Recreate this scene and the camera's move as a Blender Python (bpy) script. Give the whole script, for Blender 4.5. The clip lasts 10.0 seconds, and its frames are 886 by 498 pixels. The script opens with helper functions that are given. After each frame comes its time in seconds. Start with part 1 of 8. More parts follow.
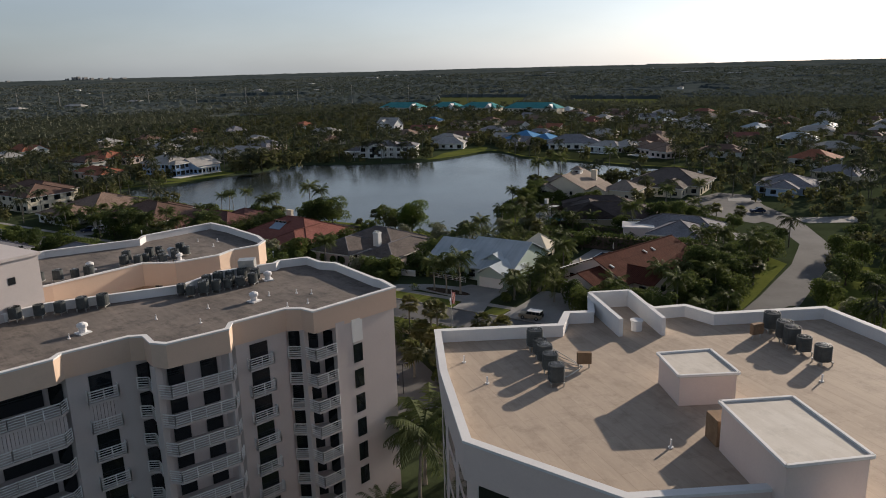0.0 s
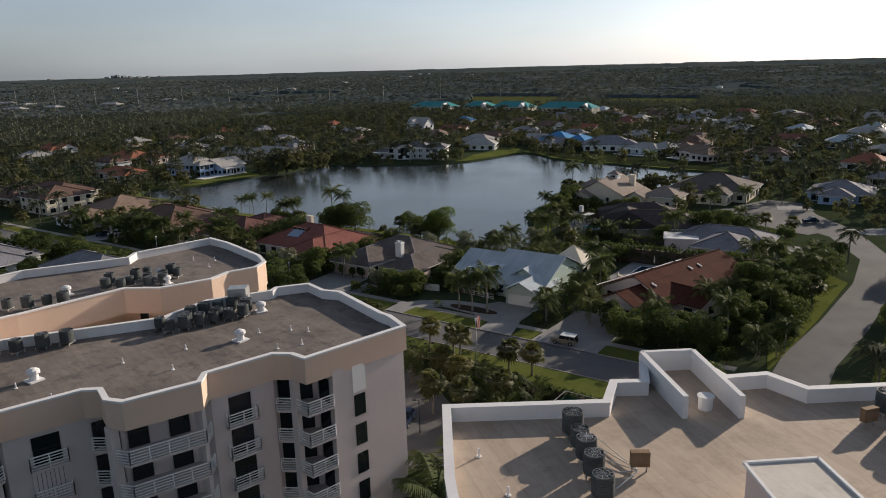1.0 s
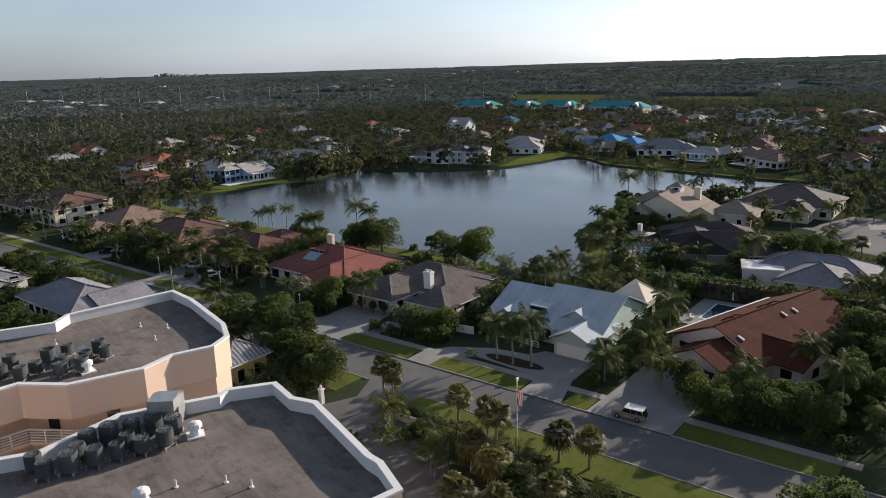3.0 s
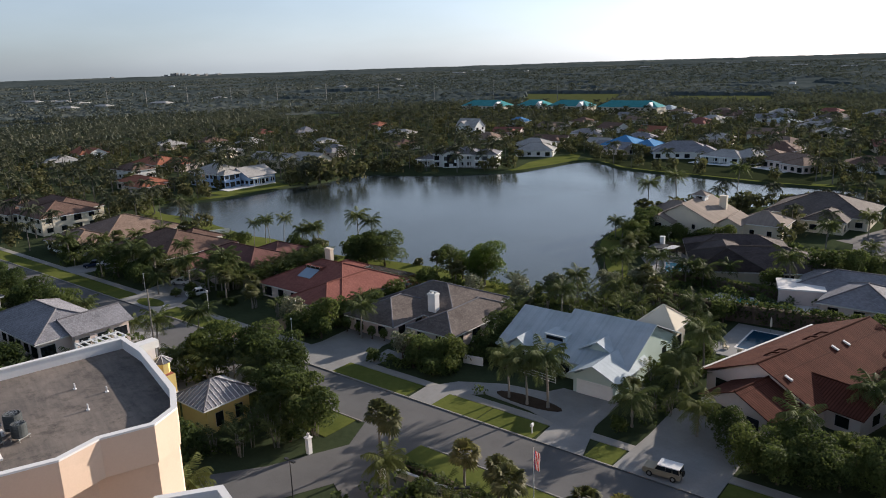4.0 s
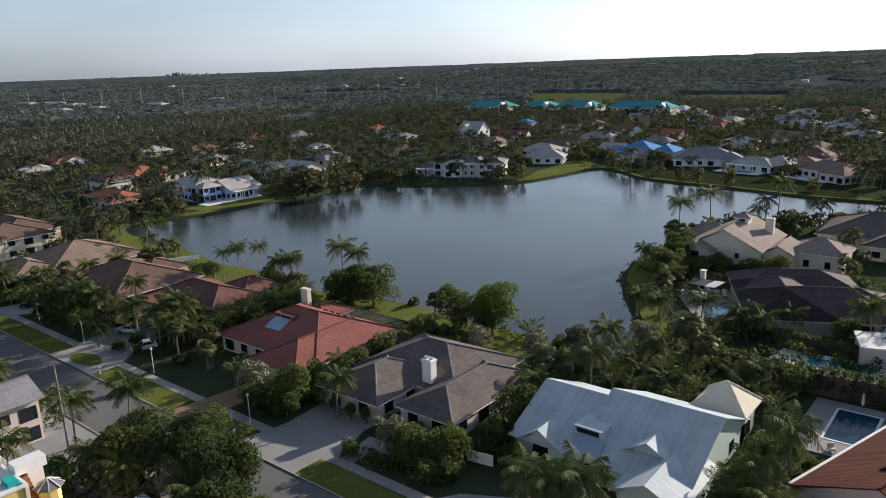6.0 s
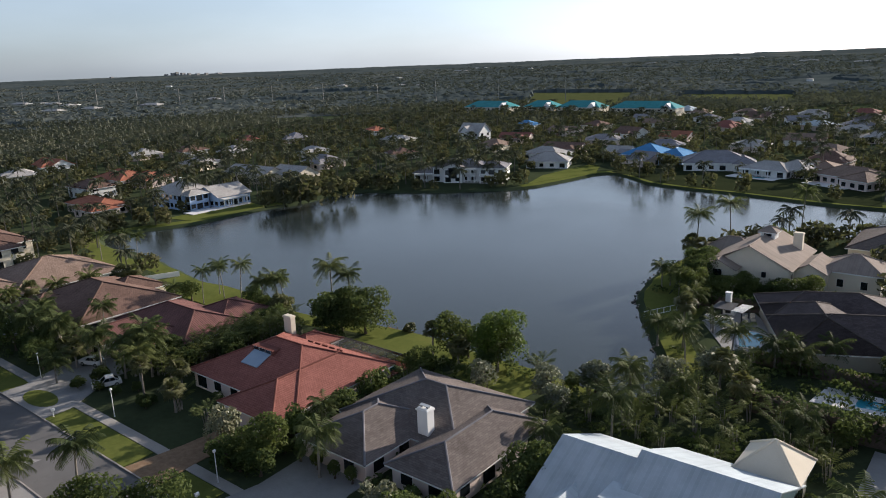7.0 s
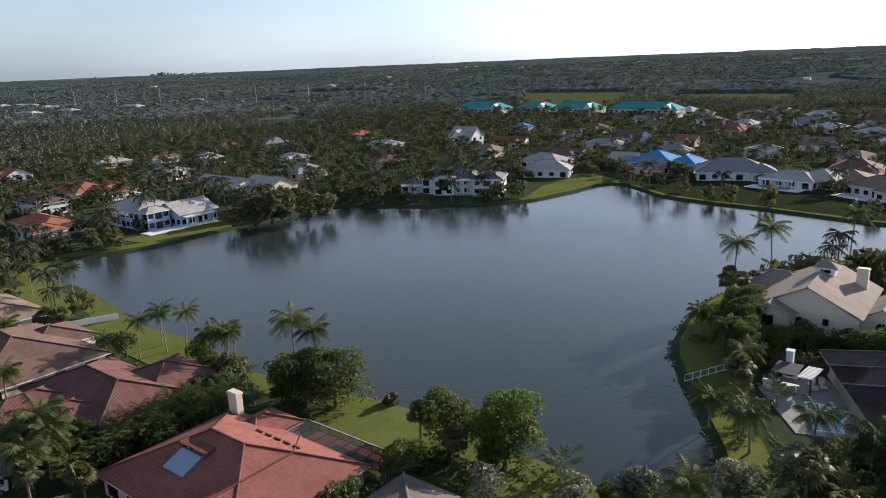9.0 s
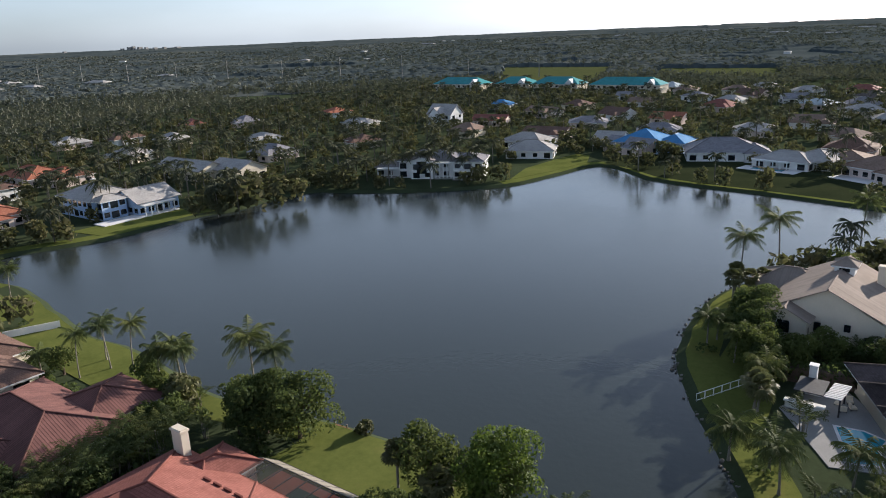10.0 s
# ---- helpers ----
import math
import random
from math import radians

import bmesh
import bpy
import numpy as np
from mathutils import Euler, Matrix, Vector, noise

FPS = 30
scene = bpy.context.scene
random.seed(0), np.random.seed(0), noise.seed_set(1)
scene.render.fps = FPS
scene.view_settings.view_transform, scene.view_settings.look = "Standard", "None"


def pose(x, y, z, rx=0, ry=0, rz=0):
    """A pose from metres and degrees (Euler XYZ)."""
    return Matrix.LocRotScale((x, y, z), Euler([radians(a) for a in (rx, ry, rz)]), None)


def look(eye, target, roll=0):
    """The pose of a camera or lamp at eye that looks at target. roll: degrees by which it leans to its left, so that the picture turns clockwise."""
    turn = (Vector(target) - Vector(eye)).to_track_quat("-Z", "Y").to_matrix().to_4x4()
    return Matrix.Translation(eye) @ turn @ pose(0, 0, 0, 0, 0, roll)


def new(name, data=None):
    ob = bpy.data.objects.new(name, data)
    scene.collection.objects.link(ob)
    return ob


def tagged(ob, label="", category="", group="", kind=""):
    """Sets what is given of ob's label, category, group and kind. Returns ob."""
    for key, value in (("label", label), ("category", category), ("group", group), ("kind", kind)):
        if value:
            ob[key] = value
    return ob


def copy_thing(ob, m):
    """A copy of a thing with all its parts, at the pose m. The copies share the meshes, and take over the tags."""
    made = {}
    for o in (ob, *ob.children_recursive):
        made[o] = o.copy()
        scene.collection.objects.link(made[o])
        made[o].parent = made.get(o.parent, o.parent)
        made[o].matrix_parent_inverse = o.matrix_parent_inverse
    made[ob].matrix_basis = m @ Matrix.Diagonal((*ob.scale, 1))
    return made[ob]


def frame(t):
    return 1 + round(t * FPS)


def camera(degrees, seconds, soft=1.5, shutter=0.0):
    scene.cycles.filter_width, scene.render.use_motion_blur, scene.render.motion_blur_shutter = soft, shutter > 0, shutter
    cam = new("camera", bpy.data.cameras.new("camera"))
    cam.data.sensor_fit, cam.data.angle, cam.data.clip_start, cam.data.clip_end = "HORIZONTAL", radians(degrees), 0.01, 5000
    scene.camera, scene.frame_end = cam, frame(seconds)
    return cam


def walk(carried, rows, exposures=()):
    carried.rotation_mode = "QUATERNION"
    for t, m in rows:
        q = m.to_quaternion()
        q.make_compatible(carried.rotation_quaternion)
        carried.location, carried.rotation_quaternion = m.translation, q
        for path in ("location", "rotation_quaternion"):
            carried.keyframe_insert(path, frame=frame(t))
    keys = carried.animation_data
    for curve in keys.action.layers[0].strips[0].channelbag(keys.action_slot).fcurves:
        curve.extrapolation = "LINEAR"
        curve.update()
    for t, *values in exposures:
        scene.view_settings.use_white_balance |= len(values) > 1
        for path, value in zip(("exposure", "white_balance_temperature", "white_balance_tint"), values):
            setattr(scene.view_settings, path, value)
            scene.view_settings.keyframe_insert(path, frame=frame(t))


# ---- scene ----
cam = camera(62.3, 10.0, 1.0)
METRES, EYE, TILT, LEAN, TURN = 143.8, 47.6, 0.0, 0.0, 32.5
ROWS = [
    (0.0, 0.0, 0.0, 0.0, -0.37, -13.97, 1.48),
    (0.5, 0.0049, 0.0435, 0.0001, 0.99, -13.99, 1.47),
    (1.0, 0.0084, 0.0881, 0.0004, 2.18, -14.02, 1.48),
    (1.5, 0.0101, 0.1337, 0.0007, 3.09, -14.05, 1.51),
    (2.0, 0.0111, 0.1799, 0.001, 4.01, -14.07, 1.57),
    (2.5, 0.0109, 0.2268, 0.002, 4.9, -14.11, 1.63),
    (4.0, 0.0046, 0.3729, 0.005, 6.3, -14.19, 1.82),
    (4.5, 0.0012, 0.424, 0.0065, 6.51, -14.21, 1.88),
    (5.0, -0.003, 0.4759, 0.0078, 6.55, -14.24, 1.95),
    (5.5, -0.0074, 0.5279, 0.0094, 6.54, -14.28, 2.02),
    (7.0, -0.0224, 0.6846, 0.0133, 6.51, -14.37, 2.16),
    (7.5, -0.0279, 0.7363, 0.0139, 6.49, -14.39, 2.2),
    (8.0, -0.0337, 0.7878, 0.0148, 6.43, -14.42, 2.25),
    (8.5, -0.039, 0.8394, 0.0152, 6.15, -14.43, 2.29),
    (9.0, -0.0447, 0.8912, 0.0155, 5.72, -14.48, 2.3),
    (9.5, -0.0499, 0.9432, 0.016, 5.02, -15.45, 2.3),
    (10.0, -0.0553, 0.9963, 0.0169, 3.99, -16.46, 2.34),
]
walk(cam, [(t, pose(0, 0, EYE, TILT, LEAN, TURN) @ pose(METRES * x, METRES * y, METRES * z, 90 + pitch, roll, yaw)) for t, x, y, z, yaw, pitch, roll in ROWS],
     [(0.0, 0.24, 6050, 11), (1.0, 0.30, 6000, 11), (2.5, 0.57, 5850, 11), (4.5, 0.74, 5750, 11), (7.5, 0.85, 5700, 11), (10.0, 1.0, 5630, 11)])

# ---- light ----
SUN_AZ, SUN_EL = 13.0, 16.5          # degrees: the sun stands 13 degrees east of the +y axis
sun_dir = Vector((math.sin(radians(SUN_AZ)) * math.cos(radians(SUN_EL)), math.cos(radians(SUN_AZ)) * math.cos(radians(SUN_EL)), math.sin(radians(SUN_EL))))
world = bpy.data.worlds.new("sky")
scene.world = world
world.use_nodes = True
wn, wl = world.node_tree.nodes, world.node_tree.links
sky = wn.new("ShaderNodeTexSky")
sky.sky_type, sky.sun_disc = "NISHITA", False
sky.sun_elevation, sky.sun_rotation = radians(SUN_EL), radians(SUN_AZ)
sky.air_density, sky.dust_density, sky.ozone_density = 1.0, 1.0, 3.0
hsv = wn.new("ShaderNodeHueSaturation")
hsv.inputs["Saturation"].default_value = 0.60
bgnode = wn["Background"]
bgnode.inputs["Strength"].default_value = 0.058
wl.new(sky.outputs[0], hsv.inputs["Color"])
# a thin bright veil of high cloud over the whole sky, with soft streaks
wdir = wn.new("ShaderNodeTexCoord").outputs["Generated"]
wmap = wn.new("ShaderNodeMapping")
wmap.inputs["Scale"].default_value = (1.0, 1.0, 3.5)
wl.new(wdir, wmap.inputs["Vector"])
wcloud = wn.new("ShaderNodeTexNoise")
wcloud.inputs["Scale"].default_value, wcloud.inputs["Detail"].default_value = 2.6, 6.0
wl.new(wmap.outputs[0], wcloud.inputs["Vector"])
wramp = wn.new("ShaderNodeValToRGB")
wramp.color_ramp.elements[0].position, wramp.color_ramp.elements[0].color = 0.35, (2.32, 2.52, 2.72, 1)
wramp.color_ramp.elements[1].position, wramp.color_ramp.elements[1].color = 0.75, (3.5, 3.7, 3.88, 1)
wl.new(wcloud.outputs["Fac"], wramp.inputs["Fac"])
wadd = wn.new("ShaderNodeMix")
wadd.data_type, wadd.blend_type = "RGBA", "ADD"
wadd.inputs[0].default_value = 1.0
wl.new(hsv.outputs[0], wadd.inputs[6])
wsep = wn.new("ShaderNodeSeparateXYZ")
wl.new(wdir, wsep.inputs[0])
wfade = wn.new("ShaderNodeMapRange")
wfade.interpolation_type = "SMOOTHSTEP"
for key, value in ((1, 0.20), (2, 0.64), (3, 1.0), (4, 0.27)):
    wfade.inputs[key].default_value = value
wl.new(wsep.outputs["Z"], wfade.inputs[0])
wveil = wn.new("ShaderNodeVectorMath")
wveil.operation = "SCALE"
wl.new(wramp.outputs["Color"], wveil.inputs[0])
wside = wn.new("ShaderNodeVectorMath")
wside.operation = "DOT_PRODUCT"
wside.inputs[1].default_value = (math.sin(radians(SUN_AZ)), math.cos(radians(SUN_AZ)), 0.0)
wl.new(wdir, wside.inputs[0])
wglow = wn.new("ShaderNodeMapRange")
for key, value in ((1, -0.2), (2, 1.0), (3, 0.48), (4, 1.55)):
    wglow.inputs[key].default_value = value
wl.new(wside.outputs["Value"], wglow.inputs[0])
wmul = wn.new("ShaderNodeMath")
wmul.operation = "MULTIPLY"
wl.new(wfade.outputs[0], wmul.inputs[0])
wl.new(wglow.outputs[0], wmul.inputs[1])
wl.new(wmul.outputs[0], wveil.inputs["Scale"])
wl.new(wveil.outputs[0], wadd.inputs[7])
wl.new(wadd.outputs[2], bgnode.inputs["Color"])
lamp = bpy.data.lights.new("sun", "SUN")
lamp.energy, lamp.angle, lamp.color = 5.0, radians(0.6), (1.0, 0.82, 0.62)
sun = new("sun", lamp)
sun.matrix_world = look(sun_dir * 900, (0, 0, 0))

# ---- materials ----


def shader(name):
    m = bpy.data.materials.new(name)
    m.use_nodes = True
    return m, m.node_tree.nodes, m.node_tree.links, m.node_tree.nodes["Principled BSDF"]


def noise_node(n, l, vec, scale, detail=4.0, rough=0.6):
    t = n.new("ShaderNodeTexNoise")
    t.inputs["Scale"].default_value, t.inputs["Detail"].default_value, t.inputs["Roughness"].default_value = scale, detail, rough
    l.new(vec, t.inputs["Vector"])
    return t.outputs["Fac"]


def ramp(n, l, fac, stops):
    r = n.new("ShaderNodeValToRGB")
    e = r.color_ramp.elements
    while len(e) < len(stops):
        e.new(0.5)
    for k, (p, c) in zip(e, stops):
        k.position, k.color = p, (*c, 1)
    l.new(fac, r.inputs["Fac"])
    return r.outputs["Color"]


def mixed(n, l, a, b, fac, mode="MIX"):
    m = n.new("ShaderNodeMix")
    m.data_type, m.blend_type = "RGBA", mode
    for value, socket in ((fac, m.inputs[0]), (a, m.inputs[6]), (b, m.inputs[7])):
        if isinstance(value, (int, float)):
            socket.default_value = value
        elif isinstance(value, tuple):
            socket.default_value = (*value, 1)
        else:
            l.new(value, socket)
    return m.outputs[2]


def bumped(n, l, p, height, strength, dist):
    b = n.new("ShaderNodeBump")
    b.inputs["Strength"].default_value, b.inputs["Distance"].default_value = strength, dist
    l.new(height, b.inputs["Height"])
    l.new(b.outputs[0], p.inputs["Normal"])


def plain(name, dark, light, big=0.15, fine=4.0, rough=0.8, metal=0.0, bump=0.25, dist=0.02, spec=0.1, stain=0.0):
    """A weathered surface: a wide drift and a fine grain between two colours, in world metres."""
    m, n, l, p = shader(name)
    pos = n.new("ShaderNodeNewGeometry").outputs["Position"]
    a, b = noise_node(n, l, pos, big, 5), noise_node(n, l, pos, fine, 6, 0.7)
    col = mixed(n, l, ramp(n, l, a, [(0.3, dark), (0.7, light)]), ramp(n, l, b, [(0.25, dark), (0.75, light)]), 0.4)
    if stain:
        s = noise_node(n, l, pos, big * 2.7, 8, 0.75)
        col = mixed(n, l, col, tuple(0.35 * c for c in dark), ramp(n, l, s, [(0.55, (0, 0, 0)), (0.78, (stain,) * 3)]))
    l.new(col, p.inputs["Base Color"])
    p.inputs["Roughness"].default_value, p.inputs["Metallic"].default_value = rough, metal
    p.inputs["Specular IOR Level"].default_value = spec
    bumped(n, l, p, b, bump, dist)
    return m


def tiled(name, dark, light, w, h, gap, rough=0.75, depth=0.04, seam=False):
    """Roofing in courses along the eave; seam: long upstands down the slope instead."""
    m, n, l, p = shader(name)
    uv = n.new("ShaderNodeUVMap").outputs[0]
    pos = n.new("ShaderNodeNewGeometry").outputs["Position"]
    t = n.new("ShaderNodeTexBrick")
    t.offset = 0.0 if seam else 0.5
    for key, value in (("Scale", 1.0), ("Mortar Size", gap), ("Mortar Smooth", 0.3), ("Brick Width", w), ("Row Height", h), ("Bias", 0.0)):
        t.inputs[key].default_value = value
    t.inputs["Color1"].default_value, t.inputs["Color2"].default_value = (*dark, 1), (*light, 1)
    t.inputs["Mortar"].default_value = (*[0.45 * c for c in dark], 1) if not seam else (*[min(1, 1.1 * c) for c in light], 1)
    l.new(uv, t.inputs["Vector"])
    drift = noise_node(n, l, pos, 0.22, 7, 0.7)
    col = mixed(n, l, t.outputs["Color"], ramp(n, l, drift, [(0.3, tuple(0.5 * c for c in dark)), (0.72, light)]), 0.45)
    l.new(col, p.inputs["Base Color"])
    p.inputs["Roughness"].default_value = rough
    p.inputs["Specular IOR Level"].default_value = 0.06 if seam else 0.04
    bumped(n, l, p, t.outputs["Fac"], 0.5 if not seam else -0.4, depth)
    return m


def leafy(name, dark, light, through_light=0.42, wide=0.05, gloss=(0.6, 0.2)):
    """Leaves: each clump a tone of its own, each plant another, a drift over the whole wood; light passes through in part."""
    m, n, l, p = shader(name)
    geo = n.new("ShaderNodeNewGeometry")
    info = n.new("ShaderNodeObjectInfo")
    drift = noise_node(n, l, geo.outputs["Position"], wide, 5, 0.7)
    col = ramp(n, l, geo.outputs["Random Per Island"], [(0.0, dark), (1.0, light)])
    tone = ramp(n, l, info.outputs["Random"], [(0.0, tuple(0.55 * c for c in dark)), (0.5, light), (1.0, (light[0] * 1.35, light[1] * 1.15, light[2] * 0.8))])
    col = mixed(n, l, col, tone, 0.45)
    col = mixed(n, l, col, ramp(n, l, drift, [(0.3, (0.55, 0.6, 0.6)), (0.7, (1.25, 1.15, 0.95))]), 1.0, "MULTIPLY")
    l.new(col, p.inputs["Base Color"])
    p.inputs["Roughness"].default_value, p.inputs["Specular IOR Level"].default_value = gloss
    tr = n.new("ShaderNodeBsdfTranslucent")
    l.new(mixed(n, l, col, (0.18, 0.23, 0.05), 0.25), tr.inputs["Color"])
    mix = n.new("ShaderNodeMixShader")
    mix.inputs[0].default_value = through_light
    l.new(p.outputs[0], mix.inputs[1])
    l.new(tr.outputs[0], mix.inputs[2])
    l.new(mix.outputs[0], n["Material Output"].inputs["Surface"])
    return m


def grassy(name, dark, light, dry):
    m, n, l, p = shader(name)
    pos = n.new("ShaderNodeNewGeometry").outputs["Position"]
    a, b, c = noise_node(n, l, pos, 0.09, 5), noise_node(n, l, pos, 1.1, 8, 0.75), noise_node(n, l, pos, 14.0, 4, 0.8)
    col = mixed(n, l, ramp(n, l, a, [(0.3, dark), (0.6, light), (0.8, dry)]), ramp(n, l, b, [(0.3, dark), (0.7, light)]), 0.5)
    l.new(col, p.inputs["Base Color"])
    p.inputs["Roughness"].default_value, p.inputs["Specular IOR Level"].default_value = 1.0, 0.0
    bumped(n, l, p, c, 0.5, 0.05)
    return m


M_GROUND = grassy("undergrowth", (0.030, 0.040, 0.022), (0.060, 0.076, 0.040), (0.070, 0.072, 0.042))
M_LAWN = grassy("lawn_grass", (0.070, 0.090, 0.024), (0.145, 0.160, 0.044), (0.20, 0.17, 0.065))
M_FIELD = grassy("field_grass", (0.052, 0.066, 0.026), (0.088, 0.096, 0.040), (0.11, 0.10, 0.05))
# grass for the bank below the houses, its shade painted in as darker green
M_BANK = grassy("shade_darkened_grass", (0.020, 0.027, 0.014), (0.038, 0.046, 0.022), (0.055, 0.053, 0.03))
M_ROAD = plain("asphalt", (0.098, 0.097, 0.098), (0.168, 0.166, 0.166), 0.10, 9.0, 0.9, bump=0.3, dist=0.01, stain=0.3)
M_DRIVE = plain("concrete_paving", (0.21, 0.208, 0.206), (0.335, 0.332, 0.326), 0.20, 5.0, 0.85, stain=0.25)
M_WALK = plain("sidewalk_concrete", (0.25, 0.24, 0.225), (0.37, 0.355, 0.33), 0.25, 6.0, 0.9, stain=0.3)
M_COURT = plain("green_court_paint", (0.012, 0.05, 0.036), (0.025, 0.085, 0.06), 0.2, 5.0, 0.9)
M_MULCH = plain("mulch", (0.030, 0.022, 0.016), (0.070, 0.050, 0.034), 0.5, 8.0, 1.0, bump=0.8, dist=0.06)
M_ROCK = plain("shore_rock", (0.10, 0.09, 0.075), (0.26, 0.24, 0.21), 0.8, 6.0, 0.9, bump=0.8, dist=0.08)
M_STUCCO = plain("warm_white_stucco", (0.52, 0.47, 0.455), (0.63, 0.575, 0.555), 0.12, 7.0, 0.9, dist=0.01, stain=0.12)
M_PEACH = plain("peach_stucco", (0.62, 0.47, 0.36), (0.72, 0.56, 0.44), 0.12, 7.0, 0.9, dist=0.01, stain=0.15)
M_PARAPET = plain("white_parapet_paint", (0.66, 0.65, 0.65), (0.80, 0.79, 0.78), 0.3, 6.0, 0.7, dist=0.006, stain=0.15)


def membrane(name, dark, light, stainy, angle, seam):
    """Flat roofing in sheets with seams, streaks and old puddle marks."""
    m, n, l, p = shader(name)
    pos = n.new("ShaderNodeNewGeometry").outputs["Position"]
    mp = n.new("ShaderNodeMapping")
    mp.inputs["Rotation"].default_value = (0, 0, radians(angle))
    l.new(pos, mp.inputs["Vector"])
    st = n.new("ShaderNodeMapping")
    st.inputs["Scale"].default_value = (0.25, 1.6, 1)
    l.new(mp.outputs[0], st.inputs["Vector"])
    b = n.new("ShaderNodeTexBrick")
    for key, value in (("Scale", 1.0), ("Mortar Size", 0.03), ("Mortar Smooth", 0.6), ("Brick Width", 7.0), ("Row Height", 1.0)):
        b.inputs[key].default_value = value
    b.inputs["Color1"].default_value, b.inputs["Color2"].default_value = (*light, 1), (*[0.5 * (u + v) for u, v in zip(dark, light)], 1)
    b.inputs["Mortar"].default_value = (*dark, 1)
    l.new(mp.outputs[0], b.inputs["Vector"])
    streak, wide, blot, fine = noise_node(n, l, st.outputs[0], 1.3, 6, 0.7), noise_node(n, l, pos, 0.16, 6, 0.65), noise_node(n, l, pos, 0.7, 8, 0.75), noise_node(n, l, pos, 6.0, 6, 0.8)
    col = mixed(n, l, b.outputs["Color"], ramp(n, l, wide, [(0.3, dark), (0.68, light)]), 1.0 - seam)
    col = mixed(n, l, col, ramp(n, l, streak, [(0.3, dark), (0.7, light)]), 0.35)
    col = mixed(n, l, col, tuple(0.4 * c for c in dark), ramp(n, l, blot, [(0.5, (0, 0, 0)), (0.75, (stainy,) * 3)]))
    col = mixed(n, l, col, tuple(min(1, 1.25 * c) for c in light), ramp(n, l, fine, [(0.55, (0, 0, 0)), (0.8, (0.35,) * 3)]))
    l.new(col, p.inputs["Base Color"])
    p.inputs["Roughness"].default_value, p.inputs["Specular IOR Level"].default_value = 0.8, 0.25
    bumped(n, l, p, fine, 0.35, 0.02)
    return m


M_ROOFTAN = membrane("tan_roof_membrane", (0.28, 0.222, 0.172), (0.50, 0.41, 0.325), 0.45, 38, 0.55)
M_ROOFPALE = membrane("pale_patchy_membrane", (0.42, 0.37, 0.31), (0.70, 0.66, 0.60), 0.35, 38, 0.1)
M_ROOFGREY = membrane("brown_grey_roof_gravel", (0.070, 0.064, 0.062), (0.270, 0.228, 0.196), 0.85, 15, 0.12)
M_WHITE = plain("white_paint", (0.70, 0.70, 0.69), (0.82, 0.82, 0.80), 0.4, 8.0, 0.55, dist=0.004)
M_CREAM = plain("cream_stucco", (0.60, 0.54, 0.43), (0.74, 0.67, 0.55), 0.2, 7.0, 0.85, dist=0.01, stain=0.1)
M_PINKW = plain("pale_pink_stucco", (0.62, 0.52, 0.48), (0.74, 0.63, 0.58), 0.2, 7.0, 0.85, dist=0.01, stain=0.1)
M_YELLOW = plain("yellow_stucco", (0.66, 0.50, 0.17), (0.78, 0.61, 0.24), 0.2, 7.0, 0.85, dist=0.01, stain=0.12)
M_BLUEW = plain("pale_blue_stucco", (0.38, 0.50, 0.70), (0.48, 0.60, 0.80), 0.2, 7.0, 0.85, dist=0.01)
M_GREENW = plain("pale_green_siding", (0.42, 0.52, 0.48), (0.54, 0.64, 0.60), 0.2, 7.0, 0.8, dist=0.01)
M_METAL = plain("galvanised_metal", (0.34, 0.34, 0.34), (0.60, 0.60, 0.58), 1.2, 9.0, 0.42, 0.75, bump=0.1, dist=0.004)
M_DARK = plain("dark_coated_metal", (0.030, 0.031, 0.034), (0.075, 0.076, 0.080), 1.5, 9.0, 0.5, 0.3, dist=0.004)
M_CASING = plain("grey_green_condenser_paint", (0.050, 0.056, 0.058), (0.120, 0.130, 0.130), 1.5, 9.0, 0.5, 0.2, dist=0.004)
M_RUST = plain("rusty_metal", (0.16, 0.10, 0.06), (0.32, 0.23, 0.15), 1.5, 9.0, 0.75, 0.2)
M_BLACK = plain("black_rubber", (0.012, 0.012, 0.012), (0.03, 0.03, 0.03), 2.0, 9.0, 0.7)
M_TRUNK = plain("palm_trunk_bark", (0.15, 0.135, 0.115), (0.30, 0.275, 0.24), 0.9, 7.0, 0.95, bump=0.6, dist=0.03)
M_BARK = plain("tree_bark", (0.06, 0.045, 0.034), (0.15, 0.12, 0.095), 0.9, 7.0, 0.95, bump=0.7, dist=0.03)
M_WOOD = plain("stained_wood", (0.16, 0.075, 0.04), (0.32, 0.16, 0.09), 0.8, 9.0, 0.6)
M_SCREEN, gn, gl, gp = shader("dark_insect_screen")
gp.inputs["Base Color"].default_value, gp.inputs["Roughness"].default_value = (0.05, 0.052, 0.05, 1), 0.8
gt, gm = gn.new("ShaderNodeBsdfTransparent"), gn.new("ShaderNodeMixShader")
gm.inputs[0].default_value = 0.72
gl.new(gp.outputs[0], gm.inputs[1])
gl.new(gt.outputs[0], gm.inputs[2])
gl.new(gm.outputs[0], gn["Material Output"].inputs["Surface"])
# lighter copy of the screen: the sunlight on its slope is put into the tan
M_MESH, gn, gl, gp = shader("sunlit_tone_insect_mesh")
gp.inputs["Base Color"].default_value, gp.inputs["Roughness"].default_value = (0.24, 0.22, 0.18, 1), 0.8
gt, gm = gn.new("ShaderNodeBsdfTransparent"), gn.new("ShaderNodeMixShader")
gm.inputs[0].default_value = 0.25
gl.new(gp.outputs[0], gm.inputs[1])
gl.new(gt.outputs[0], gm.inputs[2])
gl.new(gm.outputs[0], gn["Material Output"].inputs["Surface"])
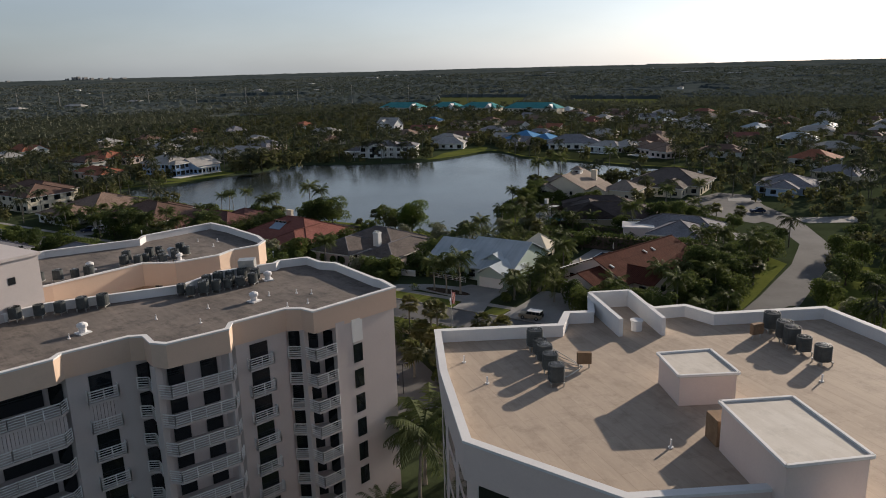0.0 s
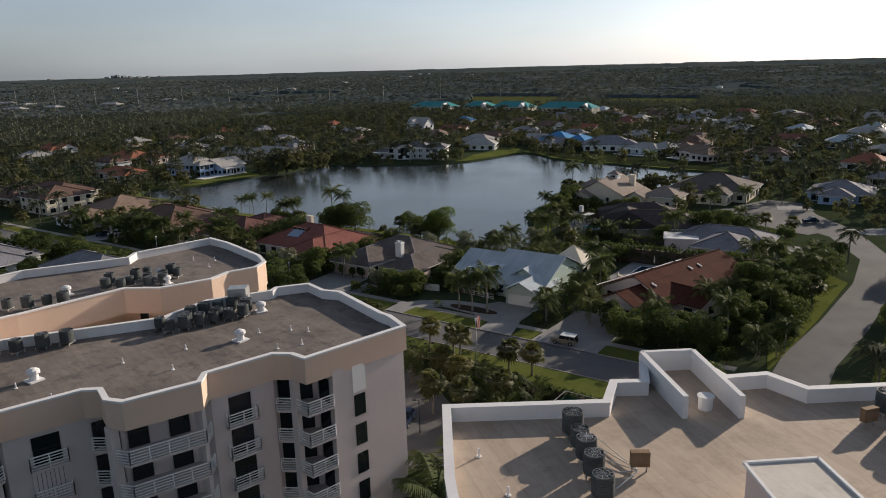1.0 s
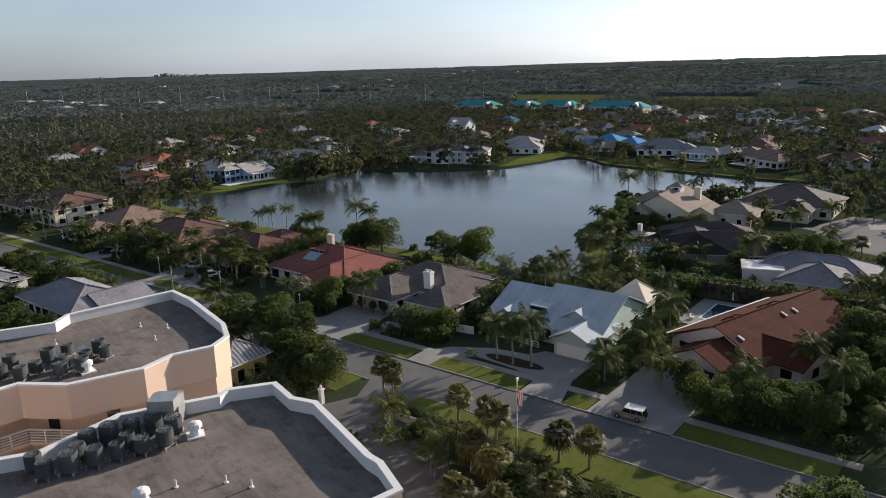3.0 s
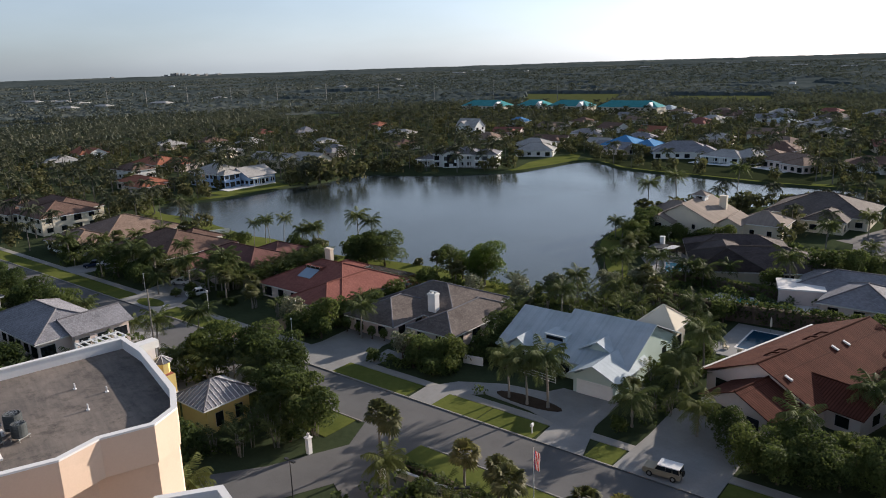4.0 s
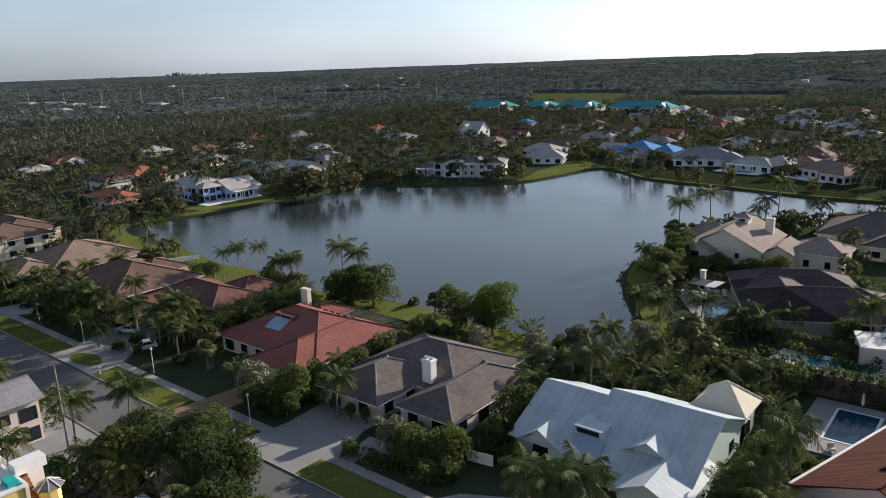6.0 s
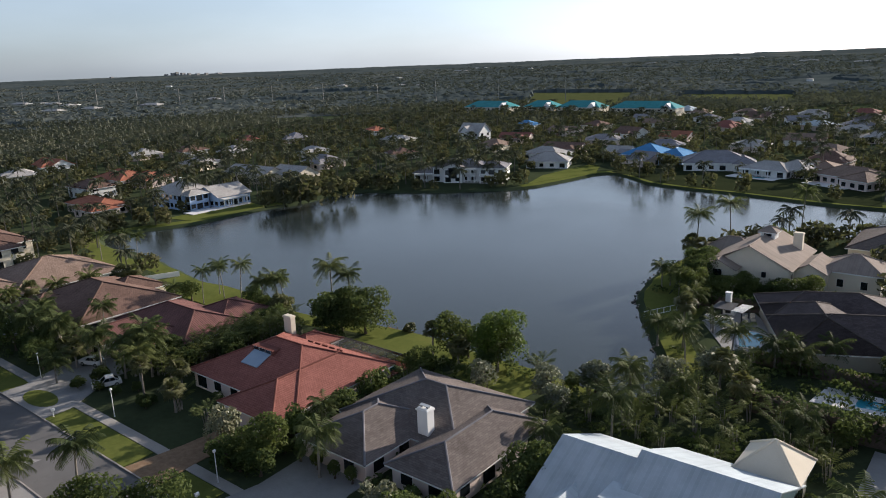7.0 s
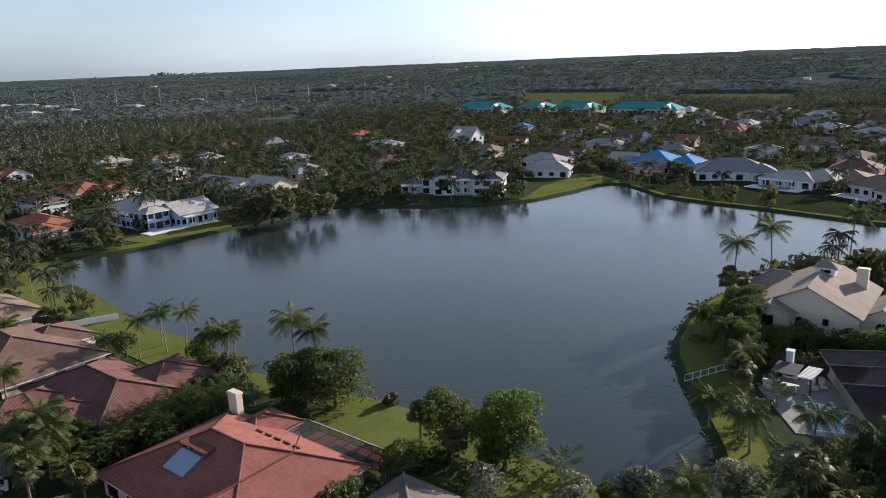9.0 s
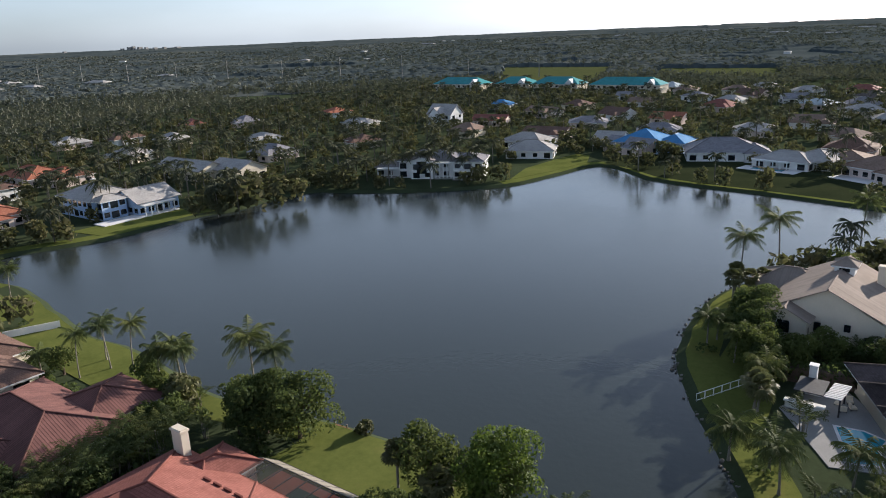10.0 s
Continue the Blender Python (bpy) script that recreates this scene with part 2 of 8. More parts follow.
R_RED = tiled("red_roof_tile", (0.245, 0.098, 0.080), (0.335, 0.145, 0.118), 0.42, 0.36, 0.03)
R_BARREL = tiled("terracotta_barrel_tile", (0.094, 0.036, 0.026), (0.142, 0.056, 0.040), 0.42, 40.0, 0.10, rough=0.9, depth=0.04)
R_ORANGE = tiled("orange_roof_tile", (0.36, 0.14, 0.085), (0.46, 0.20, 0.13), 0.42, 0.36, 0.03)
R_GREY = tiled("grey_brown_shingle", (0.122, 0.104, 0.096), (0.205, 0.176, 0.162), 0.60, 0.30, 0.02)
R_DARK = tiled("dark_brown_shingle", (0.076, 0.062, 0.062), (0.128, 0.106, 0.104), 0.60, 0.30, 0.02)
R_TAN = tiled("tan_roof_tile", (0.25, 0.175, 0.135), (0.36, 0.265, 0.21), 0.42, 0.36, 0.03)
R_PLUM = tiled("plum_red_roof_tile", (0.155, 0.082, 0.076), (0.235, 0.122, 0.106), 0.40, 40.0, 0.07)
R_BROWN = tiled("reddish_brown_roof_tile", (0.155, 0.100, 0.080), (0.235, 0.155, 0.125), 0.42, 0.36, 0.03)
R_LAV = tiled("lavender_grey_roof_tile", (0.22, 0.215, 0.235), (0.34, 0.335, 0.36), 0.42, 0.36, 0.02)
R_WHITE = tiled("white_seam_metal_roof", (0.42, 0.48, 0.52), (0.52, 0.58, 0.62), 0.45, 60.0, 0.02, rough=0.42, seam=True)
R_PALE = tiled("pale_roof_tile", (0.40, 0.385, 0.365), (0.54, 0.52, 0.50), 0.42, 0.36, 0.02)
R_BEIGE = tiled("beige_seam_metal_roof", (0.27, 0.225, 0.19), (0.34, 0.285, 0.245), 0.45, 60.0, 0.02, rough=0.9, seam=True)
R_BLUE = tiled("blue_metal_roof", (0.07, 0.22, 0.46), (0.10, 0.29, 0.55), 0.45, 60.0, 0.02, rough=0.45, seam=True)
R_TEAL = tiled("teal_metal_roof", (0.06, 0.27, 0.28), (0.09, 0.34, 0.35), 0.45, 60.0, 0.02, rough=0.45, seam=True)
L_TREE = leafy("broad_leaves", (0.027, 0.046, 0.020), (0.098, 0.136, 0.053), 0.38, 0.05, (0.7, 0.08))
L_MID = leafy("garden_tree_leaves", (0.042, 0.052, 0.040), (0.104, 0.112, 0.076), 0.26, 0.05, (0.85, 0.06))
L_LIME = leafy("bright_leaves", (0.060, 0.110, 0.016), (0.140, 0.200, 0.035), 0.45)
L_SILVER = leafy("silvery_leaves", (0.10, 0.12, 0.09), (0.22, 0.24, 0.19), 0.25)
L_PALM = leafy("palm_fronds", (0.036, 0.056, 0.027), (0.120, 0.150, 0.066), 0.38, 0.05, (0.7, 0.07))
L_DRYPALM = leafy("greyish_palm_fans", (0.060, 0.070, 0.030), (0.145, 0.150, 0.075), 0.3)
L_MIDPALM = leafy("palm_crowns_far_off", (0.044, 0.054, 0.044), (0.110, 0.118, 0.088), 0.30, 0.05, (0.9, 0.03))
# the far woods carry aerial haze as a paler, bluish-grey leaf colour
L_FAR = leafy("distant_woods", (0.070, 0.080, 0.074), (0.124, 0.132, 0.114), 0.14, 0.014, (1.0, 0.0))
L_HORIZON, gn, gl, gp = shader("haze_tinted_horizon_canopy")
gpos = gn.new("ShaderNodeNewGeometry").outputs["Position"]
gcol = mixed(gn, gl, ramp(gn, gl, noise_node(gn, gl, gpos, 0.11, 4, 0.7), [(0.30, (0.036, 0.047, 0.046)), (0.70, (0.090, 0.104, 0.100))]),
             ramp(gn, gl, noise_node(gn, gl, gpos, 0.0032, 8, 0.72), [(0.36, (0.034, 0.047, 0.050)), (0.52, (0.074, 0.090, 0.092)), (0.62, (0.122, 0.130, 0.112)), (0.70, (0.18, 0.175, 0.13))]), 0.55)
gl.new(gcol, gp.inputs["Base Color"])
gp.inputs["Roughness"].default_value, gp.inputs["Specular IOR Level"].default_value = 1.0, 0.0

# the far crowns' blue-grey stands in for haze too
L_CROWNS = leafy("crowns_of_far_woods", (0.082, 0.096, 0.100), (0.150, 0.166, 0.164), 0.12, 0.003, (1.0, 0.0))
# pale floor of the light wells, with the shade's blue mixed into the colour
M_WELL = plain("shade_blued_well_floor", (0.26, 0.33, 0.42), (0.34, 0.42, 0.52), 0.4, 6.0, 0.8)
M_GLASS, gn, gl, gp = shader("dark_window_glass")
gp.inputs["Base Color"].default_value = (0.012, 0.016, 0.020, 1)
gp.inputs["Roughness"].default_value, gp.inputs["IOR"].default_value = 0.06, 1.52
gp.inputs["Coat Weight"].default_value = 0.3

M_WATER, gn, gl, gp = shader("lake_water")
gp.inputs["Base Color"].default_value = (0.026, 0.034, 0.034, 1)
gp.inputs["IOR"].default_value, gp.inputs["Roughness"].default_value = 1.333, 0.05
gpos = gn.new("ShaderNodeNewGeometry").outputs["Position"]
gw = noise_node(gn, gl, gpos, 0.9, 3, 0.55)
gwide = noise_node(gn, gl, gpos, 0.018, 3, 0.5)
gl.new(ramp(gn, gl, gwide, [(0.35, (0.14, 0.14, 0.14)), (0.7, (0.24, 0.24, 0.24))]), gp.inputs["Roughness"])
bumped(gn, gl, gp, gw, 0.30, 0.07)

M_DECK = plain("brick_red_deck", (0.22, 0.075, 0.055), (0.32, 0.12, 0.09), 0.5, 8.0, 0.85)
M_POOLDARK = plain("dark_pool_water", (0.008, 0.040, 0.038), (0.012, 0.055, 0.052), 0.5, 3.0, 0.08)
M_POOL, gn, gl, gp = shader("pool_water")
gp.inputs["Base Color"].default_value = (0.05, 0.30, 0.40, 1)
gp.inputs["IOR"].default_value, gp.inputs["Roughness"].default_value = 1.333, 0.04
bumped(gn, gl, gp, noise_node(gn, gl, gn.new("ShaderNodeNewGeometry").outputs["Position"], 3.0), 0.1, 0.03)

# ---- builders ----
ORIG = {}


def thing(name, label, category, at=(0, 0, 0), group="", kind="", local=False, rz=0.0):
    """An Empty at a thing's base. Parts are given in world metres, or, when local, about that base."""
    e = new(name)
    e.empty_display_size = 0.3
    e.location, e.rotation_euler = at, (0, 0, radians(rz))
    ORIG[e] = Vector((0, 0, 0)) if local else Vector(at)
    return tagged(e, label, category, group, kind)


def part(name, bm, material, parent=None, label="", smooth=False):
    me = bpy.data.meshes.new(name)
    if parent is not None and ORIG[parent].length > 0:
        bmesh.ops.translate(bm, verts=bm.verts, vec=-ORIG[parent])
    bm.to_mesh(me)
    bm.free()
    me.materials.append(material)
    if smooth:
        for f in me.polygons:
            f.use_smooth = True
    ob = new(name, me)
    if parent is not None:
        ob.parent = parent
        ORIG[ob] = ORIG[parent]
    if label:
        ob["label"] = label
    return ob


def twin(ob, m, parent):
    """Another object on the same mesh, at the pose m under the parent."""
    o = bpy.data.objects.new(ob.name.split(".")[0], ob.data)
    scene.collection.objects.link(o)
    o.parent = parent
    o.matrix_basis = m
    return o


def poly(bm, pts, along=None):
    """One face; along: the eave's direction, which lays the roofing's courses on it."""
    f = bm.faces.new([bm.verts.new(p) for p in pts])
    if along is not None:
        f.normal_update()
        u = Vector(along).normalized()
        v = f.normal.cross(u)
        lay = bm.loops.layers.uv.verify()
        for lp in f.loops:
            lp[lay].uv = (lp.vert.co.dot(u), lp.vert.co.dot(v))
    return f


def box(bm, x0, y0, z0, x1, y1, z1):
    v = [bm.verts.new((x, y, z)) for z in (z0, z1) for x, y in ((x0, y0), (x1, y0), (x1, y1), (x0, y1))]
    for q in ((3, 2, 1, 0), (4, 5, 6, 7), (0, 1, 5, 4), (1, 2, 6, 5), (2, 3, 7, 6), (3, 0, 4, 7)):
        bm.faces.new([v[i] for i in q])
    return v


def bar(bm, a, b, w, h, up=(0, 0, 1)):
    """A square bar from a to b."""
    a, b = Vector(a), Vector(b)
    d = (b - a).normalized()
    s = d.cross(Vector(up))
    s = s.normalized() if s.length > 1e-6 else Vector((1, 0, 0))
    t = s.cross(d).normalized()
    v = [bm.verts.new(p + s * i * w / 2 + t * j * h / 2) for p in (a, b) for i, j in ((-1, -1), (1, -1), (1, 1), (-1, 1))]
    for q in ((0, 1, 2, 3), (7, 6, 5, 4), (0, 4, 5, 1), (1, 5, 6, 2), (2, 6, 7, 3), (3, 7, 4, 0)):
        bm.faces.new([v[i] for i in q])


def tube(bm, pts, radii, n=8, cap=True):
    rings = []
    pts = [Vector(p) for p in pts]
    for i, p in enumerate(pts):
        d = (pts[min(i + 1, len(pts) - 1)] - pts[max(i - 1, 0)]).normalized()
        s = d.cross(Vector((0, 0, 1)))
        s = s.normalized() if s.length > 1e-4 else Vector((1, 0, 0))
        t = d.cross(s)
        r = radii[i] if isinstance(radii, (list, tuple)) else radii
        rings.append([bm.verts.new(p + r * (math.cos(k * math.tau / n) * s + math.sin(k * math.tau / n) * t)) for k in range(n)])
    for a, b in zip(rings, rings[1:]):
        for k in range(n):
            bm.faces.new((a[k], a[(k + 1) % n], b[(k + 1) % n], b[k]))
    if cap:
        bm.faces.new(rings[0][::-1])
        bm.faces.new(rings[-1])


def prism(bm, pts, z0, z1):
    if sum(a[0] * b[1] - b[0] * a[1] for a, b in zip(pts, pts[1:] + pts[:1])) < 0:
        pts = pts[::-1]
    lo, hi = [bm.verts.new((x, y, z0)) for x, y in pts], [bm.verts.new((x, y, z1)) for x, y in pts]
    bm.faces.new(hi)
    bm.faces.new(lo[::-1])
    for i in range(len(pts)):
        j = (i + 1) % len(pts)
        bm.faces.new((lo[i], lo[j], hi[j], hi[i]))


def inset(pts, d):
    """The outline moved inwards by d (outwards when negative)."""
    if sum(a[0] * b[1] - b[0] * a[1] for a, b in zip(pts, pts[1:] + pts[:1])) < 0:
        pts = pts[::-1]
    out = []
    n = len(pts)
    for i in range(n):
        p, q, r = (Vector(pts[k % n]) for k in (i - 1, i, i + 1))
        a, b = (q - p).normalized(), (r - q).normalized()
        na, nb = Vector((-a.y, a.x)), Vector((-b.y, b.x))
        k = (na + nb)
        out.append(tuple(q + k * d / max(0.35, 1 + na.dot(nb))))
    return out


def smooth_loop(pts, k):
    """A closed Catmull-Rom curve through the points."""
    out, n = [], len(pts)
    for i in range(n):
        a, b, c, d = (Vector(pts[(i + j) % n]) for j in (-1, 0, 1, 2))
        for s in range(k):
            t = s / k
            out.append(tuple(0.5 * (2 * b + (c - a) * t + (2 * a - 5 * b + 4 * c - d) * t * t + (3 * b - a - 3 * c + d) * t ** 3)))
    return out


def inside(x, y, pts):
    hit = False
    for (ax, ay), (bx, by) in zip(pts, pts[1:] + pts[:1]):
        if (ay > y) != (by > y) and x < (bx - ax) * (y - ay) / (by - ay) + ax:
            hit = not hit
    return hit


KEEP = []            # ground that stays free of trees: x0, y0, x1, y1


def sheet(name, pts, z, material, label, category="ground", thick=0.0, bevel=0.0):
    bm = bmesh.new()
    if thick:
        prism(bm, pts, z - thick, z)
    else:
        f = bm.faces.new([bm.verts.new((x, y, z)) for x, y in pts])
        f.normal_update()
        if f.normal.z < 0:
            f.normal_flip()
    bmesh.ops.triangulate(bm, faces=bm.faces[:])
    return tagged(part(name, bm, material), label, category, kind="structure")


def rect(x0, y0, x1, y1):
    return [(x0, y0), (x1, y0), (x1, y1), (x0, y1)]


# ---- ground, lake, streets ----
SHORE = [(-95, 178), (-98, 189), (-106, 202.5), (-114.5, 216.5), (-118.5, 227), (-120.5, 240), (-120, 256), (-112, 274), (-92, 296), (-66, 318), (-58, 334), (-76, 341),
         (-106, 341), (-138, 347.5), (-157, 350), (-174, 355), (-188, 366), (-198, 372), (-204.5, 366), (-208, 345), (-214, 324), (-236, 304), (-256, 293), (-268, 288), (-272, 272),
         (-271, 255), (-275, 246), (-275, 215), (-284, 190), (-268, 181), (-250, 182), (-226, 178), (-211, 175.5), (-198, 176.5), (-186, 175), (-170, 173.5), (-152, 177),
         (-138, 178), (-126, 176.5), (-114, 176), (-104, 175)]
LAKE = smooth_loop(SHORE, 4)
LAKE = [(x + 0.5 * noise.noise((x * 0.35, y * 0.35, 0)), y + 0.5 * noise.noise((x * 0.35, y * 0.35, 7))) for x, y in LAKE]
LAKE_OUT = inset(LAKE, -5.0)
LAKE_NEAR = inset(LAKE, -1.2)


def rise(d):
    """The land lifts very slightly towards the horizon."""
    return 26.0 * max(0.0, (d - 1400) / 3550) ** 1.5


def build_ground():
    bm = bmesh.new()
    rings = [[bm.verts.new((r * math.cos(k * math.tau / 72), r * math.sin(k * math.tau / 72), rise(r))) for k in range(72)] for r in (1400, 2200, 3000, 3900, 4950)]
    for a, b in zip(rings, rings[1:]):
        for k in range(72):
            bm.faces.new((a[k], b[k], b[(k + 1) % 72], a[(k + 1) % 72]))
    outer = rings[0]
    hole = [bm.verts.new((x, y, 0)) for x, y in LAKE]
    edges = [bm.edges.get((r[i], r[(i + 1) % len(r)])) or bm.edges.new((r[i], r[(i + 1) % len(r)])) for r in (outer, hole) for i in range(len(r))]
    bmesh.ops.triangle_fill(bm, edges=edges, use_beauty=True)
    for f in bm.faces:
        f.normal_update()
        if f.normal.z < 0:
            f.normal_flip()
    tagged(part("ground", bm, M_GROUND), "dark green undergrowth and soil reaching the horizon", "ground", kind="structure")
    bm = bmesh.new()
    low = inset(LAKE, 2.2)
    a, b = [bm.verts.new((x, y, 0.0)) for x, y in LAKE], [bm.verts.new((x, y, -1.1)) for x, y in low]
    for i in range(len(a)):
        j = (i + 1) % len(a)
        bm.faces.new((a[i], a[j], b[j], b[i]))
    tagged(part("lake_bank", bm, M_GROUND), "sloping dark overgrown bank round the lake", "bank", kind="structure")
    sheet("water", inset(LAKE, 0.4), -0.75, M_WATER, "still dark lake water mirroring the sky", "water")
    bm = bmesh.new()
    for i in range(len(LAKE)):
        j = (i + 1) % len(LAKE)
        x, y = LAKE[i]
        if y < 182 or (x > -123 and y < 262) or (x < -266 and y < 252) or (-216 < x < -198 and 325 < y < 380) or (x > -204 and y > 335):
            bm.faces.new([bm.verts.new((*p, 0.03)) for p in (LAKE_OUT[i], LAKE_OUT[j], LAKE[j], LAKE[i])])
    tagged(part("lakeside_lawn", bm, M_LAWN), "mown green lawn along the lake shore", "lawn", kind="structure")


build_ground()


def ribbon(pts, width):
    """The outline of a road along a centre line."""
    left, right = [], []
    for i, p in enumerate(pts):
        d = (Vector(pts[min(i + 1, len(pts) - 1)]) - Vector(pts[max(i - 1, 0)])).normalized()
        w = width[i] if isinstance(width, (list, tuple)) else width
        left.append((p[0] - d.y * w / 2, p[1] + d.x * w / 2))
        right.append((p[0] + d.y * w / 2, p[1] - d.x * w / 2))
    return left + right[::-1]


STREET_Y0, STREET_Y1 = 110.6, 119.9
CROSS = [(-19, 60), (-20, 90), (-21, 115), (-21, 135), (-18.5, 155), (-16.5, 185), (-17.5, 208), (-27, 232), (-46, 252), (-62, 262)]
sheet("road", rect(-330, STREET_Y0, -24, STREET_Y1), 0.03, M_ROAD, "sun-bleached grey asphalt street with long tree shadows", "road")
sheet("road", ribbon(CROSS, [8, 8, 8, 8, 8, 7.5, 7.5, 9, 13, 16]), 0.045, M_ROAD, "grey asphalt side street bending towards a cul-de-sac", "road")
sheet("road", [(-36, 229), (-60, 240), (-63, 262), (-57, 279), (-46, 278), (-38, 259), (-28, 244)], 0.06, M_ROAD, "grey asphalt cul-de-sac turning circle", "road")
sheet("sidewalk", rect(-330, 124.6, -30, 126.2), 0.10, M_WALK, "pale concrete sidewalk along the street", "pavement", thick=0.1)
for x0, x1 in ((-330, -182), (-166, -143), (-135, -127), (-113.5, -97.5), (-92.3, -84.5), (-84.2, -75.2), (-67.5, -63.8), (-51, -32)):
    sheet("lawn", rect(x0, 120.1, x1, 124.4), 0.13, M_LAWN, "mown grass strip between kerb and sidewalk", "lawn", thick=0.12)
sheet("driveway", [(-159, 110.5), (-119, 110.5), (-119, 104.4), (-128, 98.6), (-146, 98.6), (-152, 104)], 0.06, M_DRIVE, "paved forecourt between two houses", "driveway")
for x0, x1 in ((-330, -160), (-117, -98), (-86, -26)):
    sheet("lawn", rect(x0, 104.5, x1, 110.3), 0.10, M_LAWN, "mown roadside lawn", "lawn", thick=0.1)
for x0, x1, y0, y1 in ((-330, -24, 119.9, 120.1), (-330, -97, 110.4, 110.6), (-85, -26, 110.4, 110.6)):
    bm = bmesh.new()
    box(bm, x0, y0, 0, x1, y1, 0.15)
    tagged(part("kerb", bm, M_WALK), "low concrete kerb along the street", "kerb", kind="structure")
sheet("driveway", ribbon([(-90.5, 111), (-90, 104), (-95, 93), (-102, 84), (-108, 70)], [12, 8, 8, 8, 8]), 0.035, M_ROAD, "grey paved drive to the apartment buildings", "driveway")
sheet("driveway", ribbon([(-91, 103), (-82, 98.5), (-70, 91.5), (-60, 84), (-48, 76), (-34, 70)], [8, 8, 10, 11, 11, 11]), 0.05, M_ROAD, "grey paved car park drive beside the apartment buildings", "driveway")
sheet("driveway", [(-96.8, 119.9), (-92.5, 119.9), (-91.5, 124.6), (-88.0, 127.6), (-80, 126.9), (-75.0, 125.4), (-74.6, 119.9), (-67.6, 119.9), (-70.0, 128), (-70.2, 136.0), (-79.4, 136.0), (-81.0, 133.2), (-87.5, 132.2), (-94.0, 128.8), (-97.0, 124.5)],
      0.11, M_DRIVE, "pale concrete circular driveway with a palm island", "driveway", thick=0.1)
sheet("planting_bed", [(-81.4 + 5.6 * math.cos(k * 0.3927), 129.2 + 1.5 * math.sin(k * 0.3927)) for k in range(16)], 0.16, M_MULCH, "dark mulch island with palms", "planting bed", thick=0.15)
sheet("driveway", [(-126.8, 119.9), (-113.6, 119.9), (-111.8, 125.5), (-114.3, 133), (-114.3, 136), (-125.6, 136), (-125.0, 128)], 0.11, M_DRIVE, "pale concrete driveway in front of a garage", "driveway", thick=0.1)
sheet("driveway", [(-63.6, 119.9), (-51.2, 119.9), (-51.2, 130), (-54, 139.2), (-63.4, 139.2), (-63.2, 130)], 0.11, M_DRIVE, "broad pale concrete driveway with a parked car", "driveway", thick=0.1)
sheet("driveway", [(-142.8, 119.9), (-135.2, 119.9), (-136, 128), (-133, 136), (-141, 136), (-141.5, 128)], 0.11, M_RUST, "reddish-brown brick driveway", "driveway", thick=0.1)
sheet("driveway", [(-181.8, 119.9), (-166.2, 119.9), (-166.4, 124.6), (-172, 133), (-172.5, 138), (-186, 138), (-184, 128)], 0.11, M_DRIVE, "concrete driveway with a parked car", "driveway", thick=0.1)
sheet("lawn", [(-174 + 4.4 * math.cos(k * 0.3927), 122.9 + 2.0 * math.sin(k * 0.3927)) for k in range(16)], 0.15, M_LAWN, "oval grass island in a driveway", "lawn", thick=0.12)
sheet("driveway", [(-222, 119.9), (-214, 119.9), (-208, 134.8), (-219, 134.8)], 0.11, M_DRIVE, "concrete driveway with parked cars", "driveway", thick=0.1)
sheet("driveway", ribbon([(-160, 111), (-157, 106), (-148, 102), (-140, 104)], [14, 9, 7, 6]), 0.045, M_DRIVE, "curved pale driveway to a house", "driveway")
sheet("garden_path", [(-111.5, 126.2), (-109.4, 126.2), (-109.0, 130.0), (-104, 131.0), (-104, 132.4), (-112.5, 132.4)], 0.10, M_DRIVE, "concrete garden path", "path", thick=0.1)
sheet("lawn", [(-12.0, 112), (4, 112), (4, 190), (-8, 190), (-11.8, 160)], 0.09, M_LAWN, "wide mown lawn beside the side street", "lawn", thick=0.08)
sheet("lawn", [(-26, 128), (-25.6, 128), (-23.0, 155), (-21.2, 185), (-26, 190), (-30, 150)], 0.09, M_LAWN, "mown verge beside the side street", "lawn", thick=0.08)
for pts in ([(-25, 206), (-34, 204), (-44, 209), (-40, 214), (-27, 213)], [(-30, 240), (-22, 236), (-8, 244), (-12, 252)], [(-50, 262), (-40, 266), (-42, 272), (-52, 270)]):
    sheet("driveway", pts, 0.11, M_DRIVE, "pale concrete driveway off the cul-de-sac", "driveway", thick=0.1)
sheet("lawn", [(-150.5, 166.2), (-132.5, 166.2), (-131, 172), (-137.5, 175.6), (-150, 174.6)], 0.09, M_LAWN, "sunlit mown back lawn sloping to the lake", "lawn", thick=0.08)
sheet("lawn", [(-128, 160), (-112, 160), (-110.6, 172.5), (-124, 173)], 0.09, M_LAWN, "mown back lawn with round shrubs", "lawn", thick=0.08)
sheet("lawn", [(-226, 167), (-184, 165), (-182, 172), (-198, 174), (-226, 175.5)], 0.09, M_LAWN, "sunlit lakeside back lawns", "lawn", thick=0.08)
sheet("lawn", [(-268, 168), (-232, 167), (-232, 177), (-262, 178)], 0.09, M_LAWN, "sunlit lakeside back lawns", "lawn", thick=0.08)
sheet("lawn", [(-112.4, 220), (-105.5, 207), (-101.6, 205), (-104, 228), (-113.5, 236)], 0.07, M_LAWN, "shaded lawn above the rocky shore", "lawn", thick=0.06)
sheet("lawn", [(-278, 216), (-290, 214), (-288, 248), (-277, 246)], 0.09, M_LAWN, "bright lawn before a lakeside house", "lawn", thick=0.08)
sheet("lawn", [(-216, 331), (-210, 352), (-207, 373), (-213, 388), (-219, 388), (-221, 372), (-222, 352)], 0.09, M_LAWN, "bright lawn on the lake's far point", "lawn", thick=0.08)
FIELD_A, FIELD_B = [(-480, 740), (-380, 750), (-480, 1010), (-640, 1010)], [(-370, 860), (-235, 820), (-275, 965), (-400, 965)]
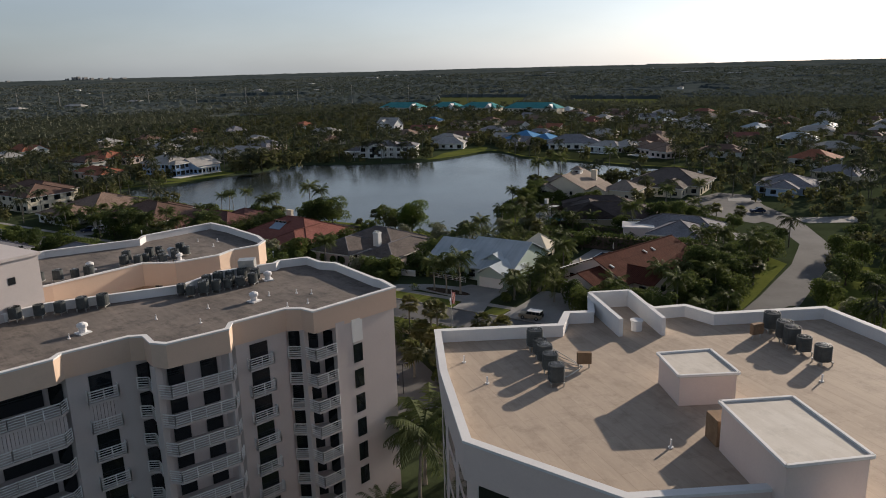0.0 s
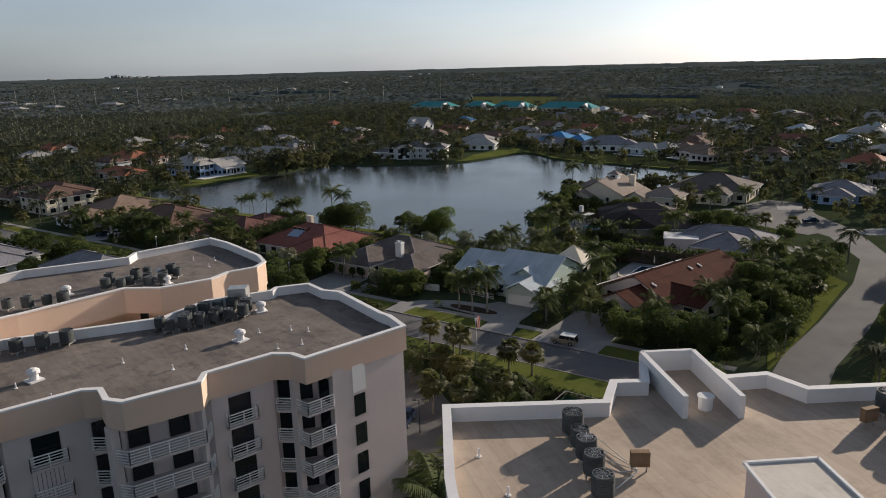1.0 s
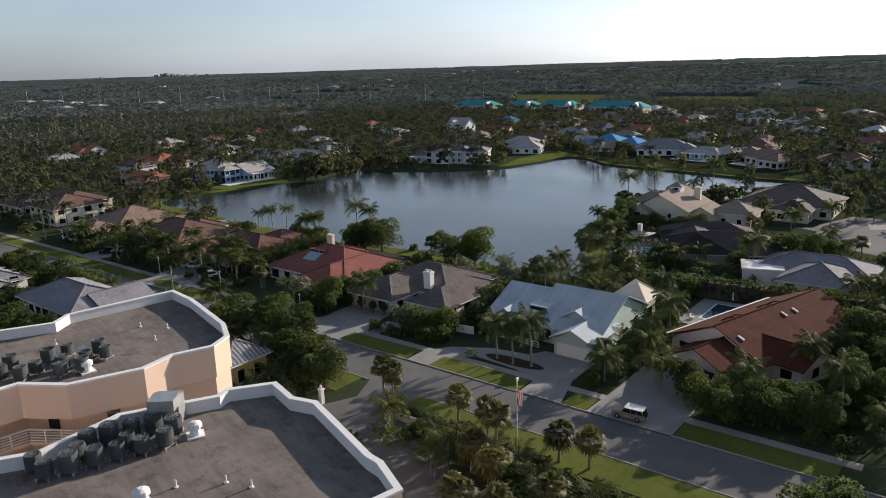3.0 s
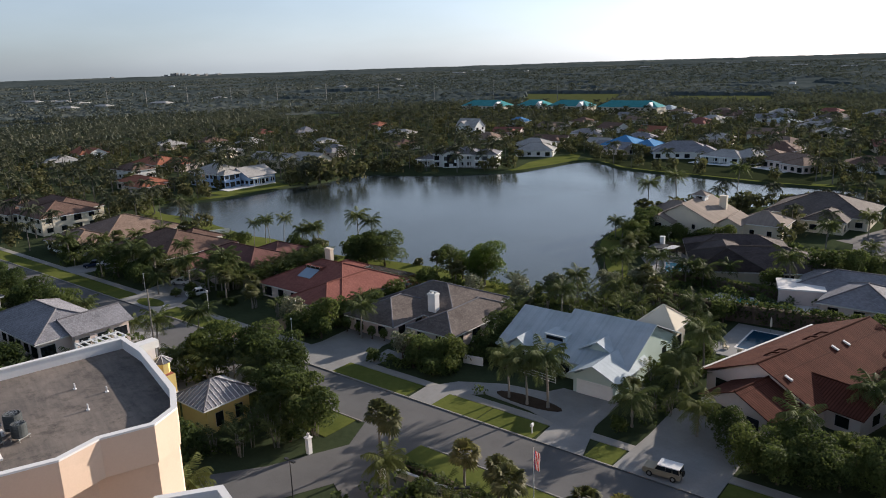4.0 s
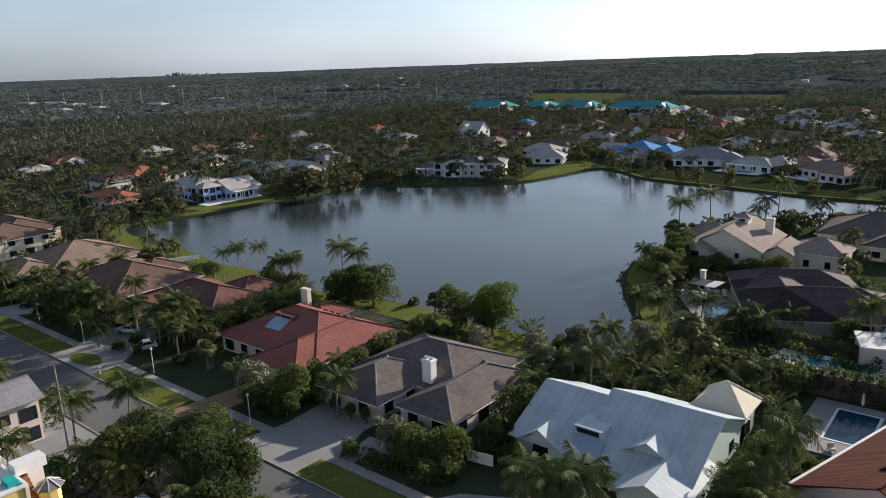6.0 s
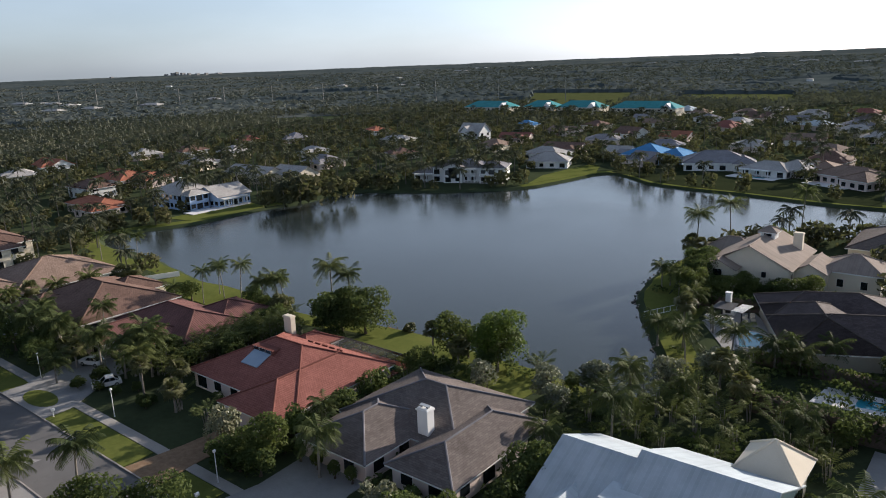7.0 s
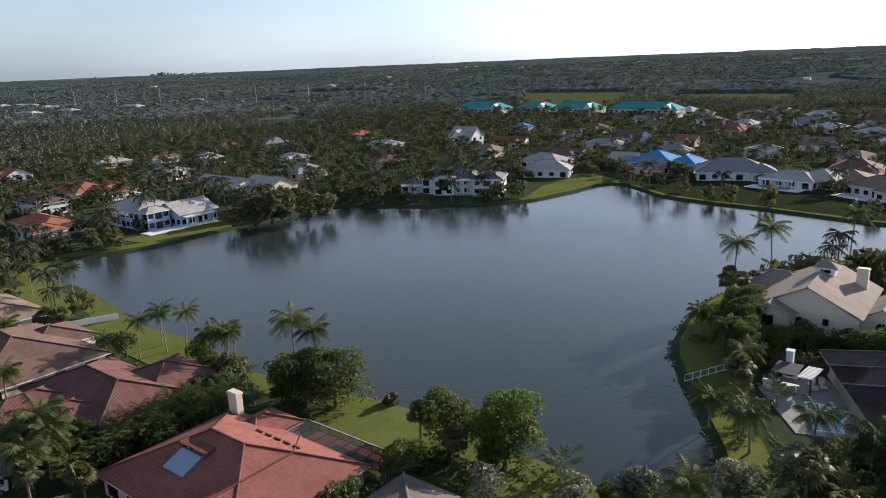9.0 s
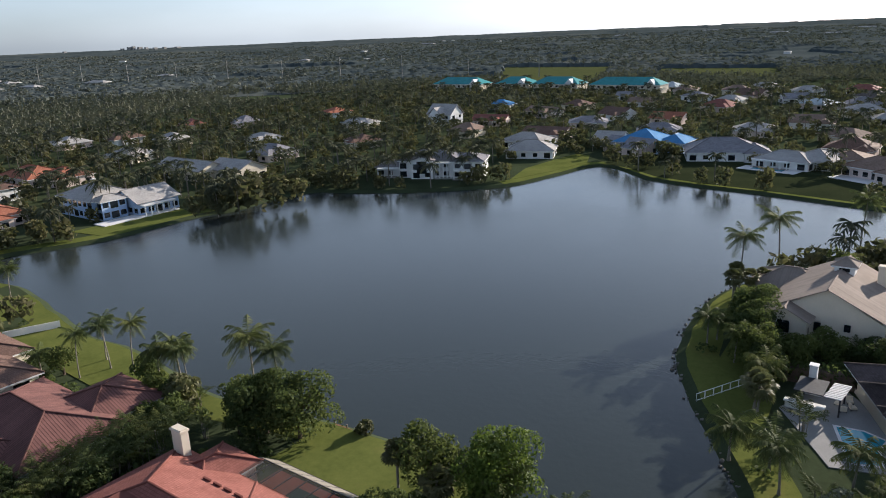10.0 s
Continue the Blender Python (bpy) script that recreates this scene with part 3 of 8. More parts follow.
sheet("field", FIELD_A, 0.2, M_FIELD, "open yellow-green field beyond the roofs", "field")
sheet("field", FIELD_B, 0.2, M_FIELD, "open yellow-green field far off", "field")
NE_BANK = [(-200, 373), (-188, 368), (-174, 357), (-157, 352), (-138, 349.5), (-106, 343), (-92, 342), (-96, 366), (-117, 377), (-132, 382), (-146, 385), (-158, 393), (-172, 388), (-188, 397), (-204, 396)]
sheet("lawn", NE_BANK, 0.05, M_BANK, "rough grass bank between lake and houses, its shade put into the dark green", "lawn")
sheet("patio", [(-101.5, 213), (-93.5, 201.4), (-86.5, 203.5), (-88, 214), (-94.5, 222), (-99.5, 219.5)], 0.12, M_DRIVE, "pale stone pool patio", "patio", thick=0.12)
sheet("tennis_court", rect(-46.2, 72, -32, 98.0), 0.06, M_COURT, "dark green tennis court in shade", "court")

# ---- windows, rails, roofs ----
WIN = {}


def window(parent, x, y, z, ang, w, h, mull=1, cross=0, frame_mat=None, name="window"):
    """A framed pane, centred at x, y, z on a wall; ang 0 faces -y, 90 faces +x."""
    frame_mat = frame_mat or M_WHITE
    key = (w, h, mull, cross, frame_mat.name, name)
    o = ORIG[parent]
    m = pose(x - o.x, y - o.y, z - o.z, 0, 0, ang)
    if key not in WIN:
        bm = bmesh.new()
        us = [-w / 2 - 0.04 + (w + 0.08) * k / (mull + 1) for k in range(mull + 2)]
        vs = [-h / 2 - 0.04 + (h + 0.08) * k / (cross + 1) for k in range(cross + 2)]
        grid = [[bm.verts.new((u, -0.02, v)) for u in us] for v in vs]
        for i in range(cross + 1):
            for j in range(mull + 1):
                bm.faces.new((grid[i][j], grid[i][j + 1], grid[i + 1][j + 1], grid[i + 1][j]))
        bmesh.ops.wireframe(bm, faces=bm.faces[:], thickness=0.085, use_boundary=True, use_replace=True)
        f = part(name, bm, frame_mat)
        bm = bmesh.new()
        box(bm, -w / 2, -0.03, -h / 2, w / 2, 0.02, h / 2)
        g = part("pane", bm, M_GLASS)
        WIN[key] = (f.data, g.data)
        bpy.data.objects.remove(f)
        bpy.data.objects.remove(g)
    fd, gd = WIN[key]
    f = new(name, fd)
    f.parent, f.matrix_basis = parent, m
    g = new("pane", gd)
    g.parent = f
    return f


def railing(parent, pts, z, h=1.1, rows=5, material=None, name="railing"):
    """Horizontal rails on posts along a line of points."""
    bm = bmesh.new()
    for (ax, ay), (bx, by) in zip(pts, pts[1:]):
        n = max(1, round(math.hypot(bx - ax, by - ay) / 1.3))
        for k in range(rows):
            zz = z + 0.15 + (h - 0.15) * k / (rows - 1)
            bar(bm, (ax, ay, zz), (bx, by, zz), 0.06, 0.065 if k < rows - 1 else 0.10)
        for k in range(n + 1):
            x, y = ax + (bx - ax) * k / n, ay + (by - ay) * k / n
            box(bm, x - 0.035, y - 0.035, z, x + 0.035, y + 0.035, z + h)
    return part(name, bm, material or M_WHITE, parent)


def hip_roof(e, x0, y0, x1, y1, z, pitch, roof_mat, kind="hip", over=0.7, caps=True, wall_mat=None, cap_mat=None):
    """A roof over the plan x0..y1, eaves at z. kind: hip; gx, gy: gables with the ridge along x or y. Returns the ridge's height."""
    X0, Y0, X1, Y1 = x0 - over, y0 - over, x1 + over, y1 + over
    w, d = X1 - X0, Y1 - Y0
    bm = bmesh.new()
    if kind == "hip":
        r = min(w, d) / 2
        top = z + r * pitch
        if w >= d:
            a, b = (X0 + r, (Y0 + Y1) / 2, top), (X1 - r, (Y0 + Y1) / 2, top)
        else:
            a, b = ((X0 + X1) / 2, Y0 + r, top), ((X0 + X1) / 2, Y1 - r, top)
        c = [(X0, Y0, z), (X1, Y0, z), (X1, Y1, z), (X0, Y1, z)]
        same = (Vector(a) - Vector(b)).length < 0.05
        if w >= d:
            poly(bm, [c[0], c[1], a] if same else [c[0], c[1], b, a], (1, 0, 0))
            poly(bm, [c[2], c[3], a] if same else [c[2], c[3], a, b], (-1, 0, 0))
            poly(bm, [c[1], c[2], b], (0, 1, 0))
            poly(bm, [c[3], c[0], a], (0, -1, 0))
            hips = [(a, c[0]), (a, c[3]), (b, c[1]), (b, c[2]), (a, b)]
        else:
            poly(bm, [c[1], c[2], b, a], (0, 1, 0))
            poly(bm, [c[3], c[0], a, b], (0, -1, 0))
            poly(bm, [c[0], c[1], a], (1, 0, 0))
            poly(bm, [c[2], c[3], b], (-1, 0, 0))
            hips = [(a, c[0]), (a, c[1]), (b, c[2]), (b, c[3]), (a, b)]
    else:
        gx = kind == "gx"
        r = (d if gx else w) / 2
        top = z + r * pitch
        t = 0.16
        mid = (Y0 + Y1) / 2 if gx else (X0 + X1) / 2

        def P(u, v, zz):
            return (u, v, zz) if gx else (v, u, zz)
        u0, u1, v0, v1 = (X0, X1, Y0, Y1) if gx else (Y0, Y1, X0, X1)
        sides = ((v0, mid), (v1, mid))
        for k, (va, vb) in enumerate(sides):
            pts = [P(u0, va, z), P(u1, va, z), P(u1, vb, top), P(u0, vb, top)]
            low = [(p[0], p[1], p[2] - t) for p in pts]
            flip = (k == 1) ^ (not gx)
            poly(bm, pts[::-1] if flip else pts, P(1, 0, 0))
            poly(bm, low if flip else low[::-1], P(1, 0, 0))
            for i in range(4):
                j = (i + 1) % 4
                poly(bm, [pts[i], low[i], low[j], pts[j]], P(1, 0, 0))
        hips = [(P(u0, mid, top), P(u1, mid, top))]
        zt = top - t - 0.02
        for u in (u0 + over, u1 - over):
            gb = bmesh.new()
            pts = [P(u + k, v, zz) for k in (-0.1, 0.1) for v, zz in ((v0 + over, z - 0.3), (v1 - over, z - 0.3), (mid, zt))]
            v = [gb.verts.new(p) for p in pts]
            for q in ((0, 1, 2), (3, 5, 4), (0, 3, 4, 1), (1, 4, 5, 2), (2, 5, 3, 0)):
                gb.faces.new([v[i] for i in q])
            part("gable", gb, wall_mat or M_WHITE, e)
    part("roof", bm, roof_mat, e)
    if kind == "hip":
        bm = bmesh.new()
        box(bm, X0 + 0.03, Y0 + 0.03, z - 0.24, X1 - 0.03, Y1 - 0.03, z - 0.01)
        part("fascia", bm, M_WHITE, e)
    if caps:
        bm = bmesh.new()
        for p, q in hips:
            if (Vector(p) - Vector(q)).length > 0.1:
                tube(bm, [Vector(p) + Vector((0, 0, 0.03)), Vector(q) + Vector((0, 0, 0.03))], 0.15, 6)
        part("ridge_cap", bm, cap_mat or roof_mat, e)
    return top


def seams(e, x0, y0, x1, y1, z, pitch, step, material, over=0.7):
    """Standing seams up every slope of a hipped metal roof."""
    X0, Y0, X1, Y1 = x0 - over, y0 - over, x1 + over, y1 + over
    half = min(X1 - X0, Y1 - Y0) / 2
    for (ax, ay), (bx, by) in (((X0, Y0), (X1, Y0)), ((X1, Y0), (X1, Y1)), ((X1, Y1), (X0, Y1)), ((X0, Y1), (X0, Y0))):
        ln = math.hypot(bx - ax, by - ay)
        ux, uy = (bx - ax) / ln, (by - ay) / ln
        for k in range(1, int(ln / step)):
            s = k * ln / int(ln / step)
            d = min(s, ln - s, half)
            px, py = ax + ux * s, ay + uy * s
            bm = bmesh.new()
            bar(bm, (px, py, z + 0.04), (px - uy * d, py + ux * d, z + 0.04 + d * pitch), 0.06, 0.09)
            part("seam", bm, material, e)


def face_openings(e, wings, eave, frame_mat=None, step=4.2, h=1.5, doors=True):
    """Windows along the walls that no other wing covers."""
    for k, w in enumerate(wings):
        x0, y0, x1, y1 = w[:4]
        top = w[4] if len(w) > 4 and w[4] else eave
        storeys = [1.55] if top < 4.5 else [1.55, 4.55]
        rows = [(x0, y0, x1, y0, 0), (x1, y0, x1, y1, 90), (x1, y1, x0, y1, 180), (x0, y1, x0, y0, 270)]
        for ax, ay, bx, by, ang in rows:
            n = max(1, int(math.hypot(bx - ax, by - ay) / step))
            for i in range(n):
                t = (i + 0.5) / n
                x, y = ax + (bx - ax) * t, ay + (by - ay) * t
                if any(o is not w and o[0] - 1 < x < o[2] + 1 and o[1] - 1 < y < o[3] + 1 for o in wings):
                    continue
                for z in storeys:
                    wide = 1.8 if (i + k) % 3 else 2.4
                    window(e, x, y, z + (0.0 if (i + k) % 3 else -0.2), ang, wide, h if (i + k) % 3 else 2.0, 1, 1 if (i + k) % 2 else 0, frame_mat)


def house(label, wings, roof_mat, wall_mat, eave=3.0, pitch=0.42, cap_mat=None, group="", openings=True, step=4.2, keep=1.0, at=None, rz=0.0, local=False, caps=True):
    """wings: x0, y0, x1, y1, eave height or None, roof kind (hip, gx, gy), pitch."""
    x0, y0 = min(w[0] for w in wings), min(w[1] for w in wings)
    x1, y1 = max(w[2] for w in wings), max(w[3] for w in wings)
    e = thing("house", label, "house", at or ((x0 + x1) / 2, (y0 + y1) / 2, 0), group, local=local, rz=rz)
    for w in wings:
        z = (w[4] if len(w) > 4 and w[4] else eave)
        kind = w[5] if len(w) > 5 else "hip"
        bm = bmesh.new()
        box(bm, w[0], w[1], -0.1, w[2], w[3], z - 0.05)
        part("wall", bm, wall_mat, e)
        hip_roof(e, w[0], w[1], w[2], w[3], z, w[6] if len(w) > 6 else pitch, roof_mat, kind, wall_mat=wall_mat, cap_mat=cap_mat, caps=caps)
        if not local:
            KEEP.append((w[0] - keep, w[1] - keep, w[2] + keep, w[3] + keep))
    if openings:
        face_openings(e, wings, eave, step=step)
    return e


def chimney(e, x, y, z0, z1, w, d, material, hood=True):
    bm = bmesh.new()
    box(bm, x - w / 2, y - d / 2, z0, x + w / 2, y + d / 2, z1)
    box(bm, x - w / 2 - 0.12, y - d / 2 - 0.12, z1 - 0.35, x + w / 2 + 0.12, y + d / 2 + 0.12, z1 - 0.12)
    c = part("chimney", bm, material, e)
    if hood:
        bm = bmesh.new()
        for s in (-1, 1):
            box(bm, x + s * w * 0.28 - 0.18, y - 0.18, z1, x + s * w * 0.28 + 0.18, y + 0.18, z1 + 0.25)
        box(bm, x - w * 0.45, y - 0.3, z1 + 0.25, x + w * 0.45, y + 0.3, z1 + 0.31)
        part("flue", bm, M_METAL, c)
    return c


# ---- the two apartment buildings ----
FLOORS = [19.4 - 2.85 * k for k in range(7)]
WING_A = [(-45.4, 61.5), (-47.8, 50.9), (-49.5, 51.0), (-50.9, 50.2), (-52.4, 44.7), (-51.4, 43.4), (-53.4, 38.0), (-54.9, 37.5), (-57.0, 38.3), (-58.0, 37.5), (-59.6, 32.1),
          (-59.0, 31.0), (-60.0, 27.0), (-62.5, 14.0), (-79.0, 20.0), (-75.0, 39.8), (-67.6, 51.1), (-68.3, 57.0), (-65.0, 62.9), (-65.4, 64.0), (-63.2, 67.0), (-60.0, 66.0),
          (-58.0, 66.5), (-49.6, 63.3), (-48.4, 63.1)]
WALL_A = [(-45.65, 61.3), (-47.2, 53.4), (-49.6, 53.9), (-51.9, 50.9), (-51.05, 50.2), (-52.5, 44.9), (-53.9, 44.2), (-55.9, 39.0), (-57.6, 39.4), (-58.1, 37.4), (-59.75, 32.2),
          (-62.0, 31.6), (-63.2, 27.0), (-62.8, 14.0), (-79.0, 20.2), (-75.1, 39.8), (-67.8, 51.1), (-68.4, 57.0), (-65.2, 62.9), (-65.5, 63.9), (-63.2, 66.8), (-60.0, 65.8), (-58.0, 66.3), (-49.6, 63.1), (-48.4, 62.9)]
WING_B = [(-74.9, 71.2), (-78.0, 73.0), (-87.5, 75.8), (-92.3, 76.5), (-94.2, 65.6), (-92.8, 63.6), (-98.6, 53.0), (-99.0, 34.0), (-84.0, 30.0), (-81.2, 44.0), (-80.0, 55.0),
          (-76.5, 57.2), (-74.4, 62.5), (-75.0, 65.5), (-73.8, 68.8)]


def fascia_and_roof(e, outline, z_roof, z_cap, z_low, deck_mat, band_mat, cap_mat, thick=0.35):
    """A flat roof within a parapet: the band outside, the capping and the deck."""
    inner = inset(outline, thick)
    outer = inset(outline, 0.0)
    bm = bmesh.new()
    n = len(outer)
    lo, hi = [bm.verts.new((x, y, z_low)) for x, y in outer], [bm.verts.new((x, y, z_cap)) for x, y in outer]
    for i in range(n):
        j = (i + 1) % n
        bm.faces.new((lo[i], lo[j], hi[j], hi[i]))
    bm.faces.new(lo[::-1])
    part("fascia", bm, band_mat, e, "smooth painted band under the parapet")
    bm = bmesh.new()
    lo, hi = [bm.verts.new((x, y, z_roof - 0.3)) for x, y in inner], [bm.verts.new((x, y, z_cap)) for x, y in inner]
    for i in range(n):
        j = (i + 1) % n
        bm.faces.new((lo[j], lo[i], hi[i], hi[j]))
    a, b = inset(outline, -0.06), inset(outline, thick + 0.05)
    rings = [[bm.verts.new((x, y, z)) for x, y in r] for r, z in ((a, z_cap - 0.12), (a, z_cap + 0.03), (b, z_cap + 0.03), (b, z_cap - 0.10))]
    for r, s in zip(rings, rings[1:]):
        for i in range(n):
            j = (i + 1) % n
            bm.faces.new((r[i], r[j], s[j], s[i]))
    part("parapet", bm, cap_mat, e, "white painted parapet with a capping")
    bm = bmesh.new()
    bm.faces.new([bm.verts.new((x, y, z_roof)) for x, y in inset(outline, thick - 0.05)])
    bmesh.ops.triangulate(bm, faces=bm.faces[:])
    part("roof_deck", bm, deck_mat, e)


def balcony_tier(e, front, back, floors, doors):
    for z in floors:
        bm = bmesh.new()
        prism(bm, front + back, z - 0.22, z)
        b = part("balcony", bm, M_STUCCO, e)
        railing(b, front, z)
        for ax, ay, bx, by in doors:
            ang = math.degrees(math.atan2(by - ay, bx - ax))
            ln = math.hypot(bx - ax, by - ay)
            window(e, (ax + bx) / 2, (ay + by) / 2, z + 1.18, ang, round(ln - 0.4, 2), 2.2, max(1, round(ln / 1.3) - 1), 0, M_METAL, "balcony_door")


def build_condo_left():
    e = thing("apartment_building", "seven-storey off-white apartment building with peach bands and white balconies", "building", (-70, 48, 0))
    bm = bmesh.new()
    prism(bm, WALL_A, 0, 22.6)
    part("wall", bm, M_STUCCO, e)
    bm = bmesh.new()
    prism(bm, [(-74.9, 71.0), (-78.0, 72.8), (-87.5, 75.6), (-92.1, 76.2), (-94.0, 65.6), (-92.7, 63.6), (-98.4, 53.0), (-98.8, 34.2), (-84.0, 30.2), (-83.6, 44.0), (-82.4, 56.2), (-78.6, 58.6), (-76.6, 63.2), (-76.4, 65.5), (-74.0, 68.8)], 0, 22.6)
    part("wall", bm, M_PEACH, e)
    fascia_and_roof(e, WING_A, 23.6, 24.55, 22.2, M_ROOFGREY, M_PEACH, M_PARAPET)
    fascia_and_roof(e, WING_B, 23.6, 24.55, 21.6, M_ROOFGREY, M_PEACH, M_PARAPET)
    bm = bmesh.new()
    box(bm, -86, 26, 0, -75.5, 39.9, 29.7)
    box(bm, -86.2, 25.8, 29.7, -75.3, 40.1, 30.0)
    part("stair_tower", bm, M_STUCCO, e, "plain stucco stair tower above the roof")
    window(e, -75.5, 36.9, 27.6, 90, 0.7, 0.7, 0, 1, M_METAL, "vent")
    # gallery between the wings
    for k in range(4):
        z = FLOORS[k]
        for x, y, a in ((-83.55, 46.5, 90), (-83.2, 50.0, 90), (-82.8, 53.5, 90), (-80.5, 57.4, 30), (-77.5, 61.0, 70)):
            window(e, x, y, z + 1.15, a, 1.0, 2.1, 0, 0, M_WHITE, "gallery_door")
    for z in (19.4, 16.55, 13.7):
        bm = bmesh.new()
        prism(bm, [(-75.0, 40.2), (-67.9, 51.3), (-68.5, 57.0), (-70.0, 57.5), (-69.6, 51.6), (-73.0, 46.0), (-81.2, 46.0), (-80.1, 55.2), (-76.6, 57.4), (-74.4, 62.6), (-76.5, 63.0), (-78.5, 58.5), (-82.3, 56.0), (-83.5, 44.0)], z - 0.25, z)
        g = part("gallery", bm, M_PEACH, e, "salmon-coloured open gallery")
        railing(g, [(-70.0, 57.5), (-69.6, 51.6), (-73.0, 46.0), (-81.2, 46.0), (-80.1, 55.2), (-76.6, 57.4), (-74.4, 62.6)], z)
    back1 = [(-51.9, 50.9), (-49.6, 53.9)]
    balcony_tier(e, [(-47.2, 53.4), (-47.8, 50.9), (-49.5, 51.0), (-50.9, 50.2)], back1, FLOORS, [(-49.5, 53.85, -47.6, 53.45), (-51.8, 51.03, -49.75, 53.7)])
    balcony_tier(e, [(-52.2, 44.5), (-51.4, 43.4), (-53.4, 38.0), (-54.9, 37.5), (-57.0, 38.3), (-57.9, 37.7)], [(-57.6, 39.4), (-55.9, 39.0), (-53.9, 44.2)], FLOORS,
                 [(-54.65, 42.1, -53.95, 43.95), (-55.75, 39.2, -55.05, 41.0), (-57.5, 39.36, -56.0, 39.03), (-58.03, 37.7, -57.65, 39.2)])
    balcony_tier(e, [(-59.5, 31.9), (-59.0, 31.0), (-60.0, 27.0), (-61.4, 20.0)], [(-63.0, 20.0), (-63.1, 27.0), (-62.0, 31.6)], FLOORS, [(-63.05, 27.2, -61.95, 31.4), (-61.9, 31.55, -59.9, 32.05)])
    # piers between the balcony bays
    bm = bmesh.new()
    for x, y, r in ((-49.5, 51.15, 0.3), (-54.9, 37.75, 0.35), (-51.8, 43.5, 0.18)):
        box(bm, x - r, y - r, 0, x + r, y + r, 22.3)
        part("pier", bm, M_STUCCO, e)
        bm = bmesh.new()
    bm.free()
    for z in FLOORS:                                                       # single balconies and windows
        for (ax, ay), (bx, by), s0, s1 in (((-51.05, 50.2), (-52.5, 44.9), 1.8, 4.4), ((-58.1, 37.4), (-59.75, 32.2), 1.4, 4.0)):
            u = (Vector((bx, by)) - Vector((ax, ay))).normalized()
            out = Vector((-u.y, u.x))
            p, q = Vector((ax, ay)) + u * s0, Vector((ax, ay)) + u * s1
            pts = [tuple(p + out * 0.02), tuple(p + out * 0.55), tuple(q + out * 0.55), tuple(q + out * 0.02)]
            bm = bmesh.new()
            prism(bm, pts, z - 0.2, z)
            b = part("balcony", bm, M_STUCCO, e)
            railing(b, pts, z)
            mid = (p + q) / 2
            window(e, mid.x, mid.y, z + 1.25, math.degrees(math.atan2(-u.y, -u.x)), 1.9, 2.3, 1, 0, M_METAL, "balcony_door")
        if abs(z - 16.55) < 0.1:
            for a, b in (((-59.55, 31.7), (-60.3, 27.2)), ((-58.45, 36.2), (-59.2, 33.6)), ((-60.3, 27.2), (-61.3, 20.4))):
                n = round(math.hypot(b[0] - a[0], b[1] - a[1]) / 0.3)
                for i in range(n):
                    bm = bmesh.new()
                    p, q = [tuple(a[j] + (b[j] - a[j]) * (i + f) / n for j in (0, 1)) for f in (0.06, 0.94)]
                    bar(bm, (*p, z + 1.35), (*q, z + 1.35), 0.04, 2.5)
                    part("shutter_slat", bm, M_STUCCO, e)
        u = (Vector((-47.2, 53.4)) - Vector((-45.65, 61.3))).normalized()
        mid = Vector((-45.65, 61.3)) + u * 5.3
        if z < 19:
            window(e, mid.x, mid.y, z + 2.05, math.degrees(math.atan2(-u.y, -u.x)), 1.2, 2.0, 0, 1, M_METAL)
        else:
            bm = bmesh.new()
            bar(bm, (mid.x, mid.y, z + 0.5), (mid.x, mid.y, z + 3.0), 1.4, 0.12, up=(-u.y, u.x, 0))
            part("shutter", bm, M_WHITE, e, "closed white storm shutter")
    return e


build_condo_left()
KEEP += [(-100, 14, -45, 77), (-32, 20, 12, 63)]

WING_R = [(-28.5, 43.3), (-24.0, 37.0), (-18.1, 29.9), (-9.0, 29.0), (-3.3, 33.2), (1.2, 31.0), (6.0, 35.0), (10.0, 41.0), (6.0, 50.5), (0.2, 58.4), (-4.1, 62.3), (-11.3, 56.8), (-13.8, 57.8),
          (-15.8, 56.0), (-18.6, 58.3), (-21.4, 56.1), (-20.0, 52.7), (-21.6, 51.6), (-20.9, 48.8)]


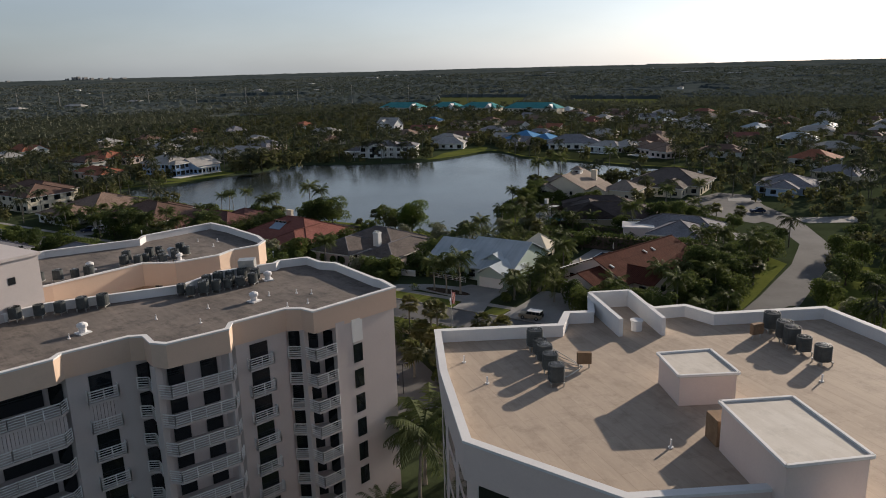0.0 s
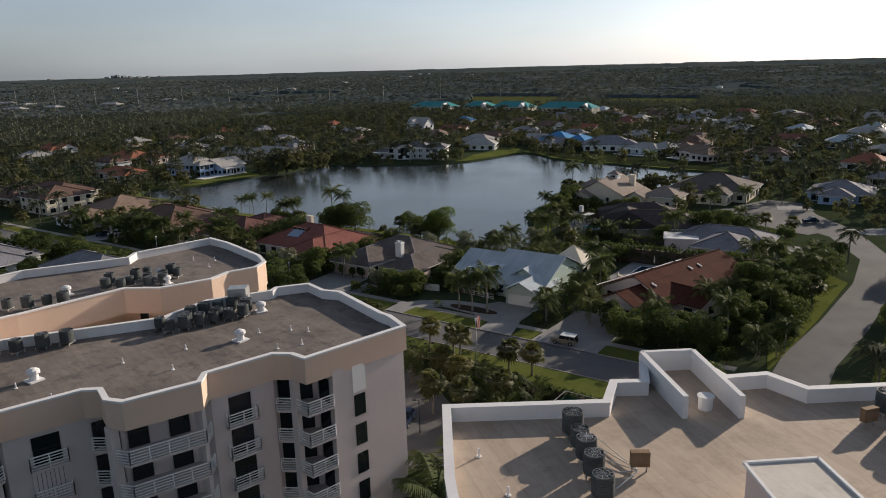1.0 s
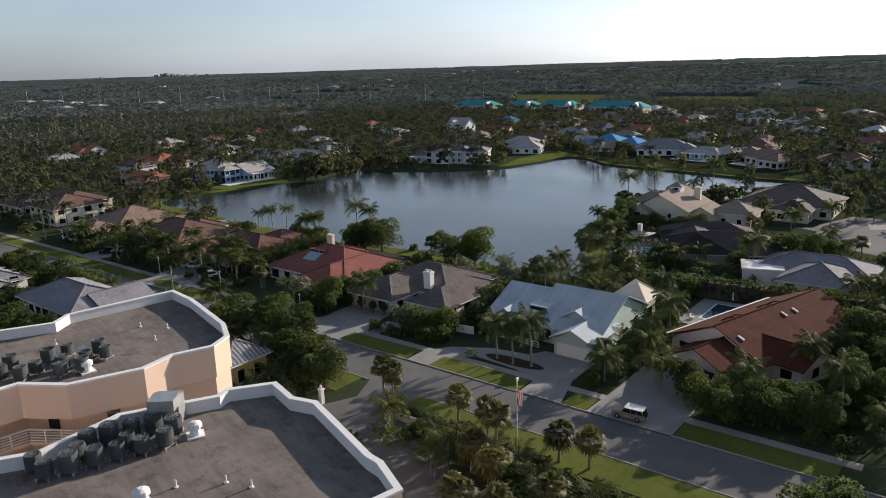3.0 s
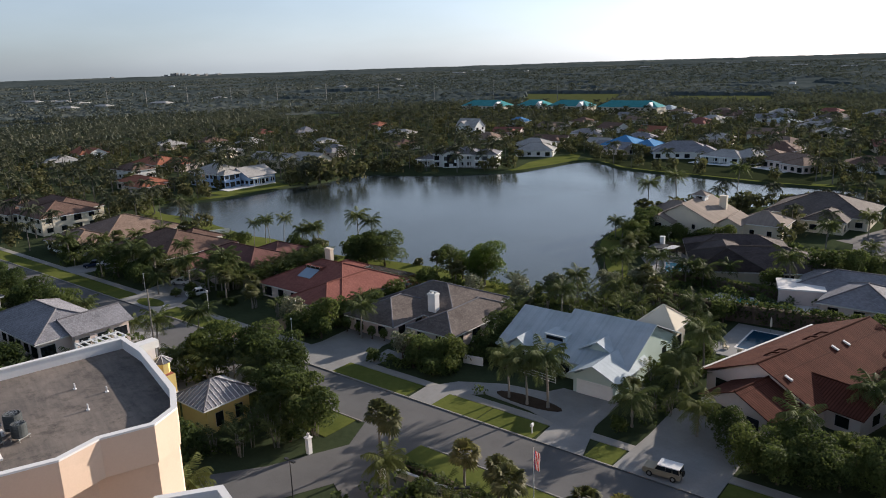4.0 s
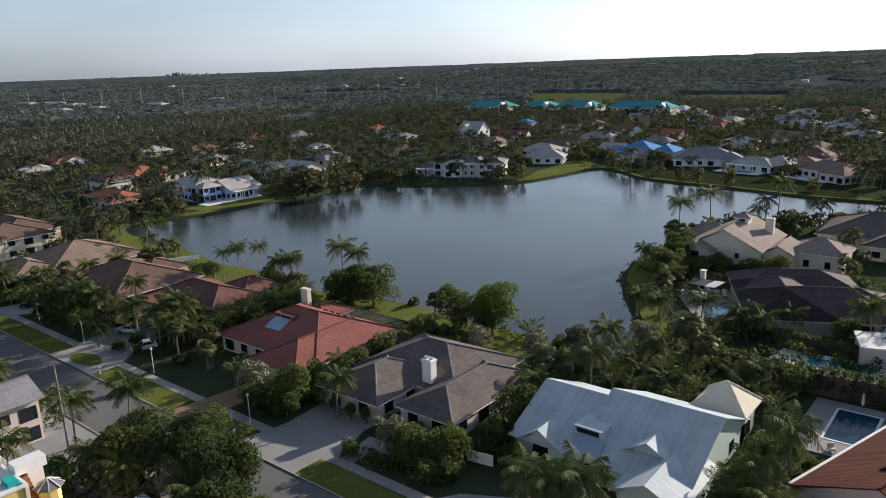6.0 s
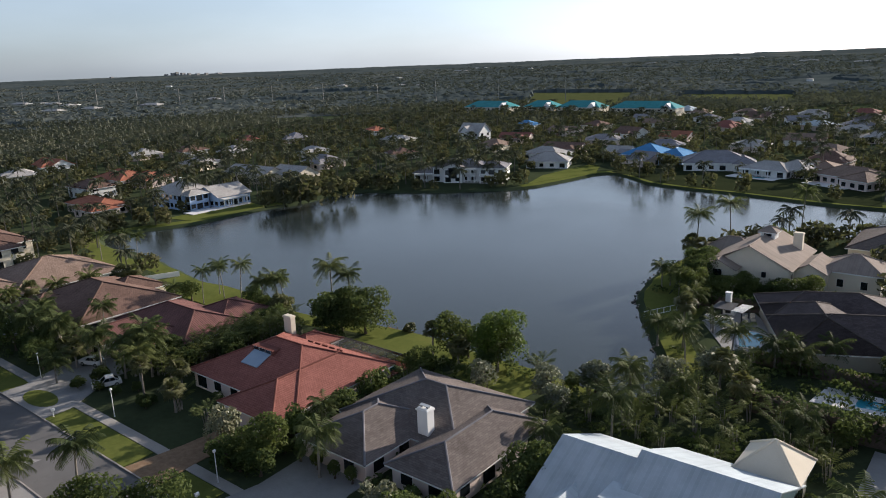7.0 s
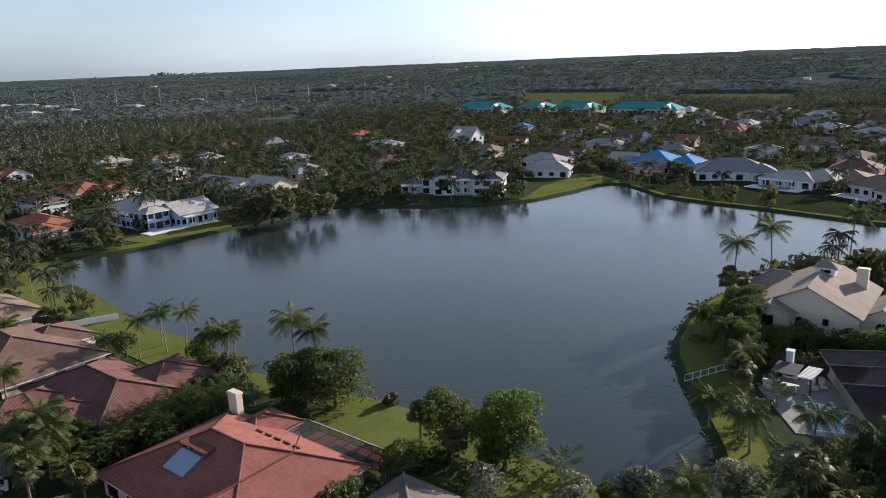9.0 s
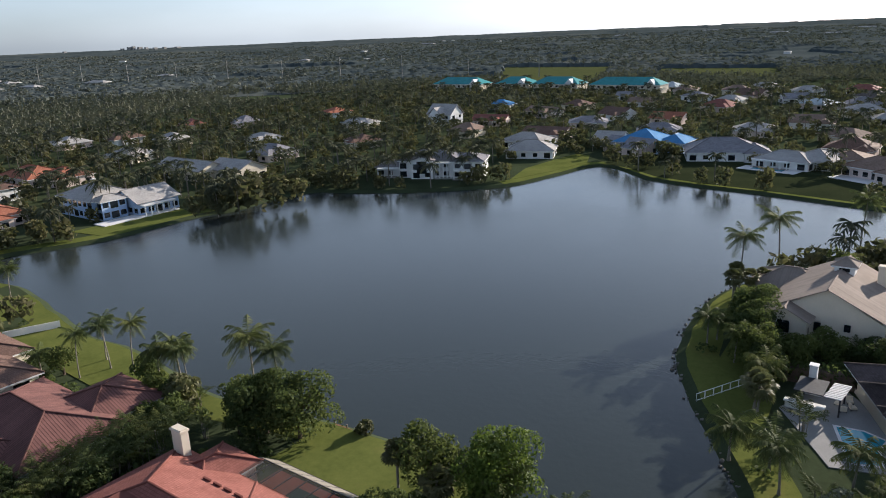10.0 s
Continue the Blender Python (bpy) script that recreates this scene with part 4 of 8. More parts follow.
def build_condo_right():
    e = thing("apartment_building", "eight-storey pale pink apartment building with a tan flat roof", "building", (-10, 45, 0))
    bm = bmesh.new()
    prism(bm, inset(WING_R, 0.35), 0, 26.4)
    part("wall", bm, M_PINKW, e)
    fascia_and_roof(e, WING_R, 27.6, 28.5, 26.2, M_ROOFTAN, M_PINKW, M_PARAPET, 0.4)
    # raised shaft walls at the roof's edge
    bm = bmesh.new()
    for a, b in (((-21.2, 55.9), (-18.5, 58.0)), ((-21.2, 55.9), (-16.7, 50.7)), ((-18.5, 58.0), (-14.0, 52.4))):
        bar(bm, (*a, 28.25), (*b, 28.25), 0.32, 1.5)
    part("shaft_wall", bm, M_PARAPET, e, "raised white wall round a roof bay")
    for pts, z1, name in (([(-11.9, 43.9), (-9.3, 46.0), (-7.1, 43.2), (-9.9, 41.2)], 29.55, "roof_hatch"), ([(-6.7, 37.1), (-3.7, 39.4), (0.1, 34.8), (-2.95, 32.2)], 30.3, "lift_housing")):
        bm = bmesh.new()
        prism(bm, pts, 27.5, z1 - 0.12)
        h = part(name, bm, M_PINKW, e)
        bm = bmesh.new()
        prism(bm, inset(pts, -0.10), z1 - 0.12, z1)
        part("roof_deck", bm, M_ROOFPALE, h)
        bm = bmesh.new()
        ring, low = inset(pts, -0.10), inset(pts, 0.10)
        for (ax, ay), (bx, by) in zip(ring, ring[1:] + ring[:1]):
            bar(bm, (ax, ay, z1 + 0.03), (bx, by, z1 + 0.03), 0.16, 0.14)
        part("drip_edge", bm, M_PARAPET, h)
    bm = bmesh.new()
    prism(bm, [(-7.7, 38.3), (-6.9, 38.9), (-6.1, 37.9), (-6.9, 37.3)], 27.5, 29.1)
    part("duct", bm, M_RUST, e)
    bm = bmesh.new()
    tube(bm, [(-16.1, 52.6, 27.6), (-16.1, 52.6, 28.35)], 0.42, 14)
    tube(bm, [(-16.1, 52.6, 28.35), (-16.1, 52.6, 28.45)], [0.50, 0.50], 14)
    part("roof_vent", bm, M_PARAPET, e, "round capped roof vent")
    # windows and shutters below the roof on the visible faces
    for k in range(8):
        z = 25.0 - 2.85 * k
        for (ax, ay), (bx, by), ss in (((-24.0, 37.0), (-18.1, 29.9), (2.0, 6.4)), ((-18.1, 29.9), (-9.0, 29.0), (2.2, 5.6)), ((-28.5, 43.3), (-24.0, 37.0), (3.8,))):
            u = (Vector((bx, by)) - Vector((ax, ay))).normalized()
            n_in = Vector((u.y, -u.x)) * -0.36
            for s in ss:
                p = Vector((ax, ay)) + u * s + n_in
                window(e, p.x, p.y, z, math.degrees(math.atan2(u.y, u.x)), 3.0, 2.2, 9, 0, M_WHITE)
    return e


build_condo_right()


# ---- roof plant ----
def make_ac(at, rz, stand=0.26):
    e = thing("air_conditioner", "dark metal condenser unit with a round fan on a roof stand", "air conditioner", at, "roof condensers", local=True, rz=rz)
    bm = bmesh.new()
    r, h = 0.42, 0.95
    ring = []
    for k in range(16):
        a = k * math.tau / 16
        c, s = math.cos(a), math.sin(a)
        f = r * 1.1 / max(abs(c), abs(s)) ** 0.22
        ring.append((c * f, s * f))
    levels = [(0, 1.0)]
    for k in range(7):
        levels += [(0.08 + k * 0.12, 1.0), (0.085 + k * 0.12, 1.05), (0.12 + k * 0.12, 1.05), (0.125 + k * 0.12, 1.0)]
    levels += [(h, 1.0), (h, 0.93), (h - 0.12, 0.9)]
    loops = [[bm.verts.new((x * f, y * f, stand + z)) for x, y in ring] for z, f in levels]
    for a, b in zip(loops, loops[1:]):
        for k in range(16):
            bm.faces.new((a[k], a[(k + 1) % 16], b[(k + 1) % 16], b[k]))
    bm.faces.new(loops[-1])
    bm.faces.new(loops[0][::-1])
    body = part("casing", bm, M_CASING, e)
    bm = bmesh.new()
    mid = bm.verts.new((0, 0, stand + h + 0.07))
    rims = [[bm.verts.new((q * math.cos(k * math.tau / 10), q * math.sin(k * math.tau / 10), stand + h + zz)) for k in range(10)] for q, zz in ((0.14, 0.07), (0.28, 0.06), (0.45, 0.03))]
    for k in range(10):
        j = (k + 1) % 10
        bm.faces.new((mid, rims[0][k], rims[0][j]))
        for a, b in zip(rims, rims[1:]):
            bm.faces.new((a[k], b[k], b[j], a[j]))
    bmesh.ops.wireframe(bm, faces=bm.faces[:], thickness=0.022, use_replace=True, use_even_offset=True)
    part("fan_guard", bm, M_METAL, body)
    bm = bmesh.new()
    for sx in (-1, 1):
        bar(bm, (sx * 0.36, -0.5, stand - 0.04), (sx * 0.36, 0.5, stand - 0.04), 0.08, 0.08)
        for sy in (-1, 1):
            box(bm, sx * 0.36 - 0.03, sy * 0.42 - 0.03, 0, sx * 0.36 + 0.03, sy * 0.42 + 0.03, stand - 0.06)
    part("stand", bm, M_METAL, e)
    return e


AC = make_ac((-17.5, 40.6, 27.6), 35)
AC.scale = (1.12, 1.12, 1.12)
AC_SPOTS = [(-18.7, 42.1, 27.6), (-19.7, 43.4, 27.6), (-20.5, 44.4, 27.6), (-21.3, 45.5, 27.6),
            (-7.3, 57.0, 27.6), (-6.2, 55.4, 27.6), (-5.4, 54.4, 27.6), (-4.5, 53.5, 27.6), (-3.4, 52.1, 27.6)]
AC_SPOTS += [(-65.3 + 0.5 * k, 50.4 + 1.36 * k, 23.6) for k in range(6)] + [(-67.0 + 0.62 * k, 53.9 + 1.3 * k, 23.6) for k in range(4)] + [(-66.9, 50.6, 23.6), (-65.9, 52.8, 23.6), (-64.6, 55.6, 23.6), (-63.7, 58.3, 23.6)]
AC_SPOTS += [(-70.9 - 1.0 * k, 43.4 - 1.75 * k, 23.6) for k in range(5)]
AC_SPOTS += [(-84.3, 55.5, 23.6), (-82.6, 56.4, 23.6), (-85.7, 56.9, 23.6), (-84.4, 59.3, 23.6), (-80.9, 58.8, 23.6), (-80.4, 60.3, 23.6), (-83.2, 57.8, 23.6), (-81.9, 61.4, 23.6), (-82.9, 63.2, 23.6), (-81.4, 63.0, 23.6), (-84.7, 61.2, 23.6), (-82.1, 59.6, 23.6)]
AC_SPOTS += [(-85.0, 47.0, 23.6), (-84.2, 48.6, 23.6), (-83.4, 50.0, 23.6), (-86.6, 45.6, 23.6)]
for i, (x, y, z) in enumerate(AC_SPOTS):
    copy_thing(AC, pose(x + random.uniform(-0.12, 0.12), y + random.uniform(-0.12, 0.12), z, 0, 0, 30 + random.uniform(-15, 15)) @ Matrix.Diagonal((*([random.choice([0.92, 1.0, 1.1])] * 3), 1)))


def make_vent(at, r, h, big):
    e = thing("roof_vent", "white metal roof ventilator" if big else "thin plumbing vent pipe on the roof", "vent", at, "roof vents", local=True)
    bm = bmesh.new()
    if big:
        box(bm, -r * 1.3, -r * 1.3, 0, r * 1.3, r * 1.3, 0.12)
        tube(bm, [(0, 0, 0.1), (0, 0, h * 0.5), (0, 0, h * 0.62), (0, 0, h * 0.85), (0, 0, h)], [r * 0.8, r * 0.8, r * 1.15, r * 1.1, r * 0.4], 12)
        part("cowl", bm, M_PARAPET, e, smooth=False)
    else:
        tube(bm, [(0, 0, 0), (0, 0, h)], r, 8)
        tube(bm, [(0, 0, 0), (0, 0, 0.06)], r * 2.5, 8)
        part("pipe", bm, M_PARAPET, e)
    return e


V_BIG = make_vent((-57.8, 52.6, 23.6), 0.45, 1.1, True)
for x, y in ((-65.3, 37.6), (-62.5, 59.3), (-83.5, 62.0), (-80.0, 60.5), (-86.5, 52.0)):
    copy_thing(V_BIG, pose(x, y, 23.6, 0, 0, random.uniform(0, 90)))
V_PIPE = make_vent((-57.8, 54.8, 23.6), 0.06, 0.5, False)
for x, y, z in ((-52.1, 54.8, 23.6), (-54.0, 57.5, 23.6), (-53.2, 52.9, 23.6), (-55.7, 56.9, 23.6), (-60.3, 48.5, 23.6), (-57.3, 45.0, 23.6), (-62.3, 43.6, 23.6), (-65.0, 36.0, 23.6),
                (-60.5, 36.5, 23.6), (-86.7, 69.2, 23.6), (-84.0, 70.5, 23.6), (-82.0, 68.0, 23.6), (-89.0, 62.0, 23.6), (-24.5, 40.8, 27.6), (-8.95, 36.1, 27.6), (-21.4, 38.5, 27.6), (-3.0, 49.0, 27.6)):
    copy_thing(V_PIPE, pose(x, y, z))
e = thing("roof_duct", "large ribbed sheet-metal air duct at the parapet", "duct", (-65.9, 59.6, 23.6))
bm = bmesh.new()
prism(bm, [(-67.0, 59.4), (-65.6, 60.6), (-64.8, 59.6), (-66.2, 58.4)], 23.6, 25.7)
prism(bm, [(-66.6, 58.9), (-65.2, 60.1), (-64.2, 58.9), (-65.6, 57.7)], 25.1, 25.9)
part("duct_body", bm, M_METAL, e)
e = thing("control_box", "rusty electrical box on the roof", "control box", (-16.9, 43.8, 27.6))
bm = bmesh.new()
bar(bm, (-17.3, 43.6, 28.35), (-16.5, 44.1, 28.35), 0.35, 0.8)
part("cabinet", bm, M_RUST, e)
bm = bmesh.new()
for x, y in ((-17.2, 43.66), (-16.6, 44.04)):
    box(bm, x - 0.04, y - 0.04, 27.6, x + 0.04, y + 0.04, 28.0)
part("leg", bm, M_METAL, e)
copy_thing(e, pose(-7.9, 55.0, 27.6, 0, 0, 20))
e = thing("pipe_run", "bundle of grey refrigerant pipes on the roof", "pipes", (-18.5, 43.5, 27.6))
bm = bmesh.new()
for k in range(5):
    tube(bm, [(-18.0 - 0.9 * k, 40.9 + 1.15 * k, 28.0), (-17.2 - 0.8 * k, 41.6 + 1.1 * k, 27.75), (-16.9, 43.7, 27.75)], 0.03, 5)
part("pipe", bm, M_METAL, e)

# ---- the houses along the street ----
H = house("red-tiled hip-roofed house with a cream chimney and a dormer", [(-157.4, 140.2, -132.0, 159.3), (-143.2, 136.0, -132.05, 159.25), (-153.6, 155.0, -147.4, 162.6)], R_RED, M_PINKW, pitch=0.43)
chimney(H, -155.2, 158.4, 2.5, 7.1, 1.9, 1.0, M_CREAM, False)
bm = bmesh.new()
bar(bm, (-147.2, 143.6, 4.90), (-147.2, 146.4, 6.10), 4.0, 0.14)
part("light_well", bm, M_WELL, H, "pale sloping panel below the dormer windows")
bm = bmesh.new()
box(bm, -149.8, 146.4, 5.4, -144.6, 148.6, 6.72)
part("dormer", bm, R_RED, H)
for k in range(3):
    window(H, -148.7 + 1.5 * k, 146.4, 6.38, 0, 1.25, 0.6, 0)
for k in range(5):
    bm = bmesh.new()
    x, y = -146.2 + 1.75 * k, 155.4
    bar(bm, (x - 0.6, y, 5.15), (x + 0.6, y, 5.15), 0.22, 0.22)
    part("roof_vent", bm, R_RED, H)
LAN = thing("pool_enclosure", "dark screened pool enclosure behind a house", "pool enclosure", (-142, 163, 0))
bm = bmesh.new()
bar(bm, (-140.2, 159.9, 3.14), (-140.2, 163.4, 3.14), 14.4, 0.02)
part("screen_roof", bm, M_SCREEN, LAN)
bm = bmesh.new()
bar(bm, (-140.2, 163.4, 3.14), (-140.2, 166.0, 1.3), 14.4, 0.02)
part("screen_slope", bm, M_MESH, LAN, "mesh panel in a tan that stands for sunlight")
bm = bmesh.new()
box(bm, -147.4, 159.6, 0, -133.2, 165.9, 0.10)
part("pool_deck", bm, M_DECK, LAN, "brick-red pool deck")
bm = bmesh.new()
box(bm, -142.6, 161.0, 0.05, -134.6, 164.6, 0.115)
part("pool_water", bm, M_POOLDARK, LAN, "dark green pool water")
bm = bmesh.new()
box(bm, -147.4, 165.98, 0.1, -133.0, 166.0, 1.3)
box(bm, -133.02, 159.8, 0.1, -133.0, 163.4, 3.1)
part("screen_wall", bm, M_SCREEN, LAN)
bm = bmesh.new()
for k in range(8):
    x = -147.4 + 14.4 * k / 7
    bar(bm, (x, 166.0, 0), (x, 166.0, 1.3), 0.1, 0.1)
    bar(bm, (x, 163.4, 3.12), (x, 166.0, 1.28), 0.1, 0.1)
    bar(bm, (x, 160.0, 3.12), (x, 163.4, 3.12), 0.1, 0.1)
bar(bm, (-147.4, 166, 1.3), (-133, 166, 1.3), 0.1, 0.1)
bar(bm, (-147.4, 163.4, 3.12), (-133, 163.4, 3.12), 0.1, 0.1)
part("enclosure_frame", bm, M_DARK, LAN)

H = house("grey-brown shingled house with a white brick chimney", [(-126.3, 144.2, -106.6, 160.3), (-125.6, 135.9, -114.3, 150.0), (-111.4, 137.6, -102.2, 156.6)], R_GREY, M_PINKW, pitch=0.42, cap_mat=R_LAV)
chimney(H, -112.2, 145.0, 3.5, 7.1, 1.7, 1.3, M_WHITE)
KEEP.append((-127, 126, -112, 136))

H = house("white house with a pale standing-seam metal roof and front gables", [(-84.6, 139.8, -71.6, 160.0, 3.0, "gx"), (-94.0, 140.4, -85.9, 158.0, 2.8, "gx"), (-77.8, 136.0, -71.0, 146.0, 3.1, "gy", 0.48), (-92.8, 140.2, -87.6, 148.0, 2.7, "gy", 0.65), (-80.0, 142.6, -74.2, 150.0, 4.1, "gy", 0.55)],
          R_WHITE, M_GREENW, pitch=0.44, openings=False, caps=False)
for x, y, a, w, h in ((-90.2, 140.2, 0, 2.2, 1.6), (-84.2, 139.8, 0, 1.8, 2.0), (-81.4, 139.8, 0, 1.6, 1.6), (-71.6, 155, 90, 1.8, 1.5), (-71.6, 146, 90, 1.8, 1.5)):
    window(H, x, y, 1.6, a, w, h, 1, 1)
bm = bmesh.new()
box(bm, -77.2, 135.88, 0.05, -71.4, 136.0, 2.3)
for k in range(4):
    box(bm, -77.1, 135.84, 0.10 + 0.56 * k, -71.5, 135.9, 0.55 + 0.56 * k)
part("garage_door", bm, M_WHITE, H, "white panelled garage door")
bm = bmesh.new()
box(bm, -86.6, 142.2, 4.4, -82.8, 146.6, 5.5)
part("dormer", bm, R_WHITE, H)
window(H, -84.7, 142.2, 5.0, 0, 3.0, 0.55, 2)
bm = bmesh.new()
bar(bm, (-84.0, 139.4, 3.32), (-84.0, 142.2, 4.56), 3.6, 0.08)
part("light_well", bm, M_WELL, H, "pale sunken panel below the dormer windows")
house("small cream pavilion with a pyramid metal roof", [(-77.4, 158.4, -71.6, 164.0, 4.2)], M_CREAM, M_CREAM, pitch=0.85, step=5)

H = house("long terracotta-tiled house with white gutters and skylights", [(-8.3, -13.8, 8.3, 15.0, 3.0, "gy"), (-3.4, -20.9, 6.4, -11.0, 2.9, "gy"), (-1.0, -11.6, 13.0, -3.6, 3.0, "gx")], R_BARREL, M_PINKW, pitch=0.44,
          at=(-50.2, 159.0, 0), rz=-17, local=True)
for lx, ly in ((3.6, -12.6), (2.4, 1.2), (2.4, 4.4)):
    bm = bmesh.new()
    z = 3.0 + 0.44 * (9.0 - lx) + 0.12
    bar(bm, (lx - 0.55, ly, z + 0.2), (lx + 0.55, ly, z - 0.2), 0.36, 0.22)
    part("skylight", bm, M_PARAPET, H)
bm = bmesh.new()
bar(bm, (-9.05, -14.4, 2.98), (-9.05, 15.6, 2.98), 0.35, 0.3)
part("gutter", bm, M_PARAPET, H, "bright white box gutter")
for lx, ly in ((-1.6, -9.0), (-1.6, -7.0), (-1.6, 1.0), (-1.6, 4.0)):
    bm = bmesh.new()
    tube(bm, [(lx - 0.9, ly, 3.44 * 0 + 3.0 + 0.44 * (9.0 + lx - 0.9)), (lx, ly + 0.5, 3.0 + 0.44 * (9.0 + lx) + 0.3), (lx + 0.9, ly + 1.0, 3.0 + 0.44 * (9.0 + lx + 0.9))], 0.12, 6)
    part("roof_vent", bm, R_BARREL, H)
KEEP += [(-64, 126, -50, 140), (-58, 137, -42, 176), (-62, 140, -56, 166), (-44, 142, -36, 156)]

house("plum-brown tiled low house with several hips", [(-192.0, 145.6, -168.8, 159.4), (-189.6, 136.6, -181.2, 149.0), (-181.4, 139.6, -173.4, 150.0), (-183.0, 155.6, -172.0, 166.6)], R_PLUM, M_PINKW, pitch=0.38)
house("long reddish-brown tiled house", [(-221.4, 139.6, -195.2, 160.4), (-220.2, 135.6, -208.6, 148.0), (-217.0, 153.0, -206.0, 164.0)], R_BROWN, M_CREAM, pitch=0.38)
house("tan-tiled house with a broad hip roof", [(-251.4, 140.6, -228.0, 165.4), (-246.6, 132.8, -229.6, 146.0)], R_TAN, M_WHITE, pitch=0.36)
house("two-storey brown-roofed house with cream walls", [(-297, 146, -270, 162, 6.0), (-284, 140, -266, 158, 5.6), (-320, 142, -296, 160, 3.4)], R_BROWN, M_CREAM, pitch=0.36)
house("two-storey pink house with a blue-grey metal roof", [(-172.0, 90.5, -151.0, 103.2, 6.3), (-158.0, 96.0, -149.8, 105.5, 6.3, "gy")], R_LAV, M_PINKW, pitch=0.42, step=3.0)
house("white house with pale metal roofs beside the street", [(-214.0, 84.0, -192.0, 100.0, 4.5), (-200.0, 80.0, -184.0, 94.0, 5.5)], R_LAV, M_WHITE, pitch=0.42)

# yellow house with a roof terrace
Y = thing("house", "yellow stucco house with a white-railed roof terrace", "house", (-122, 92, 0))
for x0, y0, x1, y1, z in ((-127.4, 86.0, -118.4, 92.2, 10.9), (-127.4, 92.2, -118.0, 95.4, 7.6)):
    bm = bmesh.new()
    box(bm, x0, y0, 0, x1, y1, z)
    part("wall", bm, M_YELLOW, Y)
bm = bmesh.new()
box(bm, -127.5, 85.92, 4.6, -118.32, 92.2, 4.95)
box(bm, -127.5, 92.2, 4.6, -117.92, 95.48, 4.95)
part("string_course", bm, M_CREAM, Y, "pale band between the storeys")
bm = bmesh.new()
for x in (-118.42, -127.35):
    for y in (86.02, 92.1):
        box(bm, x - 0.18, y - 0.18, 0, x + 0.18, y + 0.18, 10.9)
part("quoin", bm, M_CREAM, Y)
bm = bmesh.new()
for x0, y0, x1, y1 in ((-127.5, 85.9, -118.3, 86.2), (-127.5, 92.0, -118.3, 92.3), (-127.5, 86.2, -127.2, 92.0), (-118.6, 86.2, -118.3, 92.0)):
    box(bm, x0, y0, 10.9, x1, y1, 11.15)
for x0, y0, x1, y1 in ((-127.5, 86.2, -126.2, 92.0),):
    box(bm, x0, y0, 10.9, x1, y1, 11.9)
part("parapet", bm, M_PARAPET, Y)
bm = bmesh.new()
box(bm, -126.2, 86.2, 10.9, -118.6, 92.0, 10.96)
part("terrace_floor", bm, M_PARAPET, Y, "white painted terrace floor")
bm = bmesh.new()
box(bm, -122.2, 92.2, 7.6, -118.1, 95.3, 7.66)
part("landing", bm, M_DECK, Y, "terracotta-tiled stair landing")
for k in range(9):
    bm = bmesh.new()
    box(bm, -122.4 + 0.34 * k, 92.3, 7.66, -122.0 + 0.34 * k, 93.5, 10.7 - 0.34 * k)
    part("step", bm, M_WOOD, Y, "red-brown wooden stair step")
railing(Y, [(-126.8, 86.1), (-118.5, 86.1)], 11.15, 0.8, 4)
railing(Y, [(-123.0, 92.15), (-126.8, 92.15)], 11.15, 1.0, 4)
for k in range(7):
    bm = bmesh.new()
    box(bm, -127.0, 86.4 + k * 0.95, 12.9, -124.2, 86.55 + k * 0.95, 13.05)
    part("pergola_slat", bm, M_WHITE, Y)
for x in (-126.8, -124.4):
    for y in (86.5, 89.3, 92.0):
        bm = bmesh.new()
        box(bm, x - 0.13, y - 0.13, 10.96, x + 0.13, y + 0.13, 12.8)
        part("pergola_post", bm, M_WHITE, Y)
    bm = bmesh.new()
    box(bm, x - 0.1, 86.3, 12.74, x + 0.1, 92.4, 12.92)
    part("pergola_beam", bm, M_WHITE, Y)
bm = bmesh.new()
box(bm, -122.6, 92.2, 10.9, -121.0, 95.2, 12.0)
box(bm, -122.6, 92.2, 7.6, -122.3, 95.2, 10.9)
part("balustrade", bm, M_PARAPET, Y, "solid white balustrade beside the stair")
bm = bmesh.new()
prism(bm, [(-119.6 + 1.0 * math.cos(k * math.tau / 8 + 0.39), 94.5 + 1.0 * math.sin(k * math.tau / 8 + 0.39)) for k in range(8)], 7.5, 9.3)
t = part("turret", bm, M_YELLOW, Y)
bm = bmesh.new()
ring = [(-119.6 + 1.45 * math.cos(k * math.tau / 8 + 0.39), 94.5 + 1.45 * math.sin(k * math.tau / 8 + 0.39)) for k in range(8)]
apex = bm.verts.new((-119.6, 94.5, 10.2))
rv = [bm.verts.new((x, y, 9.3)) for x, y in ring]
for k in range(8):
    bm.faces.new((rv[k], rv[(k + 1) % 8], apex))
bm.faces.new(rv[::-1])
part("turret_roof", bm, R_LAV, t, "small conical seamed metal roof")
bm = bmesh.new()
for x, y in ring:
    bar(bm, (x, y, 9.36), (-119.6, 94.5, 10.26), 0.07, 0.08)
part("seam", bm, M_PARAPET, t)
hip_roof(Y, -117.8, 95.2, -111.2, 102.6, 4.2, 0.55, R_LAV)
seams(Y, -117.8, 95.2, -111.2, 102.6, 4.2, 0.55, 0.7, M_PARAPET)
bm = bmesh.new()
box(bm, -117.6, 95.5, 0, -111.4, 102.4, 4.1)
part("wall", bm, M_YELLOW, Y)
